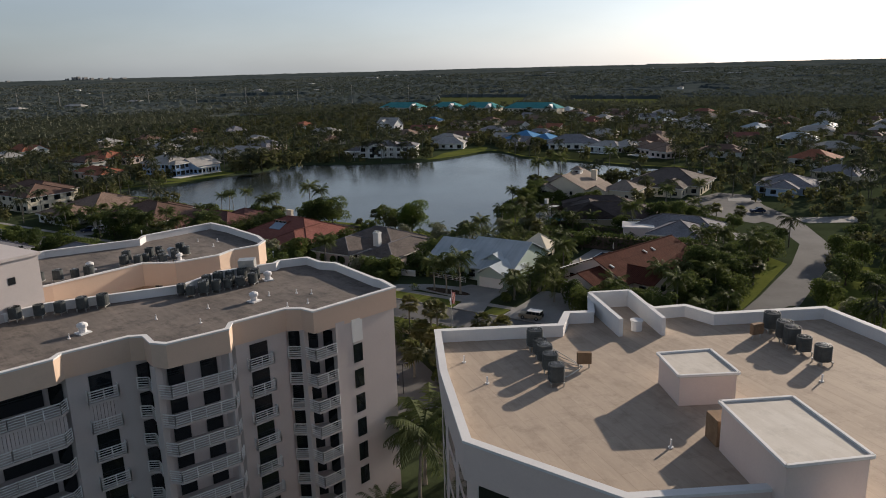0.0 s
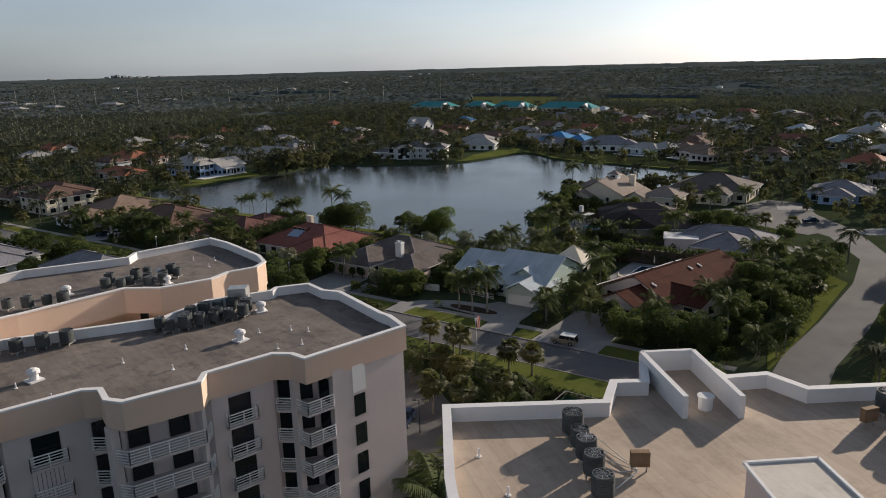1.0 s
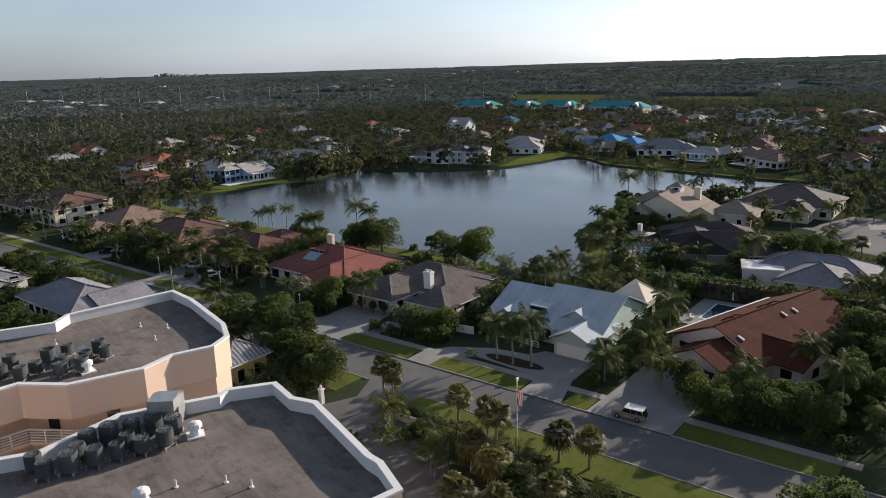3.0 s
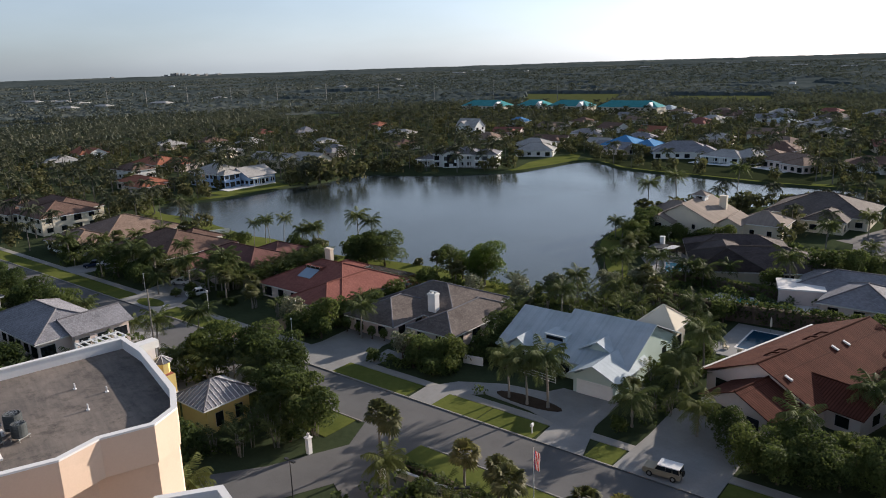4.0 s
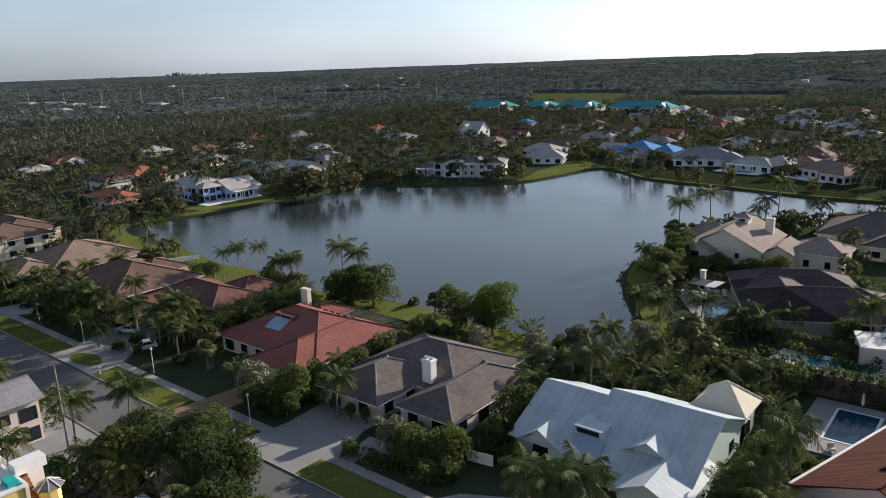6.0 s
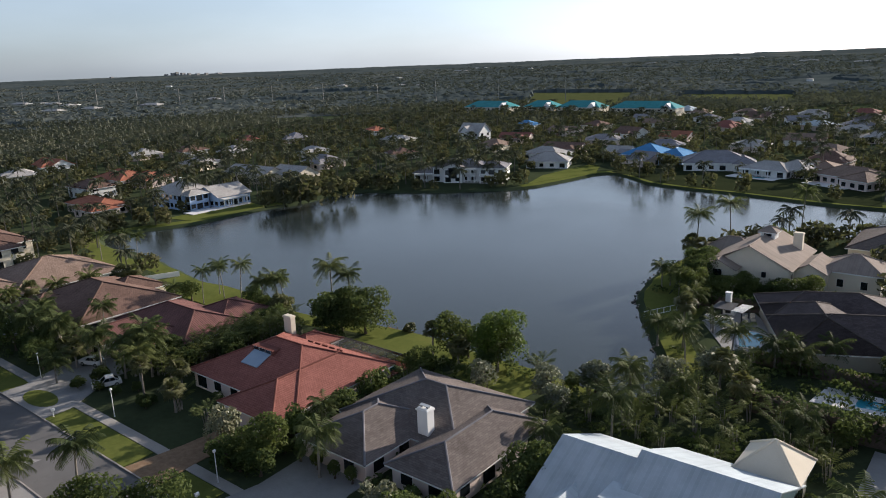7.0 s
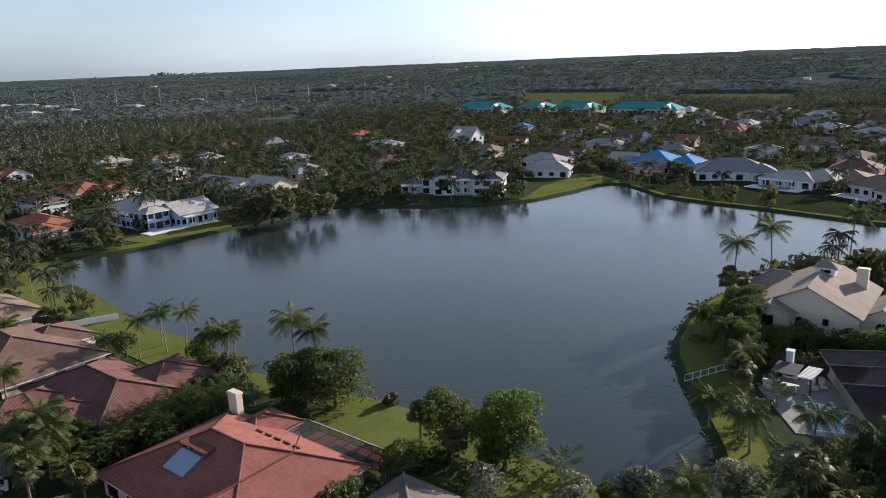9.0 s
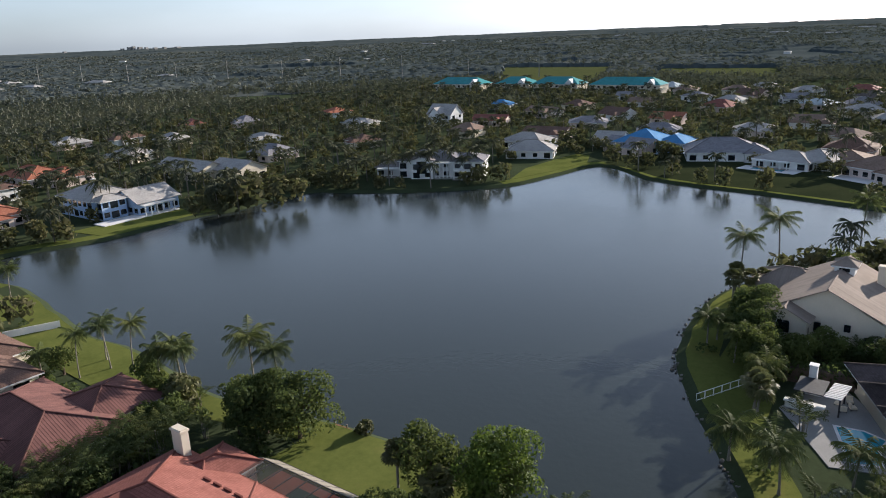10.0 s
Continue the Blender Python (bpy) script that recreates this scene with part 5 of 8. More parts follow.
for x, y, z, a, w, h in ((-118.4, 87.5, 8.4, 90, 1.7, 1.6), (-118.4, 87.5, 3.9, 90, 1.7, 1.8), (-118.0, 93.3, 2.1, 90, 1.5, 2.7), (-118.0, 92.9, 6.45, 90, 0.42, 0.6), (-118.0, 93.55, 6.45, 90, 0.42, 0.6), (-118.0, 94.2, 6.45, 90, 0.42, 0.6),
                         (-121.0, 86.0, 8.4, 0, 1.6, 1.6), (-124.6, 86.0, 8.4, 0, 1.6, 1.6), (-121.0, 86.0, 3.9, 0, 1.6, 1.6), (-111.4, 100.6, 1.8, 90, 1.2, 2.0), (-111.4, 97.4, 1.8, 90, 1.2, 2.0)):
    window(Y, x, y, z, a, w, h, 2, 2)
KEEP.append((-129, 84, -110, 104))

# ---- houses east of the lake ----
house("dark brown-shingled house with cream walls", [(-13.3, -14.6, 14.2, 1.4), (-13.3, 0.6, 9.2, 14.0), (-13.3, -14.6, 1.0, 8.0)], R_DARK, M_CREAM, pitch=0.42, at=(-77, 218, 0), rz=25.5, local=True, step=3.4, cap_mat=R_GREY)
KEEP += [(-92, 204, -64, 234)]
B = thing("pool_house", "pale lilac flat-roofed pool house", "pool house", (-61.5, 198.5, 0), local=True, rz=18)
bm = bmesh.new()
box(bm, -4.0, -3.6, 0, 4.0, 3.6, 3.1)
part("wall", bm, M_PINKW, B)
bm = bmesh.new()
box(bm, -4.3, -3.9, 3.1, 4.3, 3.9, 3.4)
part("roof", bm, M_PARAPET, B)
house("lavender-grey tiled house beside a clipped hedge", [(-62.4, 199.0, -40.6, 211.0), (-56.0, 190.2, -43.0, 204.0)], R_LAV, M_PINKW, pitch=0.40)
H = house("two-storey cream lakeside house with pale metal roofs", [(-108.6, 236.6, -92.4, 255.6, 5.4, "gy"), (-109.2, 233.6, -102.6, 245.0, 4.9, "gy"), (-92.6, 240.4, -86.6, 250.0, 4.6, "gy"), (-88.0, 244.0, -77.0, 254.0, 4.6), (-115.0, 249.0, -103.0, 258.4, 4.4)],
          R_BEIGE, M_CREAM, pitch=0.50, openings=False)
for x, y, z, a, w, h in ((-106.0, 233.6, 3.4, 0, 1.9, 1.7), (-102.6, 235.4, 2.6, 90, 0.9, 1.5), (-101.6, 236.6, 3.2, 0, 1.0, 1.6), (-97.4, 236.6, 3.8, 0, 0.9, 1.2), (-94.4, 236.6, 2.2, 0, 1.2, 1.4),
                         (-92.4, 238.6, 3.4, 90, 1.0, 1.4), (-89.6, 240.4, 2.2, 0, 1.6, 1.9), (-84.4, 244.0, 2.2, 0, 1.2, 1.6), (-80.0, 244.0, 2.2, 0, 1.2, 1.6), (-110.4, 249.0, 2.4, 0, 1.4, 1.4)):
    window(H, x, y, z, a, w, h, 1, 2)
for x, y, z, r in ((-106.0, 233.6, 4.27, 0.97), (-89.6, 240.4, 3.17, 0.82)):
    bm = bmesh.new()
    arc = [(x + r * math.cos(k * math.pi / 10), z + r * math.sin(k * math.pi / 10)) for k in range(11)]
    bm.faces.new([bm.verts.new((u, y - 0.04, v)) for u, v in arc])
    for (u0, v0), (u1, v1) in zip(arc, arc[1:]):
        bm.faces.new([bm.verts.new(p) for p in ((u0, y - 0.04, v0), (u1, y - 0.04, v1), (u1, y + 0.02, v1), (u0, y + 0.02, v0))])
    f = part("arched_light", bm, M_GLASS, H, "half-round window light")
    bm = bmesh.new()
    tube(bm, [(u, y - 0.05, v) for u, v in arc], 0.06, 5)
    bar(bm, (x, y - 0.05, z), (x, y - 0.05, z + r), 0.05, 0.05)
    part("arch_frame", bm, M_WHITE, f)
bm = bmesh.new()
box(bm, -101.6, 247.6, 8.4, -98.6, 250.6, 10.4)
part("cupola", bm, M_WHITE, H)
window(H, -100.1, 247.6, 9.8, 0, 1.6, 0.7, 1)
hip_roof(H, -101.6, 247.6, -98.6, 250.6, 10.4, 0.6, R_BEIGE, over=0.5)
chimney(H, -94.6, 251.4, 5.0, 10.2, 1.9, 1.3, M_CREAM, False)
house("grey-brown house with a white columned porch", [(-88.0, 270.0, -61.5, 292.0, 3.5), (-76.0, 262.0, -66.0, 276.0, 3.5)], R_GREY, M_CREAM, pitch=0.40)
house("pale grey-roofed low house", [(-45.0, 284.0, -26.0, 302.0), (-41.0, 279.0, -31.0, 290.0)], R_LAV, M_BLUEW, pitch=0.36)

# ---- houses round and beyond the lake ----
def porch(e, x0, x1, y, z, n, depth=2.2):
    """A row of white columns under a flat porch roof along the front y."""
    bm = bmesh.new()
    box(bm, x0 - 0.3, y - depth - 0.3, z, x1 + 0.3, y, z + 0.5)
    p = part("porch_roof", bm, M_WHITE, e)
    for k in range(n):
        x = x0 + (x1 - x0) * k / (n - 1)
        bm = bmesh.new()
        tube(bm, [(x, y - depth, 0), (x, y - depth, 0.3), (x, y - depth, z - 0.3), (x, y - depth, z)], [0.32, 0.22, 0.2, 0.3], 8)
        part("column", bm, M_WHITE, e)
    bm = bmesh.new()
    box(bm, x0 - 0.5, y - depth - 0.6, 0, x1 + 0.5, y, 0.25)
    part("terrace", bm, M_WALK, e)


H = house("large white lakeside mansion with columns and a grey roof", [(-11, -7, 11, 7, 6.2), (-20, -5, -10, 5, 3.6), (9, -9, 20, 4, 6.2), (-6, -9.5, 2, -2, 6.6, "gy")], R_LAV, M_WHITE, pitch=0.36, step=3.0, at=(-247.5, 328.5, 0), rz=25, local=True)
porch(H, 3, 8.5, -7, 5.4, 5)
porch(H, -19, -11.5, -5, 3.0, 4)
porch(H, 10, 19, -9, 3.0, 5)
window(H, -2, -9.5, 4.2, 0, 3.6, 4.6, 3, 3)
KEEP += [(-268, 311, -228, 340)]
H = house("white and pale blue lakeside house with bay windows", [(-317, 225, -297, 240, 5.8), (-304, 235, -289, 249, 4.0, "gy"), (-299, 226, -293.5, 234, 5.8)], R_PALE, M_BLUEW, pitch=0.42, step=2.6)
chimney(H, -309, 233, 5, 10.4, 1.2, 1.0, M_WHITE, False)
bm = bmesh.new()
box(bm, -292, 222, 0, -286, 247, 0.3)
part("terrace", bm, M_PARAPET, H, "white stone terrace")
for k in range(6):
    bm = bmesh.new()
    tube(bm, [(-287, 236 + 2.0 * k, 0.3), (-287, 236 + 2.0 * k, 3.2)], 0.2, 8)
    part("column", bm, M_WHITE, H)
bm = bmesh.new()
box(bm, -289.4, 235.5, 3.2, -286.5, 246.6, 3.5)
part("porch_roof", bm, M_WHITE, H)
KEEP.append((-292, 212, -270, 250))
house("lakeside house with a bright blue metal roof", [(-208, 400, -189, 419, 4.2), (-192, 405, -181, 420, 4.0)], R_BLUE, M_BLUEW, pitch=0.45)
house("white outbuilding with a pale gabled roof", [(-222, 410, -210, 421, 3.4, "gx")], R_PALE, M_WHITE, pitch=0.45)
house("long grey-roofed white house at the lake", [(-14, -9, 13, 9, 3.4), (6, -11.5, 15, 4, 3.4)], R_LAV, M_WHITE, pitch=0.45, at=(-164.5, 402.5, 0), rz=22, local=True)
H = house("white house with a screened porch and pale roof", [(-9.5, -6.5, 9.5, 6.5, 3.0), (1, -2, 15, 12, 3.4)], R_PALE, M_WHITE, pitch=0.38, at=(-139.5, 392.5, 0), rz=-12, local=True)
porch(H, -9, 3, -6.5, 2.5, 6, 1.6)
bm = bmesh.new()
box(bm, -12, -13.5, 0, 8, -6.5, 0.22)
part("pool_deck", bm, M_PARAPET, H, "white lakeside pool deck")
bm = bmesh.new()
box(bm, -8, -11.6, 0.15, 3, -8.8, 0.235)
part("pool_water", bm, M_POOL, H)
house("low beige-roofed house behind the shore", [(-127, 395, -116, 408, 3.2)], R_TAN, M_WHITE, pitch=0.38)
H = house("pale pink house with several white windows", [(-12, -7, 12, 7, 3.4), (2, -10, 13, 3, 3.4)], R_TAN, M_PINKW, pitch=0.42, at=(-107.5, 383, 0), rz=-30, local=True, step=3.2)
bm = bmesh.new()
box(bm, -12, -13, 0, 6, -7, 0.2)
part("pool_deck", bm, M_PARAPET, H, "white lakeside pool deck")
KEEP += [(-122, 370, -92, 396), (-180, 388, -148, 414), (-154, 378, -124, 406)]
house("white hip-roofed house by the lake lawn", [(-9.5, -7, 9.5, 7, 3.2)], R_PALE, M_WHITE, pitch=0.46, at=(-234, 377.5, 0), rz=22, local=True)
KEEP.append((-243, 369, -225, 386))
house("pale-roofed house behind the lake lawn", [(-258, 392, -238, 406, 3.2)], R_PALE, M_WHITE, pitch=0.42)
house("white two-storey gabled house", [(-342, 448, -326, 460, 6.0, "gx"), (-338, 444, -330, 456, 6.4, "gy")], R_PALE, M_WHITE, pitch=0.8)
house("house with an orange-red tiled roof at the lake", [(-338, 202, -314, 214, 3.4), (-324, 198, -310, 208, 3.2)], R_ORANGE, M_PINKW, pitch=0.34)
house("house with orange tiled hips among palms", [(-394, 240, -370, 256, 3.6), (-376, 246, -360, 260, 3.6)], R_ORANGE, M_PINKW, pitch=0.40)
house("brown-roofed house with white gables", [(-372, 218, -354, 230, 4.5)], R_BROWN, M_WHITE, pitch=0.4)
house("house with long white gabled roofs", [(-346, 278, -318, 290, 4.2, "gx"), (-322, 284, -304, 298, 4.0, "gx")], R_PALE, M_CREAM, pitch=0.42)

FAR = [(-471, 308, R_PALE), (-458, 331, R_BROWN), (-397, 298, R_PALE), (-379, 360, R_PALE), (-337, 330, R_LAV), (-374, 426, R_PALE), (-448, 229, R_PALE), (-473, 256, R_ORANGE), (-346, 533, R_BLUE),
       (-306, 459, R_RED), (-299, 506, R_TAN), (-212, 557, R_RED), (-201, 403, R_LAV), (-169, 464, R_PALE), (-152, 498, R_TAN), (-164, 581, R_WHITE), (-143, 586, R_LAV), (-83, 460, R_RED), (-79, 390, R_BROWN),
       (-53, 459, R_WHITE), (-35, 372, R_ORANGE), (-20, 330, R_LAV), (-424, 338, R_PALE), (-474, 386, R_RED), (-452, 408, R_LAV), (-432, 466, R_ORANGE), (-322, 372, R_BROWN), (-219, 494, R_ORANGE)]
rnd = random.Random(11)
spots = []
for x, y, r in FAR:
    spots.append((x, y, r, rnd.uniform(-20, 20)))
for k in range(700):
    x, y = rnd.uniform(-300, 140), rnd.uniform(300, 700)
    if (x > -60 or y > 420) and not inside(x, y, LAKE_OUT) and all(math.hypot(x - a, y - b) > 31 for a, b, _, _ in spots) and all(not (k0 - 12 < x < k2 + 12 and k1 - 12 < y < k3 + 12) for k0, k1, k2, k3 in KEEP):
        spots.append((x, y, rnd.choice([R_LAV, R_PALE, R_PALE, R_TAN, R_BROWN, R_GREY, R_WHITE, R_RED]), rnd.uniform(-30, 30)))
spots = [s for s in spots if not inside(s[0], s[1], LAKE_OUT)][:100]
TONE = {R_PALE: "pale", R_BROWN: "brown", R_LAV: "grey", R_ORANGE: "orange", R_BLUE: "blue", R_RED: "red", R_TAN: "tan", R_WHITE: "white", R_GREY: "dark grey"}
for x, y, r, a in spots:
    w, d = rnd.uniform(15, 22), rnd.uniform(11, 15)
    house(TONE[r] + "-roofed suburban house among trees", [(-w / 2, -d / 2, w / 2, d / 2, 3.2, rnd.choice(["hip", "hip", "gx"])), (w * 0.1, -d / 2 - 4, w * 0.45, d / 4, 3.2)], r, rnd.choice([M_WHITE, M_CREAM, M_PINKW]),
          pitch=rnd.uniform(0.36, 0.48), group="suburban houses", step=6.5, at=(x, y, 0), rz=a, local=True, caps=False)
    KEEP.append((x - w / 2 + 1, y - d / 2 - 3, x + w / 2 - 1, y + d / 2))

for x0, x1, y in ((-488, -438, 646), (-428, -396, 655), (-393, -352, 655), (-340, -284, 652)):
    e = thing("long_building", "long low building with a bright teal metal roof", "building", ((x0 + x1) / 2, y, 0), "teal-roofed buildings")
    bm = bmesh.new()
    box(bm, x0, y, 0, x1, y + 18, 6.5)
    part("wall", bm, M_CREAM, e)
    hip_roof(e, x0, y, x1, y + 18, 6.5, 0.55, R_TEAL, caps=False)
    for k in range(int((x1 - x0) / 5)):
        for z in (2.0, 4.8):
            window(e, x0 + 2.5 + 5 * k, y, z, 0, 2.0, 1.4, 1)
    for gx in (x1 - 7.0,):
        bm = bmesh.new()
        v = [bm.verts.new(p) for p in ((gx - 4, y - 1.2, 6.4), (gx + 4, y - 1.2, 6.4), (gx, y - 1.2, 10.6), (gx - 4, y + 9, 6.4), (gx + 4, y + 9, 6.4), (gx, y + 9, 10.6))]
        for q in ((0, 1, 2), (3, 5, 4), (0, 2, 5, 3), (1, 4, 5, 2), (0, 3, 4, 1)):
            bm.faces.new([v[i] for i in q])
        part("gable", bm, M_WHITE, e, "white cross gable")
    KEEP.append((x0 - 2, y - 3, x1 + 2, y + 20))

# ---- plants ----
rng = np.random.default_rng(5)


def raw_mesh(name, verts, quads, material, tris=None):
    """A mesh object's data straight from arrays."""
    me = bpy.data.meshes.new(name)
    faces = [tuple(q) for q in quads] if quads is not None else []
    if tris is not None:
        faces += [tuple(q) for q in tris]
    me.from_pydata([tuple(v) for v in verts], [], faces)
    me.materials.append(material)
    return me


def leaf_cloud(n, blobs, size, flat=0.38):
    """n small leaf clumps on and in a set of ellipsoids (x, y, z, rx, ry, rz): corners as an array (n, 4, 3)."""
    b = np.array(blobs, float)
    vol = b[:, 3] * b[:, 4] + b[:, 3] * b[:, 5]
    pick = rng.choice(len(b), n, p=vol / vol.sum())
    d = rng.normal(size=(n, 3))
    d /= np.linalg.norm(d, axis=1)[:, None]
    d[:, 2] = np.where(d[:, 2] < -0.55, -d[:, 2], d[:, 2])
    r = rng.uniform(0.72, 1.08, n) ** 0.8
    c = b[pick, :3] + d * b[pick, 3:] * r[:, None]
    nrm = d * (1 - flat) + rng.normal(size=(n, 3)) * flat
    nrm /= np.linalg.norm(nrm, axis=1)[:, None]
    s = np.cross(nrm, rng.normal(size=(n, 3)))
    s /= np.linalg.norm(s, axis=1)[:, None]
    t = np.cross(nrm, s)
    k = size * rng.uniform(0.6, 1.35, n)[:, None]
    q = rng.uniform(0.35, 0.65, n)[:, None]
    return np.stack([c - s * k, c - t * k * q, c + s * k, c + t * k * q], 1)


def cloud_mesh(name, q, material):
    n = len(q)
    return raw_mesh(name, q.reshape(-1, 3), np.arange(4 * n).reshape(n, 4), material)


def crown_blobs(h, r, n, lop=0.35):
    out = [(0, 0, h * 0.54, r * 0.74, r * 0.74, h * 0.38)]
    for k in range(n):
        a, u = rng.uniform(0, math.tau), rng.uniform(0.35, 0.75)
        s = rng.uniform(0.28, 0.52) * r
        out.append((math.cos(a) * r * u, math.sin(a) * r * u, h * rng.uniform(0.28, 0.88), s, s, s * rng.uniform(0.65, 0.95)))
    return out


def frond(length, lift, droop, az, n=11, width=0.75, side=0.5):
    """One feather frond from the origin: leaflets as separate blades, and its rib."""
    out = []
    cz, sz = math.cos(az), math.sin(az)
    prev = None
    for i in range(n + 1):
        t = i / n
        u = length * (t - 0.12 * t * t * droop)
        z = lift * length * t - droop * length * 0.62 * t * t
        p = np.array([cz * u, sz * u, z])
        if prev is not None:
            lat = np.array([-sz, cz, 0.0])
            fwd = (p - prev)
            fwd /= np.linalg.norm(fwd)
            w = width * (math.sin(math.pi * min(1.0, 0.12 + 0.88 * t)) ** 0.6) * rng.uniform(0.8, 1.15)
            for s in (-1, 1):
                tip = p + lat * s * w + fwd * w * 0.55 + np.array([0, 0, -side * w * rng.uniform(0.6, 1.2)])
                out.append([prev, p, tip, (prev * 0.45 + tip * 0.55)])
        prev = p
    return out


def plume(length, lift, droop, az, n=17, width=0.8, hang=0.5, thin=0.12):
    """One feather frond near by: a rib with narrow single leaflets that hang to both sides."""
    out = []
    cz, sz = math.cos(az), math.sin(az)
    lat = np.array([-sz, cz, 0.0])
    prev = np.zeros(3)
    roll = rng.uniform(-0.35, 0.35)
    for i in range(1, n + 1):
        t = i / n
        u = length * (t - 0.16 * t * t * droop)
        p = np.array([cz * u, sz * u, lift * length * t - droop * length * 0.58 * t ** 2.2]) + lat * roll * t * t * length * 0.2
        fwd = (p - prev) / np.linalg.norm(p - prev)
        out.append([prev + lat * 0.025, p + lat * 0.02, p - lat * 0.02, prev - lat * 0.025])
        w = width * (math.sin(math.pi * min(1.0, 0.14 + 0.82 * t)) ** 0.6)
        for s in (-1, 1):
            k = w * rng.uniform(0.75, 1.15)
            tip = p + lat * s * k * 0.8 + fwd * k * 0.55 + np.array([0, 0, -hang * k * rng.uniform(0.5, 1.3)])
            out.append([p - fwd * thin / 2, p + fwd * thin / 2, tip + fwd * thin * 0.2, tip - fwd * thin * 0.2])
        prev = p
    return out


def fan(length, az, up, blades=8):
    out = []
    c = np.array([math.cos(az) * math.cos(up), math.sin(az) * math.cos(up), math.sin(up)]) * length * 0.45
    lat = np.array([-math.sin(az), math.cos(az), 0.0])
    fwd = c / np.linalg.norm(c)
    upv = np.cross(lat, fwd)
    for k in range(blades):
        a = -1.35 + 2.7 * k / (blades - 1)
        d = fwd * math.cos(a) + lat * math.sin(a)
        tip = c + d * length * 0.55 + np.array([0, 0, -0.18 * length])
        w = np.cross(upv, d) * 0.09 * length
        mid = c + d * length * 0.3
        out.append([c, mid - w, tip, mid + w])
    return out


def trunk_bm(h, bend, r0, r1, az, n=7, wob=0.0):
    bm = bmesh.new()
    pts = []
    for i in range(n):
        t = i / (n - 1)
        b = bend * t * t
        pts.append((math.cos(az) * b + wob * math.sin(5 * t), math.sin(az) * b, h * t - (0.1 if i == 0 else 0)))
    tube(bm, pts, [r0 * 1.5 if i == 0 else r0 + (r1 - r0) * i / (n - 1) for i in range(n)], 8)
    return bm, pts[-1]


def shared(name, me, parent, at=(0, 0, 0)):
    o = new(name, me)
    o.parent, o.location = parent, at
    return o


def make_broadleaf(label, h, r, leaves, material, n=9, size=0.42, at=(0, 0, 0), group="broad-leaved trees", name="tree"):
    e = thing(name, label, "tree", at, group, local=True)
    bm, top = trunk_bm(h * 0.55, 0.4, 0.09 + h * 0.018, 0.07 + h * 0.008, rng.uniform(0, 6), 6, 0.12)
    blobs = crown_blobs(h, r, n)
    for bx, by, bz, br, *_ in blobs[1:7]:
        tube(bm, [(top[0] * 0.5, top[1] * 0.5, h * 0.32), (bx * 0.45, by * 0.45, bz * 0.72), (bx * 0.9, by * 0.9, bz)], [0.10, 0.07, 0.03], 5)
    part("trunk", bm, M_BARK, e)
    shared("crown", cloud_mesh("crown", leaf_cloud(leaves, blobs, size), material), e)
    return e


def make_coconut(label, h, bend, at=(0, 0, 0), fronds=24, length=4.1, group="coconut palms", wind=0.3):
    e = thing("palm_tree", label, "palm tree", at, group, local=True)
    bm, top = trunk_bm(h, bend, 0.17, 0.11, rng.uniform(0, 6), 9)
    part("trunk", bm, M_TRUNK, e)
    quads = []
    for k in range(fronds):
        az = k * 2.399 + rng.uniform(-0.2, 0.2)
        lvl = k / fronds
        quads += plume(length * rng.uniform(0.85, 1.12), 1.0 - 1.35 * lvl, 0.85 - 0.1 * lvl, az, 19, 0.95, 0.75, 0.15)
    q = np.array(quads) + np.array(top)
    shared("crown", cloud_mesh("crown", q, L_PALM), e)
    bm = bmesh.new()
    for k in range(6):
        a = k * math.tau / 6
        c = Vector(top) + Vector((0.22 * math.cos(a), 0.22 * math.sin(a), -0.22))
        tube(bm, [c + Vector((0, 0, -0.15)), c, c + Vector((0, 0, 0.15))], [0.04, 0.13, 0.05], 6)
    part("coconuts", bm, M_WOOD, e)
    return e


def make_sabal(label, h, at=(0, 0, 0), r=1.25, group="cabbage palms"):
    e = thing("palm_tree", label, "palm tree", at, group, local=True)
    bm, top = trunk_bm(h, 0.15, 0.17, 0.15, 0, 6)
    part("trunk", bm, M_TRUNK, e)
    quads = []
    for k in range(40):
        quads += fan(r * rng.uniform(0.75, 1.25), k * 2.399 + rng.uniform(-0.3, 0.3), 1.35 - 2.2 * k / 40 + rng.uniform(-0.2, 0.2))
    shared("crown", cloud_mesh("crown", np.array(quads) + np.array(top), L_DRYPALM), e)
    return e


def make_areca(label, h, at=(0, 0, 0), n=32, spread=1.6, group="clumping palms", material=None):
    """A shrub of many arching fronds from the ground."""
    e = thing("palm_clump", label, "palm", at, group, local=True)
    bm = bmesh.new()
    quads = []
    for k in range(n):
        a, d = rng.uniform(0, 6.28), rng.uniform(0, spread)
        base = np.array([math.cos(a) * d * 0.6, math.sin(a) * d * 0.6, h * rng.uniform(0.25, 0.72)])
        if k % 4 == 0:
            tube(bm, [(base[0] * 0.6, base[1] * 0.6, -0.1), tuple(base)], 0.05, 5)
        quads += (np.array(plume(h * rng.uniform(0.42, 0.60), 1.0, 0.95, a + rng.uniform(-0.8, 0.8), 10, 0.50, 0.5, 0.11)) + base).tolist()
    part("stem", bm, M_TRUNK, e)
    shared("crown", cloud_mesh("crown", np.array(quads), material or L_PALM), e)
    return e


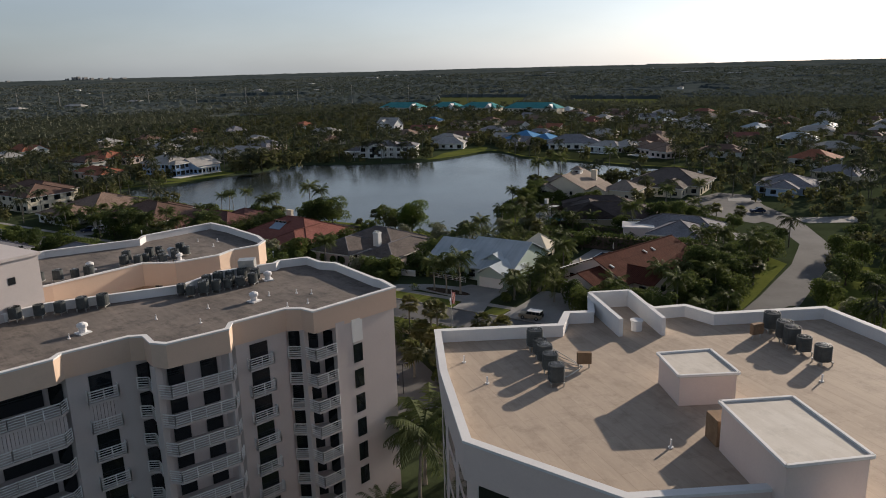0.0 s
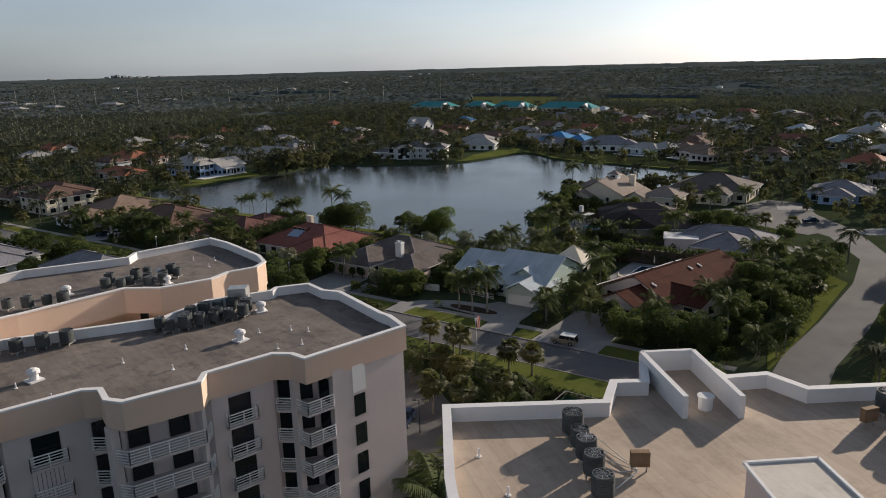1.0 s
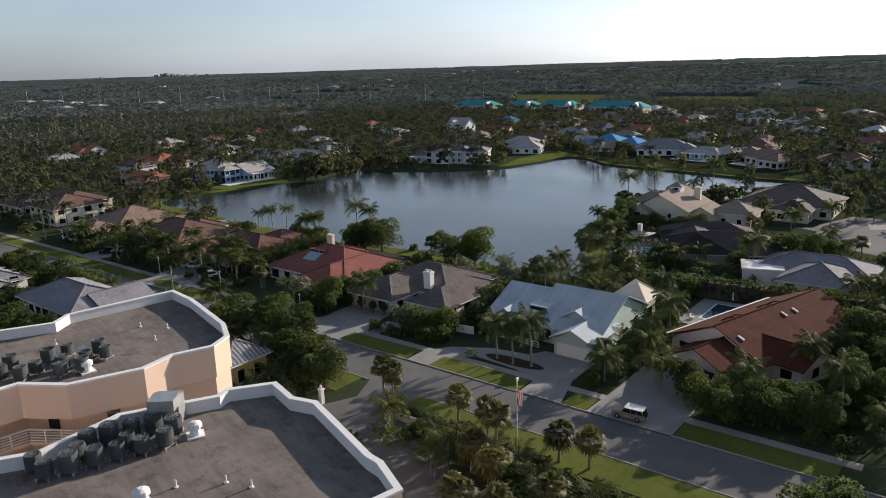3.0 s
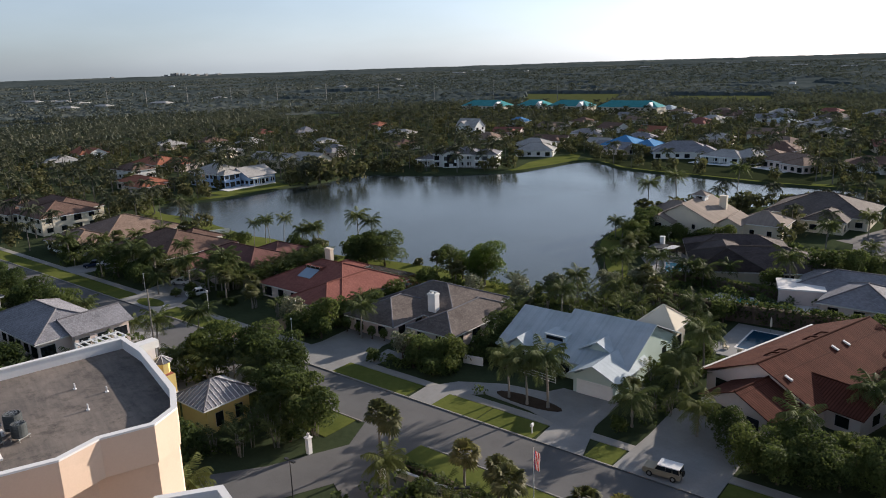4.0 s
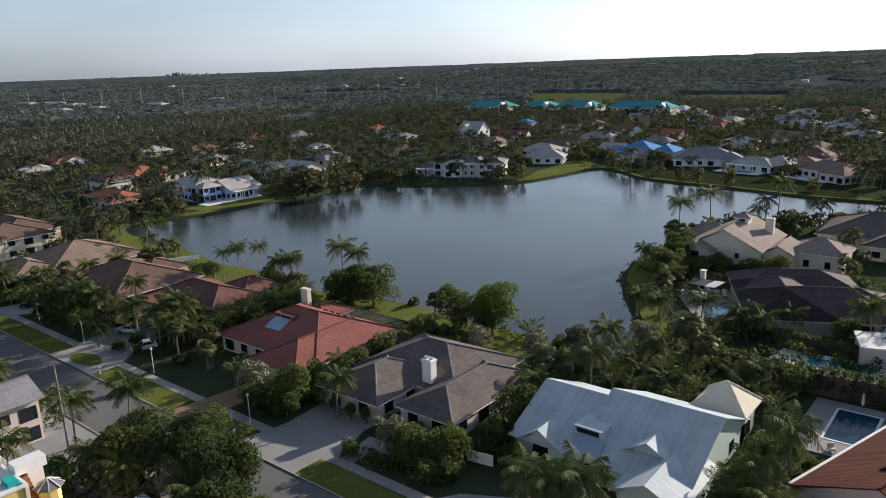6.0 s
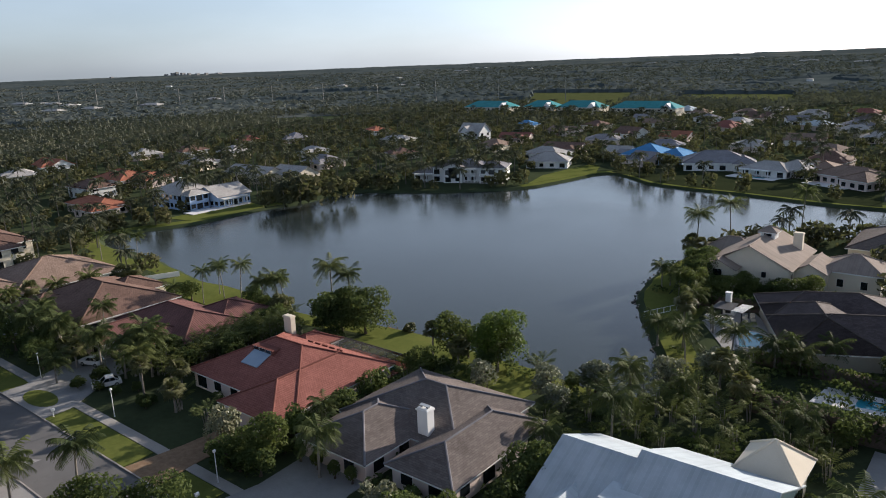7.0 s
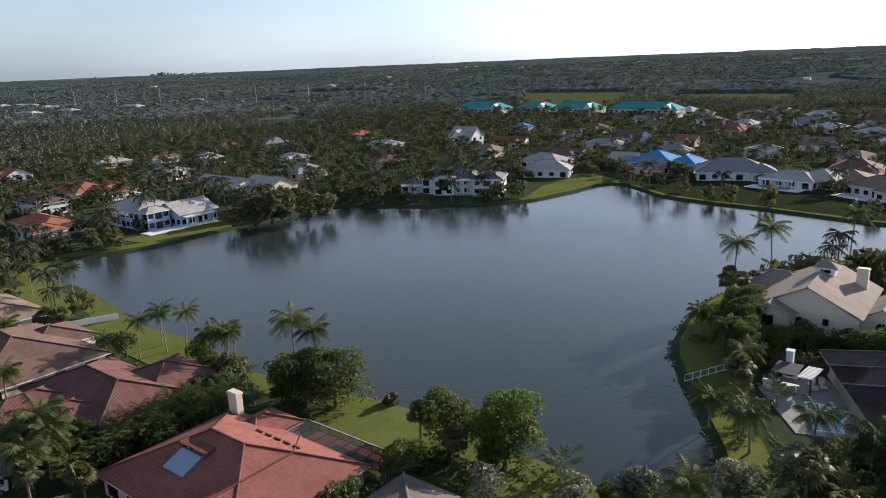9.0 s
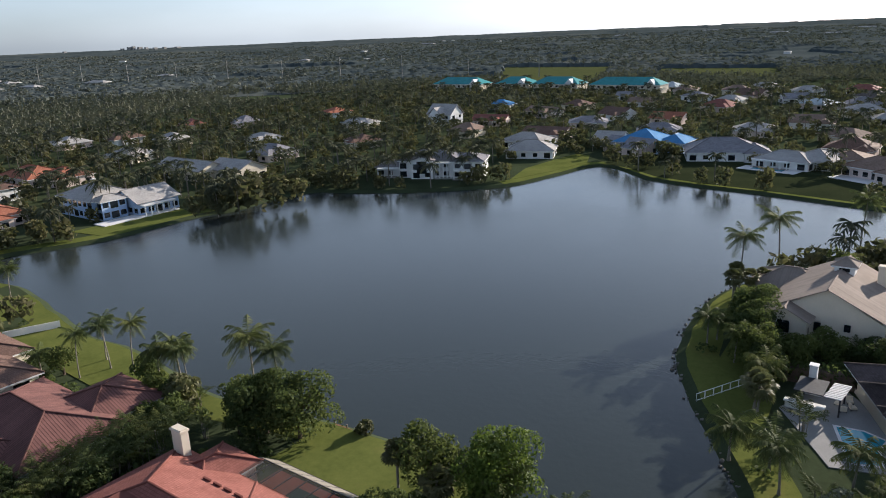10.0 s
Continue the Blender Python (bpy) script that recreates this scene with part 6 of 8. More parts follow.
T_BIG = make_broadleaf("large round dark green shade tree", 8.0, 4.6, 6400, L_TREE, 20, 0.235, at=(-123.0, 113.0, 0))
T_OAK = make_broadleaf("spreading dark green garden tree", 6.5, 3.7, 3300, L_TREE, 16, 0.235, at=(-110.5, 108.2, 0))
T_MED = make_broadleaf("dense mid-green garden tree", 5.2, 2.7, 1800, L_TREE, 12, 0.22, at=(-120.5, 170.5, 0))
T_LIME = make_broadleaf("bright yellow-green leafy tree at the lake", 9.6, 4.6, 9000, L_LIME, 20, 0.21, at=(-120.5, 172.6, 0))
T_SILV = make_broadleaf("small silvery-leaved garden tree", 4.6, 2.4, 1500, L_SILVER, 10, 0.22, at=(-117.5, 165.5, 0))
T_BUSH = make_broadleaf("rounded dark green shrub", 2.6, 1.7, 950, L_TREE, 8, 0.19, at=(-101.0, 101.0, 0), group="shrubs", name="shrub")
P_COCO = make_coconut("tall coconut palm with a full crown", 11.6, 0.9, at=(-161.7, 174.5, 0), length=4.0)
P_COCO2 = make_coconut("straight coconut palm with a full crown", 6.6, 0.5, at=(-84.4, 128.6, 0), length=3.4)
P_COCO3 = make_coconut("short palm with drooping fronds", 4.6, 0.3, at=(-66.0, 130.8, 0), fronds=22, length=3.5)
P_SABAL = make_sabal("cabbage palm with a round fan crown", 6.0, at=(-88.6, 105.4, 0), r=1.9)
P_SABAL2 = make_sabal("low cabbage palm with a round fan crown", 4.2, at=(-60.0, 106.0, 0), r=2.1)
P_TALL = make_areca("tall hedge palm clump with feathery arching fronds", 5.6, at=(-162.0, 139.0, 0), n=44, spread=2.0)
P_ARECA = make_areca("clump of arching areca palm fronds", 4.2, at=(-108.0, 101.0, 0))
PROTO = {"big": T_BIG, "oak": T_OAK, "med": T_MED, "lime": T_LIME, "silv": T_SILV, "bush": T_BUSH, "coco": P_COCO, "coco2": P_COCO2, "coco3": P_COCO3, "sabal": P_SABAL, "sabal2": P_SABAL2, "areca": P_ARECA, "tall": P_TALL}
PLACED = []

def plant(kind, x, y, scale=1.0, turn=None):
    a = rng.uniform(0, 360) if turn is None else turn
    s = scale * rng.uniform(0.92, 1.08)
    o = copy_thing(PROTO[kind], pose(x, y, 0, 0, 0, a) @ Matrix.Diagonal((s, s, s * rng.uniform(0.94, 1.06), 1)))
    PLACED.append((x, y, 1.6 * scale))
    return o


def row(kind, *spots, scale=1.0):
    for x, y in spots:
        plant(kind, x, y, scale)


row("tall", *[(-162.2 - 0.6 * (k % 3) + 0.05 * k, 141.4 + 2.3 * k) for k in range(10)], *[(-165.6 - 0.5 * (k % 2), 140.0 + 2.9 * k) for k in range(8)])
row("coco2", (-199.0, 134.0), (-189.0, 133.5), (-166.8, 138.0), scale=1.05)
row("sabal2", (-181.5, 132.2), (-193.5, 134.6), (-206.0, 134.0))
row("areca", (-186.5, 138.4), (-191.0, 137.0), (-178.0, 135.6), (-201.5, 137.0), (-172.5, 136.6), (-209.0, 136.0))
T_CONE = make_broadleaf("clipped dark green cone shrub", 3.0, 1.0, 800, L_TREE, 3, 0.16, at=(-124.9, 134.6, 0), group="clipped cones", name="shrub")
PROTO["cone"] = T_CONE
row("cone", (-121.6, 134.6), (-118.2, 134.4), (-115.6, 134.8))
row("bush", (-103.5, 129.0), (-101.0, 130.5), (-99.0, 128.6), (-97.5, 131.0), (-106.0, 134.0), (-103.0, 135.2), (-100.0, 135.6), (-129.5, 128.6), (-131.5, 130.6), scale=1.15)
row("med", (-100.5, 133.0), (-126.4, 129.4), (-131.0, 127.8), scale=0.95)
row("coco2", (-43.8, 63.5), (-40.8, 68.0), (-41.5, 59.0), scale=1.35)
row("coco2", (-46.5, 33.0), (-44.0, 41.0), scale=1.1)
row("areca", (-42.0, 66.0), (-38.5, 71.0), (-44.5, 68.0), (-36.5, 64.0), (-43.5, 55.0))
row("oak", (-186.0, 128.5), (-192.0, 130.0), (-200.0, 129.5), (-227.0, 130.0), scale=0.85)
row("coco2", (-168.4, 138.9), scale=1.2)
row("sabal2", (-157.3, 137.8))
row("bush", (-158.4, 131.4), (-156.6, 131.0), (-157.4, 132.6), (-165.0, 130.6), (-163.4, 133.6), (-169.0, 130.0), scale=0.62)
row("tall", (-196.0, 137.0), (-193.4, 139.0), (-199.0, 136.4), scale=0.9)
row("coco2", (-188.5, 133.0), (-165.0, 135.0), (-169.5, 136.5), (-194.0, 131.0), (-205.0, 131.0), (-224.0, 129.0))
row("med", (-110.0, 238.0), (-112.0, 243.0), (-107.0, 226.5), (-103.0, 228.5), (-99.0, 229.5), (-95.0, 230.0), (-91.0, 230.5), (-111.5, 233.0), (-113.5, 250.0), (-87.0, 231.0), (-83.0, 230.5), (-114.5, 240.0), scale=0.82)
row("bush", (-105.0, 224.5), (-101.0, 226.0), (-97.0, 226.5), (-109.5, 229.0), (-93.0, 227.0), (-89.0, 228.5))
row("silv", (-136.5, 130.6), scale=1.25)
row("sabal2", (-151.5, 133.0))
row("coco2", (-81.0, 128.2), (-78.0, 129.0), scale=1.12)
row("areca", (-99.5, 170.5), (-104.0, 172.5), (-84.0, 172.5), (-78.0, 176.0), (-93.0, 172.0), (-95.0, 166.0), (-86.0, 168.5), (-90.0, 170.0), (-81.0, 169.0), (-75.0, 171.0), (-96.0, 174.5), (-85.0, 187.0), (-88.0, 191.0), scale=1.15)
row("silv", (-91.5, 187.5), (-95.0, 182.0), scale=1.2)
row("areca", (-131.0, 133.5), (-133.0, 131.0), (-151.5, 134.0), (-143.0, 133.0), (-97.5, 207.5))
row("big", (-111.6, 239.6), (-109.4, 231.6), (-107.0, 223.6), scale=0.82)
row("oak", (-106.4, 227.6), (-104.6, 219.6), (-112.4, 245.0), (-103.0, 225.6), (-98.6, 229.6), (-93.4, 231.6), (-88.4, 233.0), scale=0.82)
row("sabal", (-113.6, 252.0), (-115.0, 248.6), scale=0.9)
row("sabal2", (-104.2, 211.0), (-103.4, 209.4))
row("oak", (-7.0, 126.0), (-3.0, 140.0), (-9.5, 152.0), (-2.0, 162.0), (-8.0, 172.0), (0.0, 182.0), (-6.0, 188.0), (-11.0, 196.0), (-26.5, 168.0), (-25.5, 186.0), (-26.5, 199.0), (-9.0, 210.0), scale=0.9)
row("silv", (-10.0, 134.0), (-5.0, 146.0), (-10.0, 162.0), (-3.0, 118.0))
# trees that stand out along the street, gardens and shore
row("big", (-49.5, 128.6), (-43.5, 129.0), (-36.5, 131.4), (-33.0, 142.0), scale=0.74)
row("big", (-116.0, 111.6), (-129.0, 108.5), (-150.8, 172.5), (-155.6, 171.0), (-186.0, 104.0))
row("oak", (-31.0, 105.0), scale=1.1)
row("oak", (-40.0, 135.5), (-47.5, 132.4), (-53.5, 131.5), (-40.6, 130.0), (-46.6, 127.6), scale=0.75)
row("oak", (-105.5, 106.5), (-100.0, 104.0), (-129.0, 172.0),
    (-128.6, 131.0), (-26.5, 150.0), (-28.0, 160.0), (-176.0, 106.5), (-204.0, 106.0))
row("med", (-127.5, 174.0), (-66.0, 155.0), (-67.0, 148.0), (-69.5, 177.0), (-104.0, 131.5), (-99.0, 134.0), (-96.5, 140.0),
    (-129.0, 138.0), (-128.5, 146.0), (-129.6, 153.0), (-163.0, 142.0), (-161.0, 150.0), (-164.0, 156.0), (-166.0, 164.0), (-172.0, 168.0), (-35.5, 152.0), (-35.0, 162.0))
row("silv", (-107.6, 131.0), (-108.0, 168.8), (-104.8, 165.5))
row("coco", (-118.2, 254.6), (-103.0, 290.0))
row("coco", (-156.6, 175.0), scale=0.88)
row("coco", (-114.0, 266.5), scale=1.22)
row("coco", (-188.7, 171.9), (-193.1, 170.5), (-194.0, 165.8), (-240.0, 176.0), (-247.0, 176.5), (-253.0, 172.5), scale=0.70)
row("coco", (-197.0, 172.0), (-174.0, 172.0), scale=0.62)
row("coco2", (-141.1, 113.6), (-143.5, 107.0), (-158.0, 97.6), (-180.0, 171.0), (-176.5, 172.5), (-97.0, 172.6), (-170.0, 135.0), (-176.0, 134.0), (-198.0, 134.5), (-203.0, 136.0),
    (-97.0, 193.0), (-41.0, 148.0), (-26.0, 176.0), (-29.0, 180.0), (-66.0, 242.0), (-60.0, 262.0), (-120.0, 133.5))
row("coco3", (-64.0, 141.5), (-66.0, 146.0), (-58.0, 133.0), (-47.0, 136.5), (-36.0, 146.0), (-84.0, 196.5), (-80.5, 197.5), (-183.0, 136.0), (-118.0, 108.0), (-131.0, 104.5), (-127.0, 118.0 - 11),
    (-104.5, 216.0), (-103.5, 197.0), (-99.0, 197.0), (-120.0, 178.0 - 6))
row("sabal", (-86.4, 105.0), (-66.0, 101.0), (-74.0, 104.0), (-69.0, 103.6), (-160.5, 133.0), (-132.0, 170.0), (-118.0, 251.0), (-117.0, 246.0))
row("sabal2", (-56.2, 106.6), (-67.5, 98.0), (-63.0, 96.0), (-57.5, 89.0), (-62.0, 88.0), (-55.0, 95.0), (-124.0, 174.0), (-126.5, 170.0))
row("areca", (-107.0, 93.5), (-105.5, 96.5), (-104.0, 97.0), (-101.5, 102.0), (-103.0, 94.5), (-99.5, 104.0))
row("coco3", (-106.0, 103.5), (-103.0, 105.0), (-125.0, 104.5), (-114.5, 106.5))
row("areca", (-57.5, 98.0), (-54.5, 96.5), (-52.0, 99.0), (-50.0, 95.0), (-55.0, 92.0), (-52.0, 90.0), (-60.0, 99.5), (-63.0, 101.0), (-67.0, 101.0), (-71.0, 101.5), (-75.0, 101.0))
row("bush", (-56.0, 100.5), (-53.0, 94.0), (-50.5, 101.0), (-58.5, 95.5), (-65.0, 99.5), (-69.0, 99.8), (-73.0, 98.6), (-61.0, 93.0), (-57.0, 88.0), (-78.0, 101.0))
row("areca", (-101.0, 99.0), (-104.5, 100.6), (-63.5, 137.0), (-65.5, 137.5), (-70.0, 168.0), (-73.0, 172.0), (-82.0, 178.0), (-90.0, 180.0), (-92.0, 184.0), (-88.0, 175.0), (-99.0, 176.0), (-102.0, 172.0),
    (-128.8, 160.0), (-164.0, 147.0), (-162.5, 153.5), (-166.0, 150.0), (-168.0, 158.0), (-166.5, 139.0), (-161.0, 158.5), (-72.0, 99.0), (-70.5, 94.0))


def make_hedge(label, x0, y0, x1, y1, h, w, material=None, size=0.3):
    """A clipped hedge: twigs inside, leaves over all its faces."""
    ln = math.hypot(x1 - x0, y1 - y0)
    e = thing("hedge", label, "hedge", ((x0 + x1) / 2, (y0 + y1) / 2, 0), "hedges", local=True, rz=math.degrees(math.atan2(y1 - y0, x1 - x0)))
    blobs = [(-ln / 2 + (k + 0.5) * ln / max(2, int(ln / (w * 0.55))), rng.uniform(-0.1, 0.1) * w, h * rng.uniform(0.44, 0.54), w * 0.6, w * 0.55, h * 0.52) for k in range(max(2, int(ln / (w * 0.55))))]
    n = int(ln * (h * 2 + w) * 9)
    bm = bmesh.new()
    box(bm, -ln / 2 + 0.2, -w * 0.3, 0, ln / 2 - 0.2, w * 0.3, h * 0.75)
    part("core", bm, M_BARK, e)
    shared("foliage", cloud_mesh("foliage", leaf_cloud(n, blobs, size, 0.6), material or L_TREE), e)
    return e


make_hedge("tall dense hedge between gardens", -70, 180, -36, 184, 4.2, 2.6)
make_hedge("tall dense hedge between gardens", -86, 182, -70, 180, 3.8, 2.6)
make_hedge("clipped hedge beside a house wall", -130.4, 137, -128.6, 158, 2.6, 1.8)
make_hedge("low clipped garden hedge", -92, 137.6, -83, 137.8, 1.4, 1.0)
make_hedge("hedge along the street wall", -84, 104.5, -60, 103.8, 1.6, 1.4)
make_hedge("dense shrubs along the apartment garden", -58, 101.5, -34, 101.0, 1.8, 1.6)
make_hedge("dense shrubs beside the lake house", -106, 222, -90, 224, 3.0, 2.4)
make_hedge("hedge below a garden patio", -88, 199, -64, 197, 2.4, 2.0)

# ---- scattered plants, by district ----


def free(x, y, gap):
    if inside(x, y, LAKE_NEAR) or (STREET_Y0 - 1.5 < y < 126.6 and x < -22):
        return False
    if -24.5 + (2 if y > 140 else 0) < x < -12 and 40 < y < 240:
        return False
    if any(a - gap < x < c + gap and b - gap < y < d + gap for a, b, c, d in KEEP):
        return False
    for (ax, ay), (bx, by) in zip(CROSS, CROSS[1:]):
        if math.hypot(x - (ax + bx) / 2, y - (ay + by) / 2) < 15 and y > 205:
            return False
    return True


KEEP += [(-148, 158, -131, 168), (-122, 161, -106, 171.5), (-152, 98, -137, 111), (-84, 101, -28, 111), (-69, 160, -54, 180), (-104, 196, -84, 224), (-106, 84, -85, 111), (-97, 127, -68, 136.5), (-101, 201, -86, 222), (-84, 76, -60, 97), (-62, 70, -46, 86), (-47, 72, -32, 99), (-171, 126, -133, 138.6), (-226, 166, -184, 178), (-151, 164, -131, 178), (-260, 170, -234, 180), (-292, 214, -276, 252), (-230, 330, -205, 386), (-118, 204, -105, 222), (-180, 128, -174, 138), (-219, 126, -210, 135), (-35, 104, -24, 111), (-45, 203, -24, 215)]
GRID = {}


def crowded(x, y, d):
    gx, gy = int(x // 4), int(y // 4)
    near = [p for i in (-1, 0, 1) for j in (-1, 0, 1) for p in GRID.get((gx + i, gy + j), ())]
    if any((x - a) ** 2 + (y - b) ** 2 < d * d for a, b in near):
        return True
    GRID.setdefault((gx, gy), []).append((x, y))
    return False


for x, y, d in PLACED:
    GRID.setdefault((int(x // 4), int(y // 4)), []).append((x, y))

near_kinds = ["med", "med", "oak", "areca", "areca", "bush", "bush", "coco3", "coco2", "sabal2", "areca"]
budget = 340
for k in range(6000):
    x, y = rng.uniform(-225, -25), rng.uniform(66, 235)
    if -83 < x < -50 and 180 < y < 202:
        continue
    if budget and free(x, y, 0.6) and not crowded(x, y, 3.0):
        kind = near_kinds[rng.integers(len(near_kinds))]
        if 120 < y < 137 and kind in ("oak", "med"):
            kind = "bush"
        if -106 < x < -58 and 162 < y < 200:
            kind = ("areca", "areca", "coco3", "sabal2", "areca", "coco2")[rng.integers(6)]
        plant(kind, x, y, rng.uniform(0.7, 1.1))
        budget -= 1


# low shrubs that fill the gardens between the things above
fill = [leaf_cloud(40, [(0, 0, 0.7, 1.0, 1.0, 0.7), (0.7, 0.3, 0.5, 0.7, 0.7, 0.5), (-0.6, 0.4, 0.6, 0.7, 0.7, 0.6)], 0.30, 0.7) for _ in range(4)]
low_q = []
for k in range(9000):
    x, y = rng.uniform(-228, -28), rng.uniform(70, 240)
    if len(low_q) < 1250 and free(x, y, -0.2) and noise.noise((x * 0.09, y * 0.09, 5)) > -0.12:
        s = rng.uniform(0.6, 1.5)
        low_q.append(fill[rng.integers(4)] * np.array([s, s, s * rng.uniform(0.7, 1.3)]) + np.array([x, y, 0]))
tagged(new("garden_shrubs", cloud_mesh("garden_shrubs", np.concatenate(low_q), L_TREE)), "dense low garden shrubs between the houses", "shrubs", kind="stuff")


# middle distance: leaf crowns and palms joined
proto_crowns = [leaf_cloud(105, crown_blobs(5.6, 3.0, 8) + [(0, 0, 1.3, 2.2, 2.2, 1.4)], 0.82) for _ in range(7)]
proto_palms = []
for _ in range(4):
    q = []
    hh = rng.uniform(5, 8)
    for k in range(11):
        q += frond(3.4, 0.7 - 1.0 * k / 11, 0.9, k * 2.399, 5, 1.15, 0.75)
    t = 0.16
    q = np.array(q) + np.array([0, 0, hh])
    tr = [[[-t, 0, 0], [t, 0, 0], [t * 0.7, 0, hh], [-t * 0.7, 0, hh]], [[0, -t, 0], [0, t, 0], [0, t * 0.7, hh], [0, -t * 0.7, hh]]]
    proto_palms.append((q, np.array(tr)))
mid_c, mid_p, mid_t = [], [], []
for i in range(0, len(LAKE)):                                         # trees crowding the far shore
    x, y = LAKE[i]
    if y < 186 or (x > -122 and y < 262) or (x > -203 and y > 335 and i % 4):
        continue
    nx, ny = LAKE_OUT[i][0] - x, LAKE_OUT[i][1] - y
    for k in range(3):
        f = rng.uniform(0.35, 1.9)
        px, py = x + nx * f + rng.uniform(-2, 2), y + ny * f + rng.uniform(-2, 2)
        if any(a < px < c and b < py < d for a, b, c, d in KEEP + [(-292, 212, -270, 252), (-230, 330, -202, 386), (-268, 300, -226, 333)]) or inside(px, py, LAKE_NEAR) or rng.uniform() < 0.25:
            continue
        s = rng.uniform(0.6, 1.2)
        if rng.uniform() < 0.2:
            q, tr = proto_palms[rng.integers(4)]
            mid_p.append(q * s + np.array([px, py, 0]))
            mid_t.append(tr * s + np.array([px, py, 0]))
        else:
            mid_c.append(proto_crowns[rng.integers(7)] * s + np.array([px, py, 0]))
for x, y in ((-262, 318), (-254, 320), (-246, 322), (-243, 321), (-237, 326), (-232, 326), (-229, 330), (-250, 319), (-262, 345), (-250, 350), (-238, 348), (-300, 230), (-303, 240), (-265, 246), (-263, 252)):
    q, tr = proto_palms[rng.integers(4)]
    s = rng.uniform(1.15, 1.55)
    mid_p.append(q * s + np.array([x, y, 0]))
    mid_t.append(tr * s + np.array([x, y, 0]))
for x, y, s in ((-270, 243, 1.3), (-263, 247, 1.7), (-259, 254, 1.9), (-259, 262, 1.6), (-258, 271, 1.3), (-266, 256, 1.8)):
    mid_c.append(proto_crowns[rng.integers(7)] * s + np.array([x, y, 0]))
for x, y, s in [(-226 + 4.6 * k + rng.uniform(-2, 2), 402 + rng.uniform(-2.5, 1.5), rng.uniform(0.45, 0.9)) for k in range(4)] + [(-183, 395, 1.15), (-179, 392, 1.0), (-187, 398, 1.1), (-184, 391, 0.9), (-151, 391, 0.7), (-126, 384, 0.8), (-122, 380, 1.0), (-97, 371, 0.9), (-93, 366, 0.7), (-129, 386, 0.5), (-148, 394, 0.6), (-204, 398, 0.7), (-98, 395, 1.2), (-100, 399, 1.2), (-88, 372, 1.0)]:
    mid_c.append(proto_crowns[rng.integers(7)] * s + np.array([x, y, 0]))
for k in range(46):
    x, y, s = -492 + 4.7 * k + rng.uniform(-2, 2), 641 + rng.uniform(-4, 3), rng.uniform(0.5, 1.0)
    mid_c.append(proto_crowns[rng.integers(7)] * s + np.array([x, y, 0]))
for k in range(26000):
    x, y = rng.uniform(-520, 130), rng.uniform(70, 700)
    if len(mid_c) > 2550:
        break
    dist = math.hypot(x + 40, y - 60)
    view = math.degrees(math.atan2(-(x + 0), y))
    if -225 < x < -25 and 66 < y < 235 or view < -12 or view > 82:
        continue
    if inside(x, y, NE_BANK):
        continue
    suburb = x > -330 and y > 400 or x > -70 and y > 290
    if not free(x, y, 0.0 if suburb else 0.3) or crowded(x, y, 4.5 if suburb else 4.7):
        continue
    a = rng.uniform(0, 6.28)
    R = np.array([[math.cos(a), -math.sin(a), 0], [math.sin(a), math.cos(a), 0], [0, 0, 1]])
    s = rng.uniform(0.55, 1.05) if suburb else rng.uniform(0.6, 1.1)
    if rng.uniform() < 0.38:
        q, tr = proto_palms[rng.integers(4)]
        s *= 1.3
        mid_p.append((q * s) @ R.T + np.array([x, y, 0]))
        mid_t.append((tr * s) @ R.T + np.array([x, y, 0]))
    else:
        mid_c.append((proto_crowns[rng.integers(7)] * s) @ R.T + np.array([x, y, 0]))
tagged(new("garden_trees", cloud_mesh("garden_trees", np.concatenate(mid_c), L_MID)), "many dark green garden trees among the far houses", "trees", kind="stuff")
tagged(new("palm_crowns", cloud_mesh("palm_crowns", np.concatenate(mid_p), L_MIDPALM)), "many palm crowns among the far houses", "palms", kind="stuff")
tagged(new("palm_stems", cloud_mesh("palm_stems", np.concatenate(mid_t), M_TRUNK)), "thin grey palm trunks among the far houses", "palm trunks", kind="stuff")

near_w = []
for k in range(26000):
    a = radians(rng.uniform(-8, 78))
    d = math.sqrt(rng.uniform(330 ** 2, 960 ** 2))
    x, y = -d * math.sin(a), d * math.cos(a)
    if -520 < x < 130 and y < 700 and (x > -330 or y < 200 or (x > -480 and y > 220 and y < 520)):
        continue
    if not free(x, y, 2) or inside(x, y, FIELD_A) or inside(x, y, FIELD_B) or (-470 < x < -370 and 672 < y < 760) or noise.noise((x * 0.008, y * 0.008, 3)) > 0.33:
        continue
    if crowded(x, y, 5.2) or len(near_w) > 6500:
        continue
    near_w.append((x, y, rng.uniform(3.0, 6.0), rng.uniform(3.4, 7.0)))
far_crowns = [leaf_cloud(28, crown_blobs(1.0, 1.0, 6) + [(0, 0, 0.3, 0.8, 0.8, 0.3)], 0.27, 0.5) for _ in range(7)]
near_q = []
for x, y, r, h in near_w:
    near_q.append(far_crowns[rng.integers(7)] * np.array([r, r, h * 0.8]) + np.array([x, y, h * 0.1]))
tagged(new("far_woods", cloud_mesh("far_woods", np.concatenate(near_q), L_FAR)), "wide belt of low woodland, haze greyed into its green", "woods", kind="stuff")


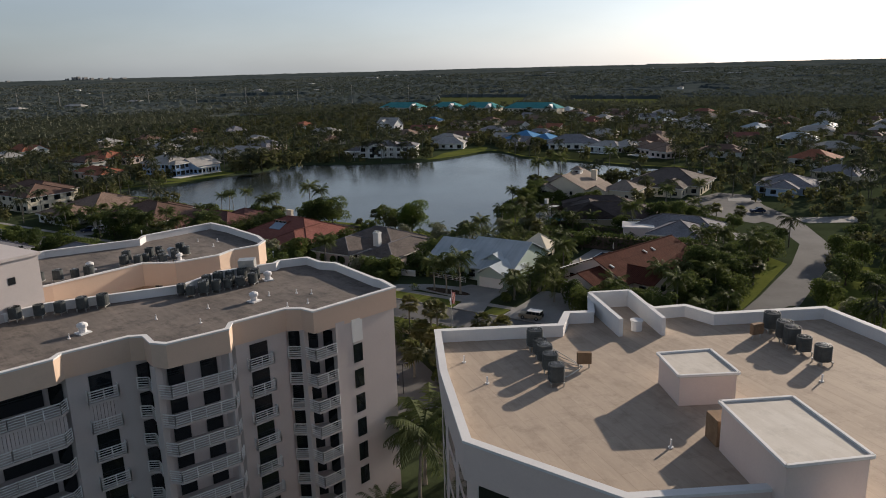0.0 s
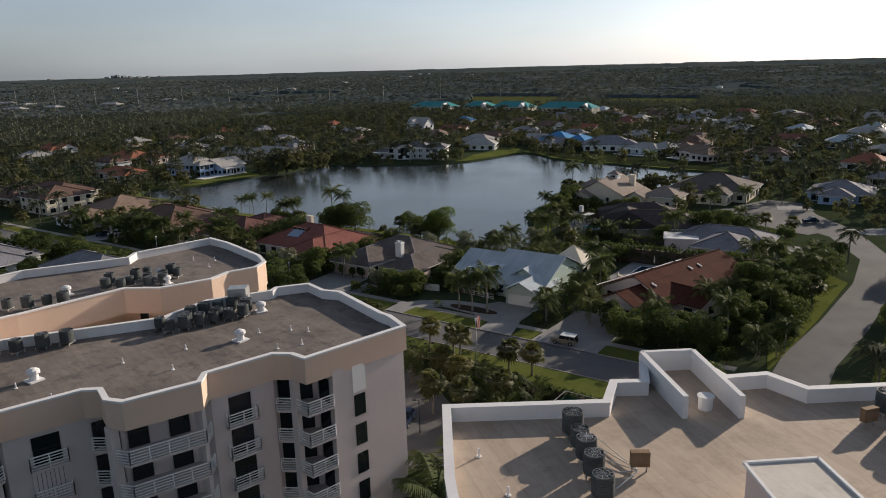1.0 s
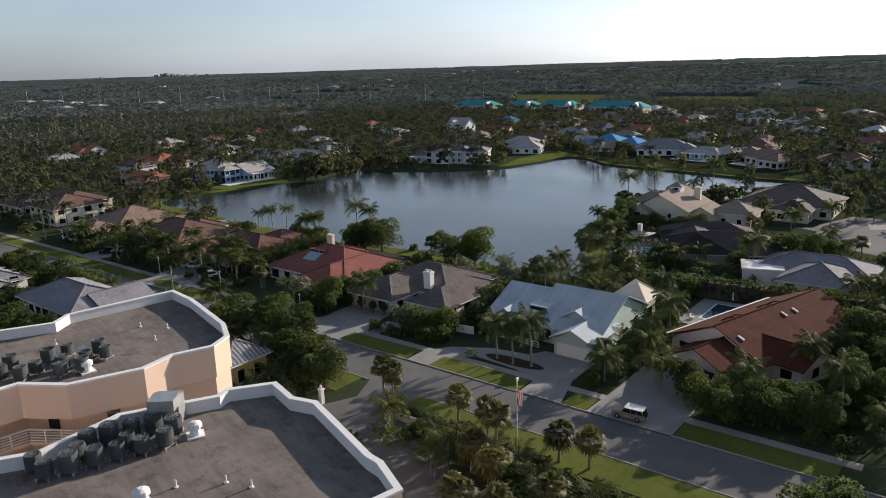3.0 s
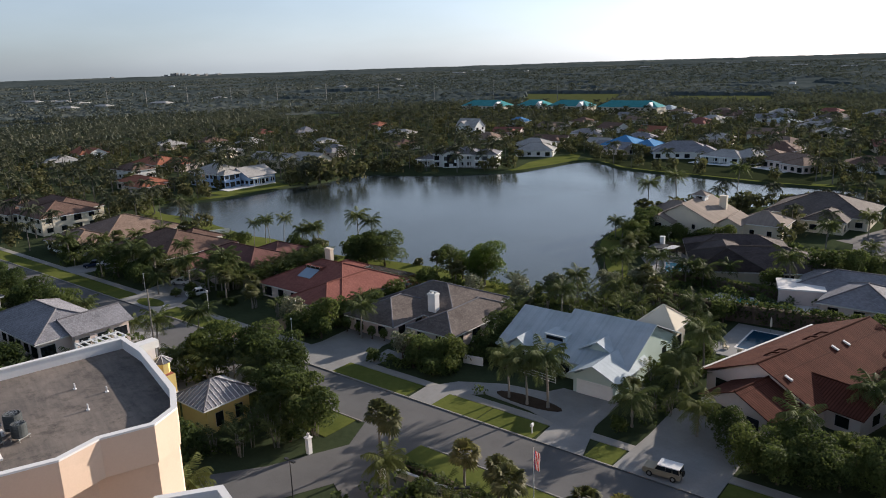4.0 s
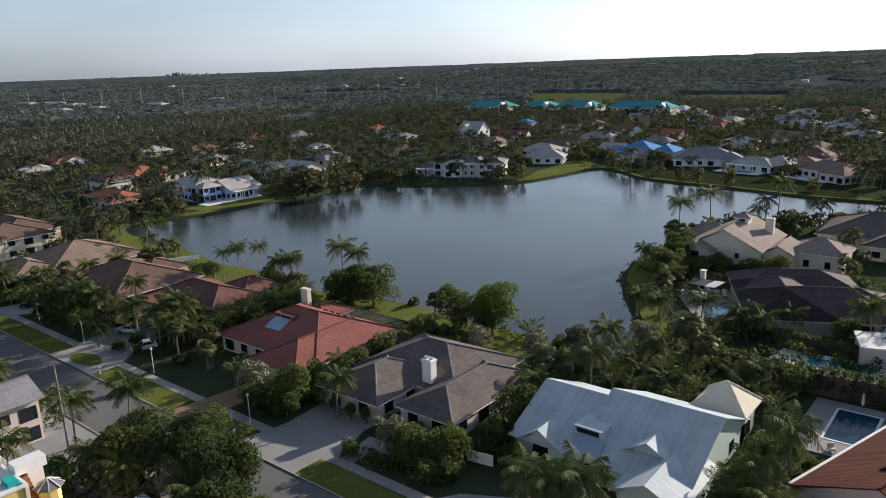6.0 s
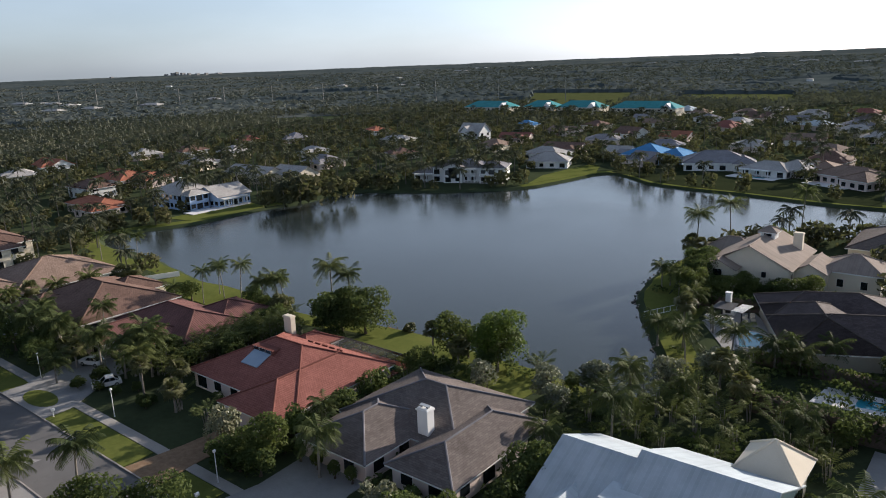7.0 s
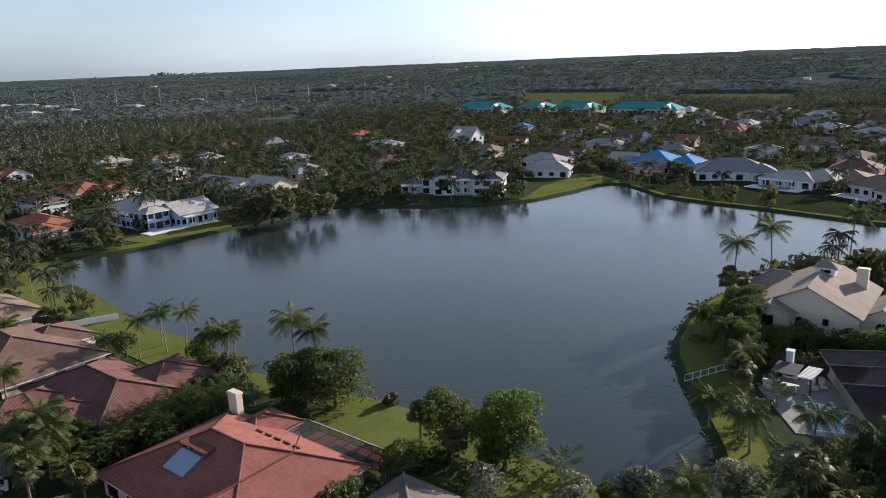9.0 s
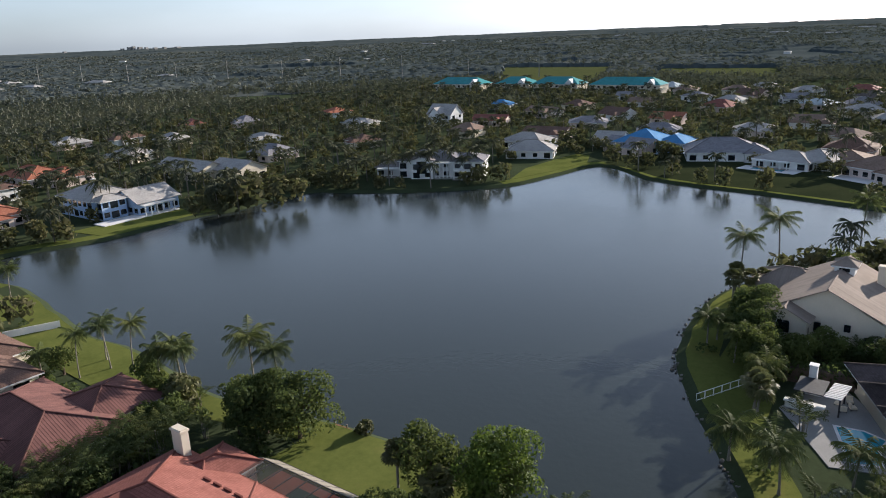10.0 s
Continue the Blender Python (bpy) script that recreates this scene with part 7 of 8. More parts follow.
def canopy():
    """The closed tree canopy from the far suburb to the horizon: bumps the size of crowns, with glades and gaps."""
    ang = np.radians(np.linspace(-5, 74, 540))
    dist = [860.0]
    while dist[-1] < 4900:
        dist.append(dist[-1] * 1.0085)
    verts = []
    for d in dist:
        cell = 7.0 * (1 + d / 1600)
        for a in ang:
            x, y = -d * math.sin(a), d * math.cos(a)
            near = noise.voronoi((x / cell, y / cell, 0.0))[0][0]
            wide = noise.noise((x * 0.006, y * 0.006, 9.0))
            glade = noise.noise((x * 0.0045, y * 0.0045, 3.0)) + 0.4 * noise.noise((x * 0.013, y * 0.013, 5.0))
            h = 3.4 + 3.0 * wide + 3.6 / (1 + d / 4000) * (1 - min(1.0, near * 1.25))
            if glade > 0.30:
                h *= 0.25
            h *= min(1.0, (d - 850) / 120)
            if inside(x, y, FIELD_A) or inside(x, y, FIELD_B) or (d < 1000 and not free(x, y, 2)):
                h = -1.0
            verts.append((x, y, rise(d) + h))
    n = len(ang)
    faces = [(r * n + c, r * n + c + 1, (r + 1) * n + c + 1, (r + 1) * n + c) for r in range(len(dist) - 1) for c in range(n - 1)]
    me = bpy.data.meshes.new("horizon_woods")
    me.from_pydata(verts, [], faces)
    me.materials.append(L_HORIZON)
    return tagged(new("horizon_woods", me), "dark woodland canopy reaching the horizon, haze put into its blue-grey", "woods", kind="stuff")


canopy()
far_q = []
spark = [leaf_cloud(11, crown_blobs(1.0, 1.0, 4) + [(0, 0, 0.3, 0.8, 0.8, 0.3)], 0.42, 0.5) for _ in range(8)]
for k in range(14000):
    a, d = radians(rng.uniform(-4, 74)), 900 * (3400 / 900) ** (rng.uniform(0, 1) ** 0.8)
    x, y = -d * math.sin(a), d * math.cos(a)
    if inside(x, y, FIELD_A) or inside(x, y, FIELD_B) or noise.noise((x * 0.0045, y * 0.0045, 3.0)) > 0.26 or len(far_q) > 9000:
        continue
    r = rng.uniform(3.2, 6.0) * (0.55 + d / 2200)
    far_q.append(spark[rng.integers(8)] * np.array([r, r, min(r, 6.0) * rng.uniform(0.45, 0.8)]) + np.array([x, y, rise(d) + 3.0]))
tagged(new("horizon_trees", cloud_mesh("horizon_trees", np.concatenate(far_q), L_CROWNS)), "scattered higher crowns in the far woodland, tinted for haze", "woods", kind="stuff")

# ---- cars, fences, pools and small things ----
M_CARBEIGE = plain("beige_car_paint", (0.28, 0.25, 0.19), (0.34, 0.30, 0.23), 2, 9, 0.3, 0.2, 0.02)
M_CARWHITE = plain("white_car_paint", (0.70, 0.70, 0.70), (0.78, 0.78, 0.78), 2, 9, 0.3, 0.0, 0.02)
M_CARBLUE = plain("dark_blue_car_paint", (0.02, 0.03, 0.06), (0.03, 0.045, 0.09), 2, 9, 0.3, 0.2, 0.02)
M_FLAGRED = plain("faded_red_cloth", (0.42, 0.05, 0.05), (0.55, 0.09, 0.08), 2, 9, 0.9)
M_FLAGBLUE = plain("faded_blue_cloth", (0.03, 0.05, 0.18), (0.05, 0.08, 0.24), 2, 9, 0.9)
M_UMBRELLA = plain("turquoise_cloth", (0.03, 0.32, 0.30), (0.05, 0.42, 0.40), 2, 9, 0.9)


def car(label, at, rz, paint, roof_paint, boxy):
    e = thing("car", label, "car", at, local=True, rz=rz)
    bm = bmesh.new()
    L, W = 2.25, 0.9
    low = [(-L, 0.35), (-L, 0.95), (-L + 0.15, 1.05), (-0.9 if boxy else -0.75, 1.08), (1.9, 1.10), (L, 0.95), (L, 0.35)]
    a, b = [bm.verts.new((x, -W, z)) for x, z in low], [bm.verts.new((x, W, z)) for x, z in low]
    bm.faces.new(a)
    bm.faces.new(b[::-1])
    for i in range(len(low)):
        j = (i + 1) % len(low)
        bm.faces.new((a[j], a[i], b[i], b[j]))
    bmesh.ops.bevel(bm, geom=bm.edges[:], offset=0.05, segments=2, affect="EDGES")
    part("body", bm, paint, e)
    bm = bmesh.new()
    cab = [(-0.85, 1.06), (-0.45 if boxy else -0.1, 1.68), (2.05 if boxy else 1.1, 1.68), (2.15 if boxy else 1.9, 1.06)]
    a, b = [bm.verts.new((x, -W * 0.92, z)) for x, z in cab], [bm.verts.new((x, W * 0.92, z)) for x, z in cab]
    bm.faces.new(a)
    bm.faces.new(b[::-1])
    for i in range(4):
        j = (i + 1) % 4
        bm.faces.new((a[j], a[i], b[i], b[j]))
    part("cabin_glass", bm, M_GLASS, e)
    bm = bmesh.new()
    x0, x1 = cab[1][0], cab[2][0]
    box(bm, x0 - 0.05, -W * 0.94, 1.66, x1 + 0.05, W * 0.94, 1.78)
    part("car_roof", bm, roof_paint, e)
    for px, qx in ((cab[0][0], cab[1][0]), (cab[3][0], cab[2][0]), (0.45, 0.5), (1.3, 1.25)):
        for s in (-1, 1):
            bm = bmesh.new()
            bar(bm, (px, s * W * 0.925, 1.05), (qx, s * W * 0.925, 1.68), 0.09, 0.05)
            part("pillar", bm, paint, e)
    for x in (-1.4, 1.4):
        for s in (-1, 1):
            bm = bmesh.new()
            tube(bm, [(x, s * 0.72, 0.36), (x, s * 0.93, 0.36)], 0.37, 14)
            w = part("tyre", bm, M_BLACK, e)
            bm = bmesh.new()
            tube(bm, [(x, s * 0.925, 0.36), (x, s * 0.945, 0.36)], 0.2, 10)
            part("rim", bm, M_METAL, w)
    if boxy:
        bm = bmesh.new()
        tube(bm, [(2.25, 0, 1.0), (2.45, 0, 1.0)], 0.35, 14)
        part("spare_wheel", bm, M_BLACK, e)
    return e


car("beige boxy off-road car with a white roof", (-57.8, 121.6, 0.11), 4, M_CARBEIGE, M_CARWHITE, True)
car("dark blue saloon parked in a driveway", (-215.0, 130.5, 0.11), 60, M_CARBLUE, M_CARBLUE, False)
car("white saloon parked in a driveway", (-213.0, 133.0, 0.11), 60, M_CARWHITE, M_CARWHITE, False)
car("silver-white car parked under palms", (-180.5, 134.5, 0.11), 20, M_CARWHITE, M_CARWHITE, False)
car("white car in a shaded driveway", (-169.5, 131.5, 0.0), 70, M_CARWHITE, M_CARWHITE, False)
car("black car parked beside the apartment building", (-63.6, 83.6, 0.05), 110, M_CARBLUE, M_CARBLUE, False)
car("dark car on the cul-de-sac", (-38.0, 246.0, 0.05), 30, M_CARBLUE, M_CARBLUE, False)


def street_lamp(label, at, h, globe=True, arm=0.0):
    e = thing("street_lamp", label, "street lamp", at, "street lamps", local=True)
    bm = bmesh.new()
    tube(bm, [(0, 0, 0), (0, 0, 0.3), (0, 0, h)], [0.12, 0.07, 0.05], 8)
    part("pole", bm, M_DARK if not globe else M_PARAPET, e)
    bm = bmesh.new()
    if globe:
        tube(bm, [(0, 0, h), (0, 0, h + 0.12), (0, 0, h + 0.32), (0, 0, h + 0.4)], [0.10, 0.20, 0.20, 0.05], 10)
        part("lantern", bm, M_PARAPET, e)
    else:
        bar(bm, (-0.6, 0, h), (0.6, 0, h), 0.06, 0.06)
        part("arm", bm, M_DARK, e)
        for s in (-1, 1):
            bm = bmesh.new()
            box(bm, s * 0.6 - 0.25, -0.15, h - 0.02, s * 0.6 + 0.25, 0.15, h + 0.16)
            part("lamp_head", bm, M_DARK, e)
    return e


S1 = street_lamp("white globe street lamp", (-129.5, 125.3, 0), 4.2)
for x, y in ((-182.5, 126.6), (-158.0, 126.8), (-137.0, 132.5), (-31.5, 106.5)):
    copy_thing(S1, pose(x, y, 0))
S2 = street_lamp("dark twin-headed car park lamp on a pole", (-90.3, 92.5, 0), 4.8, False)
for x, y in ((-60.2, 82.4), (-70.9, 99.6)):
    copy_thing(S2, pose(x, y, 0, 0, 0, 40))

e = thing("utility_pole", "tall grey wooden utility pole", "pole", (-140.5, 104.8, 0))
bm = bmesh.new()
tube(bm, [(-140.5, 104.8, 0), (-140.5, 104.8, 13.5)], [0.16, 0.11], 8)
part("pole", bm, M_TRUNK, e)

e = thing("flagpole", "white flagpole with a limp striped flag", "flagpole", (-64.4, 103.4, 0))
bm = bmesh.new()
tube(bm, [(-64.4, 103.4, 0), (-64.4, 103.4, 10.0)], [0.07, 0.04], 8)
part("pole", bm, M_PARAPET, e)
for k in range(7):
    bm = bmesh.new()
    x = -64.35 + 0.10 * k
    for i in range(5):
        z0, z1 = 9.6 - i * 0.42, 9.6 - (i + 1) * 0.42
        o0, o1 = 0.09 * math.sin(i * 1.3 + k), 0.09 * math.sin((i + 1) * 1.3 + k)
        bm.faces.new([bm.verts.new(q) for q in ((x, 103.4 + o0, z0), (x + 0.1, 103.4 + o0, z0), (x + 0.1, 103.4 + o1, z1), (x, 103.4 + o1, z1))])
    part("flag_stripe", bm, M_FLAGBLUE if k == 0 else (M_FLAGRED if k % 2 else M_WHITE), e)

# condominium garden: court fence, walls, gate posts
e = thing("court_fence", "tall wire court fence with dark green windscreen", "fence", (-39, 85, 0))
for k in range(12):
    for x in (-46.6, -31.8):
        bm = bmesh.new()
        box(bm, x - 0.04, 72 + 2.4 * k - 0.04, 0, x + 0.04, 72 + 2.4 * k + 0.04, 3.0)
        part("post", bm, M_DARK, e)
for a, b in (((-46.6, 72), (-46.6, 98.5)), ((-31.8, 72), (-31.8, 98.5)), ((-46.6, 98.5), (-31.8, 98.5))):
    bm = bmesh.new()
    bar(bm, (*a, 3.0), (*b, 3.0), 0.06, 0.06)
    part("top_rail", bm, M_METAL, e)
    bm = bmesh.new()
    bar(bm, (*a, 1.2), (*b, 1.2), 0.03, 2.2)
    part("windscreen", bm, M_COURT, e)


def wall_run(label, pts, h, w, material=M_CREAM, cap=True):
    e = thing("garden_wall", label, "wall", (*pts[0], 0), "garden walls")
    for a, b in zip(pts, pts[1:]):
        bm = bmesh.new()
        bar(bm, (*a, h / 2), (*b, h / 2), w, h)
        part("wall", bm, material, e)
        if cap:
            bm = bmesh.new()
            bar(bm, (*a, h + 0.05), (*b, h + 0.05), w + 0.1, 0.1)
            part("coping", bm, M_PARAPET, e)
    return e


wall_run("low cream garden wall with a pale coping", [(-83.6, 103.0), (-76.0, 103.6), (-66.0, 104.4)], 0.9, 0.3)
wall_run("stepped pale garden wall at the court", [(-41.0, 99.6), (-37.0, 99.5), (-33.5, 99.4)], 1.8, 0.3)
wall_run("low white wall before a house", [(-98.0, 135.4), (-94.5, 136.0)], 1.3, 0.25, M_WHITE)
wall_run("white board fence on a lakeside lawn", [(-222.4, 166.6), (-220.6, 171.0), (-218.7, 175.2)], 1.4, 0.1, M_WHITE, False)
for x, y in ((-96.5, 100.4), (-83.2, 100.2)):
    e = thing("gate_post", "white lantern-topped gate post", "post", (x, y, 0), "gate posts")
    bm = bmesh.new()
    box(bm, x - 0.3, y - 0.3, 0, x + 0.3, y + 0.3, 2.2)
    box(bm, x - 0.4, y - 0.4, 2.2, x + 0.4, y + 0.4, 2.35)
    part("shaft", bm, M_PARAPET, e)
    bm = bmesh.new()
    tube(bm, [(x, y, 2.35), (x, y, 2.5), (x, y, 2.8), (x, y, 2.95)], [0.1, 0.2, 0.2, 0.05], 8)
    part("finial", bm, M_PARAPET, e)

e = thing("porch_fence", "low white rail fence round a front porch", "fence", (-86, 137, 0))
railing(e, [(-93.0, 137.6), (-87.4, 137.2), (-81.2, 136.6)], 0.1, 1.0, 3)
e = thing("shore_fence", "white metal fence running into the lake shore", "fence", (-109, 213, 0))
for k in range(6):
    x, y = -111.2 + 0.72 * k, 208.8 + 1.45 * k
    bm = bmesh.new()
    for p, q in (((x, y, 0.1), (x, y, 1.3)), ((x, y, 1.25), (x + 0.68, y + 1.37, 1.25)), ((x, y, 0.25), (x + 0.68, y + 1.37, 0.25)), ((x + 0.68, y + 1.37, 0.1), (x + 0.68, y + 1.37, 1.3))):
        bar(bm, p, q, 0.07, 0.07)
    part("panel", bm, M_WHITE, e)


def mailbox(x, y):
    e = thing("mailbox", "white roadside mailbox on a post", "mailbox", (x, y, 0.12), "mailboxes")
    bm = bmesh.new()
    box(bm, x - 0.06, y - 0.06, 0.12, x + 0.06, y + 0.06, 1.1)
    part("post", bm, M_WHITE, e)
    bm = bmesh.new()
    box(bm, x - 0.15, y - 0.28, 1.1, x + 0.15, y + 0.28, 1.4)
    tube(bm, [(x, y - 0.28, 1.4), (x, y + 0.28, 1.4)], 0.15, 10)
    part("letter_box", bm, M_WHITE, e)


mailbox(-75.9, 121.4)
mailbox(-127.6, 121.2)
mailbox(-165.4, 121.2)

e = thing("basketball_hoop", "white basketball backboard on a post by the garage", "basketball hoop", (-58.2, 137.8, 0))
bm = bmesh.new()
tube(bm, [(-58.2, 137.8, 0), (-58.2, 137.8, 3.0)], 0.08, 8)
part("post", bm, M_DARK, e)
bm = bmesh.new()
box(bm, -59.1, 137.2, 2.7, -57.3, 137.28, 3.8)
part("backboard", bm, M_WHITE, e)
bm = bmesh.new()
tube(bm, [(-58.2 + 0.23 * math.cos(k * 0.628), 136.95 + 0.23 * math.sin(k * 0.628), 3.05) for k in range(11)], 0.02, 5)
part("rim", bm, M_FLAGRED, e)


# pool water with the shade over it painted in as dark blue
M_POOLSHADE = plain("shade_darkened_pool_water", (0.012, 0.040, 0.075), (0.016, 0.055, 0.10), 0.5, 3.0, 0.08)


def pool(label, pts, deck, deck_mat=M_DRIVE, water=M_POOL):
    e = thing("swimming_pool", label, "pool", (*pts[0], 0))
    bm = bmesh.new()
    prism(bm, deck, 0.0, 0.14)
    part("deck", bm, deck_mat, e)
    bm = bmesh.new()
    prism(bm, inset(pts, -0.35), 0.1, 0.19)
    part("coping", bm, M_PARAPET, e)
    bm = bmesh.new()
    prism(bm, pts, 0.1, 0.2)
    part("pool_water", bm, water, e)
    return e


pool("blue pool on a pale patio beside palms", [(-94.4, 211.4), (-91.6, 203.6), (-88.6, 204.6), (-89.4, 208.0), (-88.9, 210.8), (-91.4, 211.8)], [(-95.5, 212.3), (-92.2, 202.4), (-87.6, 203.6), (-87.9, 212.5)])
pool("blue pool beside a terracotta-roofed house, darkened for shade", [(-63.6, 166.5), (-58.6, 166.5), (-58.6, 176), (-63.6, 176)], [(-67, 162), (-58, 162), (-58, 178.5), (-67, 178.5)], M_DRIVE, M_POOLSHADE)
pool("turquoise pool on a white terrace", [(-71.5, 190.2), (-61.5, 190.8), (-61.5, 193.8), (-71.5, 193.2)], [(-77, 188.6), (-56, 189.4), (-56, 195.6), (-76, 195.0)], M_PARAPET)

# patio with fireplace and pergola
e = thing("outdoor_fireplace", "white stucco patio fireplace with a tall chimney", "fireplace", (-98.6, 219.4, 0.12))
bm = bmesh.new()
box(bm, -99.8, 218.8, 0.1, -97.4, 220.0, 1.6)
part("hearth", bm, M_WHITE, e)
bm = bmesh.new()
box(bm, -99.3, 219.0, 1.6, -98.3, 219.9, 4.3)
box(bm, -99.4, 218.9, 4.3, -98.2, 220.0, 4.45)
part("chimney", bm, M_WHITE, e)
bm = bmesh.new()
box(bm, -99.1, 218.76, 0.4, -98.1, 218.82, 1.1)
part("firebox", bm, M_BLACK, e)
e = thing("pergola", "slatted white and dark patio pergola", "pergola", (-97, 216.5, 0.12))
for x, y in ((-99.6, 214.0), (-94.6, 214.0), (-99.6, 218.4), (-94.6, 218.4)):
    bm = bmesh.new()
    box(bm, x - 0.1, y - 0.1, 0.1, x + 0.1, y + 0.1, 2.6)
    part("post", bm, M_DARK, e)
bm = bmesh.new()
box(bm, -100.2, 214.0, 2.6, -96.6, 218.7, 2.72)
part("canopy", bm, M_DARK, e, "dark flat canopy")
for k in range(10):
    bm = bmesh.new()
    box(bm, -96.5 + 0.05 * k, 214.0 + 0.5 * k, 2.6, -94.4 + 0.05 * k, 214.22 + 0.5 * k, 2.72)
    part("slat", bm, M_WHITE, e)
e = thing("outdoor_bar", "white stone outdoor kitchen counter", "counter", (-98.5, 213.4, 0.12))
bm = bmesh.new()
box(bm, -101.0, 213.6, 0.1, -96.4, 214.4, 1.05)
box(bm, -101.2, 213.4, 1.05, -96.2, 214.6, 1.13)
part("counter", bm, M_WHITE, e)


def lounge(at, rz, label="white cushioned patio chair"):
    e = thing("patio_chair", label, "chair", at, "patio chairs", local=True, rz=rz)
    bm = bmesh.new()
    box(bm, -0.4, -0.4, 0.22, 0.4, 0.4, 0.45)
    part("seat", bm, M_CREAM, e)
    bm = bmesh.new()
    box(bm, -0.4, 0.3, 0.45, 0.4, 0.45, 0.95)
    part("backrest", bm, M_CREAM, e)
    for sx in (-0.36, 0.36):
        for sy in (-0.36, 0.36):
            bm = bmesh.new()
            box(bm, sx - 0.03, sy - 0.03, 0, sx + 0.03, sy + 0.03, 0.22)
            part("leg", bm, M_DARK, e)
    return e


C1 = lounge((-94.4, 216.0, 0.12), 200)
for x, y, a in ((-93.4, 217.2, 120), (-95.2, 217.6, 260), (-94.0, 218.8, 20), (-62.0, 163.4, 30), (-64.8, 165.0, 90)):
    copy_thing(C1, pose(x, y, 0.13, 0, 0, a))
e = thing("patio_umbrella", "closed beige patio umbrella", "umbrella", (-61.0, 177.0, 0.14))
bm = bmesh.new()
tube(bm, [(-61, 177, 0.14), (-61, 177, 2.9)], 0.03, 6)
part("pole", bm, M_DARK, e)
bm = bmesh.new()
tube(bm, [(-61, 177, 1.1), (-61, 177, 1.4), (-61, 177, 2.7), (-61, 177, 2.9)], [0.12, 0.2, 0.12, 0.02], 8)
part("canopy", bm, M_CREAM, e)

# dock with a thatch of grass at the red house's lawn
e = thing("dock", "small weathered wooden dock on the lake", "dock", (-147.6, 176.6, 0))
for k in range(14):
    bm = bmesh.new()
    box(bm, -150.0 + 0.34 * k, 176.0, -0.28, -149.72 + 0.34 * k, 178.0, -0.20)
    part("plank", bm, M_WOOD, e)
for x, y in ((-149.9, 177.9), (-145.4, 177.9), (-147.6, 177.9)):
    bm = bmesh.new()
    tube(bm, [(x, y, -1.6), (x, y, 0.35)], 0.1, 7)
    part("pile", bm, M_TRUNK, e)
B = make_broadleaf("tawny drooping shrub beside the dock", 2.6, 1.5, 420, L_DRYPALM, 5, 0.3, at=(-144.6, 178.2, -0.9), group="shrubs", name="shrub")
make_broadleaf("silvery fan-leaved tree at the lake", 5.6, 2.6, 1200, L_SILVER, 8, 0.34, at=(-103.4, 174.0, 0))
make_broadleaf("bare-branched pale tree behind the lake house", 5.5, 3.0, 260, L_SILVER, 8, 0.25, at=(-108.5, 262.0, 0))
make_broadleaf("flat-crowned dark tree behind the lake house", 7.5, 4.0, 1700, L_TREE, 10, 0.4, at=(-102.0, 266.0, 0))
make_broadleaf("yellowish feathery bamboo clump", 5.6, 3.0, 1600, L_DRYPALM, 10, 0.4, at=(-170.0, 168.0, 0))

# shore rocks on the eastern bank
rk = random.Random(4)
SH = LAKE[2:34]
ROCK = None
for k in range(230):
    i = rk.randrange(len(SH) - 1)
    t = rk.random()
    x, y = SH[i][0] + (SH[i + 1][0] - SH[i][0]) * t, SH[i][1] + (SH[i + 1][1] - SH[i][1]) * t
    if y > 262:
        continue
    if ROCK is None:
        bm = bmesh.new()
        bmesh.ops.create_icosphere(bm, subdivisions=1, radius=0.5)
        for v in bm.verts:
            v.co *= rk.uniform(0.75, 1.2)
            v.co.z *= 0.6
        ROCK = tagged(part("rock", bm, M_ROCK), "grey shore rock at the waterline", "rock", "shore rocks")
        ROCK.location = (x, y, -0.55)
        continue
    s = rk.choice([0.28, 0.35, 0.42, 0.5, 0.62, 0.85])
    copy_thing(ROCK, pose(x - rk.uniform(0.1, 2.2), y + rk.uniform(-0.6, 0.6), -0.66, 0, 0, rk.uniform(0, 360)) @ Matrix.Diagonal((s, s, s, 1)))

# roof terrace of the yellow house
e = thing("terrace_chest", "turquoise covered chest on the roof terrace", "chest", (-119.9, 91.2, 10.96))
bm = bmesh.new()
box(bm, -120.8, 90.8, 10.96, -119.2, 91.8, 11.5)
part("cover", bm, M_UMBRELLA, e)
e = thing("terrace_table", "round white terrace table with a dark rim", "table", (-121.0, 89.2, 10.96))
bm = bmesh.new()
tube(bm, [(-121.0, 89.2, 10.96), (-121.0, 89.2, 11.6)], 0.12, 8)
part("pedestal", bm, M_METAL, e)
bm = bmesh.new()
tube(bm, [(-121.0, 89.2, 11.6), (-121.0, 89.2, 11.66)], 0.75, 18)
part("tabletop", bm, M_PARAPET, e)
bm = bmesh.new()
tube(bm, [(-121.0 + 0.78 * math.cos(k * 0.3491), 89.2 + 0.78 * math.sin(k * 0.3491), 11.63) for k in range(19)], 0.05, 5)
part("rim", bm, M_DARK, e)

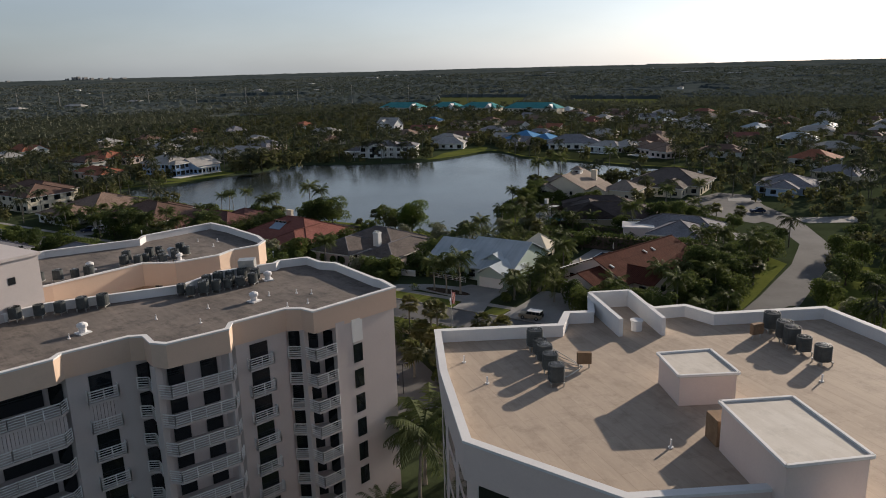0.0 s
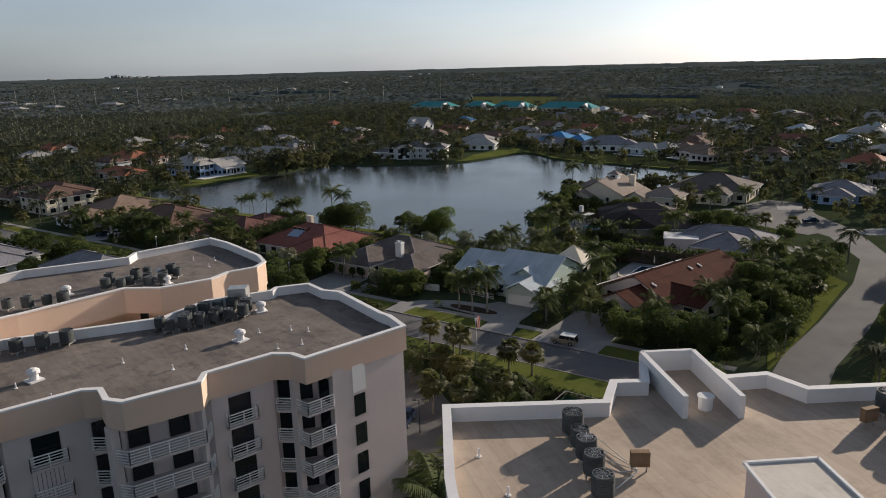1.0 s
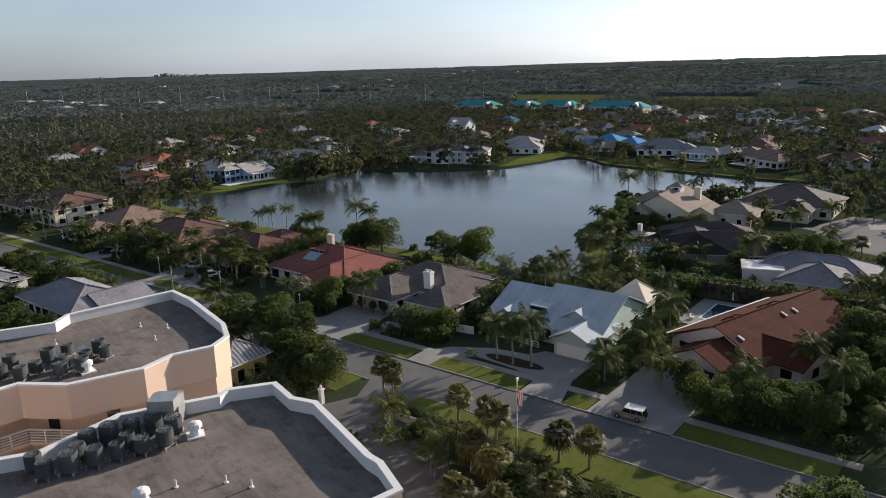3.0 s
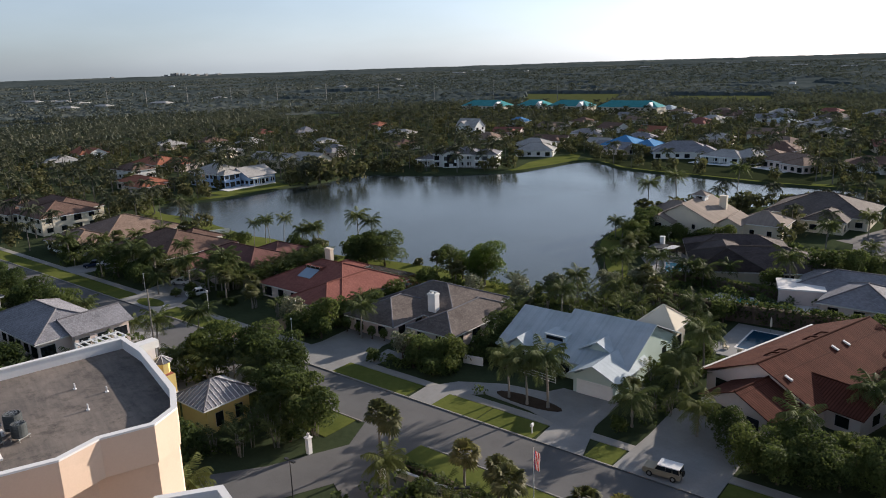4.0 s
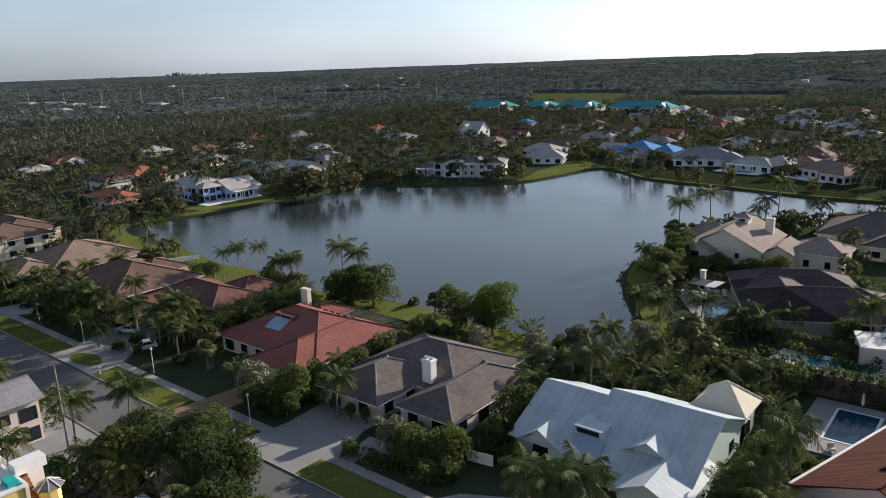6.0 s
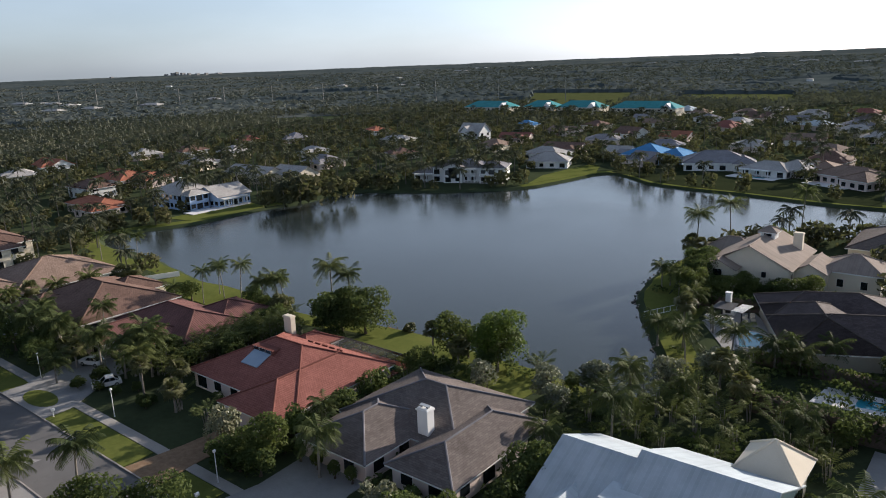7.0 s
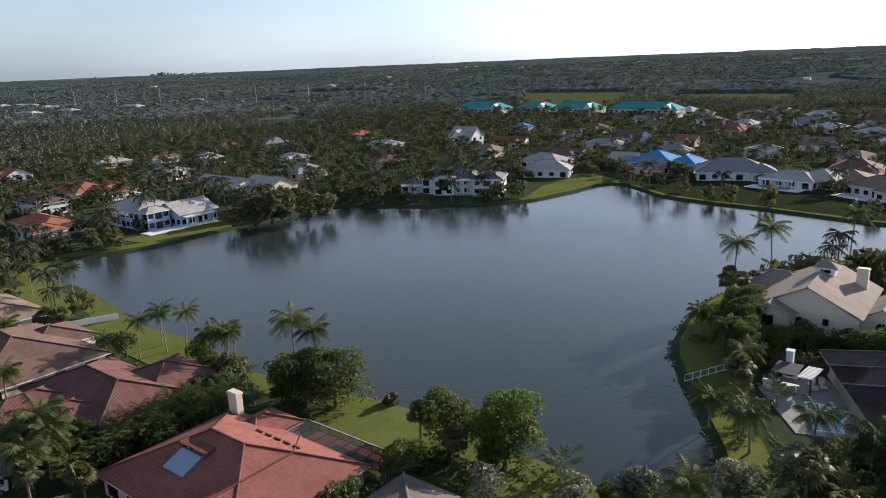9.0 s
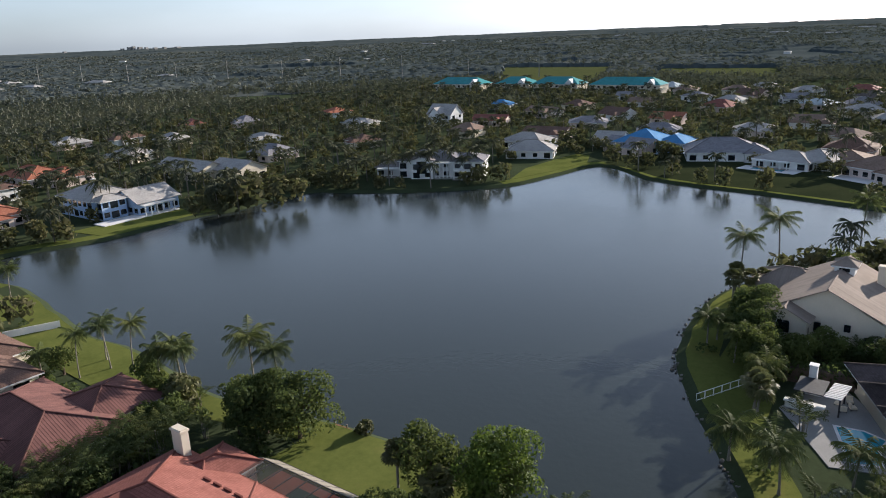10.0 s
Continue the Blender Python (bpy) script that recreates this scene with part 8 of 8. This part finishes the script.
# pylons, far buildings and skyline
for k in range(12):
    x, y = -1330 + 77 * k, 585 + 22 * k
    e = thing("power_pole", "pale concrete power line pole in the woods", "pole", (x, y, 0), "power poles")
    bm = bmesh.new()
    tube(bm, [(x, y, 0), (x, y, 27)], [0.5, 0.35], 6)
    part("mast", bm, M_WALK, e)
rk = random.Random(9)
for k in range(24):
    a, d = radians(rk.uniform(0, 72)), rk.uniform(1300, 3600)
    x, y = -d * math.sin(a), d * math.cos(a)
    w, dd, h = rk.uniform(8, 20), rk.uniform(8, 14), rk.uniform(4, 6)
    e = thing("warehouse", "low white building far off in the woods", "building", (x, y, rise(d)), "far buildings", local=True, rz=rk.uniform(0, 90))
    bm = bmesh.new()
    box(bm, -w / 2, -dd / 2, 0, w / 2, dd / 2, h)
    part("wall", bm, M_WHITE, e)
    hip_roof(e, -w / 2, -dd / 2, w / 2, dd / 2, h, 0.2, R_PALE, caps=False)
for a, d, w, turn in ((66.5, 1560, 90, 10), (64.6, 1480, 60, 14), (63.6, 1380, 40, 8), (64.2, 1200, 70, 12), (62.0, 1210, 60, 10), (58.4, 1230, 70, 16), (54.6, 1330, 50, 20), (46.0, 1760, 40, 12), (37.6, 2900, 130, 8),
                      (14.0, 2600, 120, 10), (11.0, 2300, 90, 10), (9.0, 2900, 150, 10), (18.0, 3300, 140, 10), (24.0, 3000, 90, 10)):
    x, y = -d * math.sin(radians(a)), d * math.cos(radians(a))
    e = thing("warehouse", "long low white-roofed building far off in the woods", "building", (x, y, rise(d)), "far buildings", local=True, rz=turn)
    bm = bmesh.new()
    w *= 0.45
    box(bm, -w / 2, -7, 0, w / 2, 7, 5.6)
    part("wall", bm, M_WALK, e)
    hip_roof(e, -w / 2, -7, w / 2, 7, 5.6, 0.3, R_PALE, caps=False)
for k, (dx, w, h) in enumerate(((-90, 16, 14), (-55, 18, 20), (-32, 16, 23), (0, 22, 18), (34, 16, 15), (80, 20, 12), (130, 16, 13), (200, 26, 11), (-380, 18, 11))):
    a, d = radians(57.6), 4700
    x, y = -d * math.sin(a) + dx * math.cos(a) * 1.0, d * math.cos(a) + dx * math.sin(a)
    e = thing("tower_block", "tower block on the skyline, haze put into its grey", "tower", (x, y, rise(d)), "skyline towers")
    bm = bmesh.new()
    box(bm, x - w / 2, y - w / 2, rise(d) - 2, x + w / 2, y + w / 2, rise(d) + h)
    # the walls' pale grey stands in for haze over the towers
    part("wall", bm, M_WALK, e)
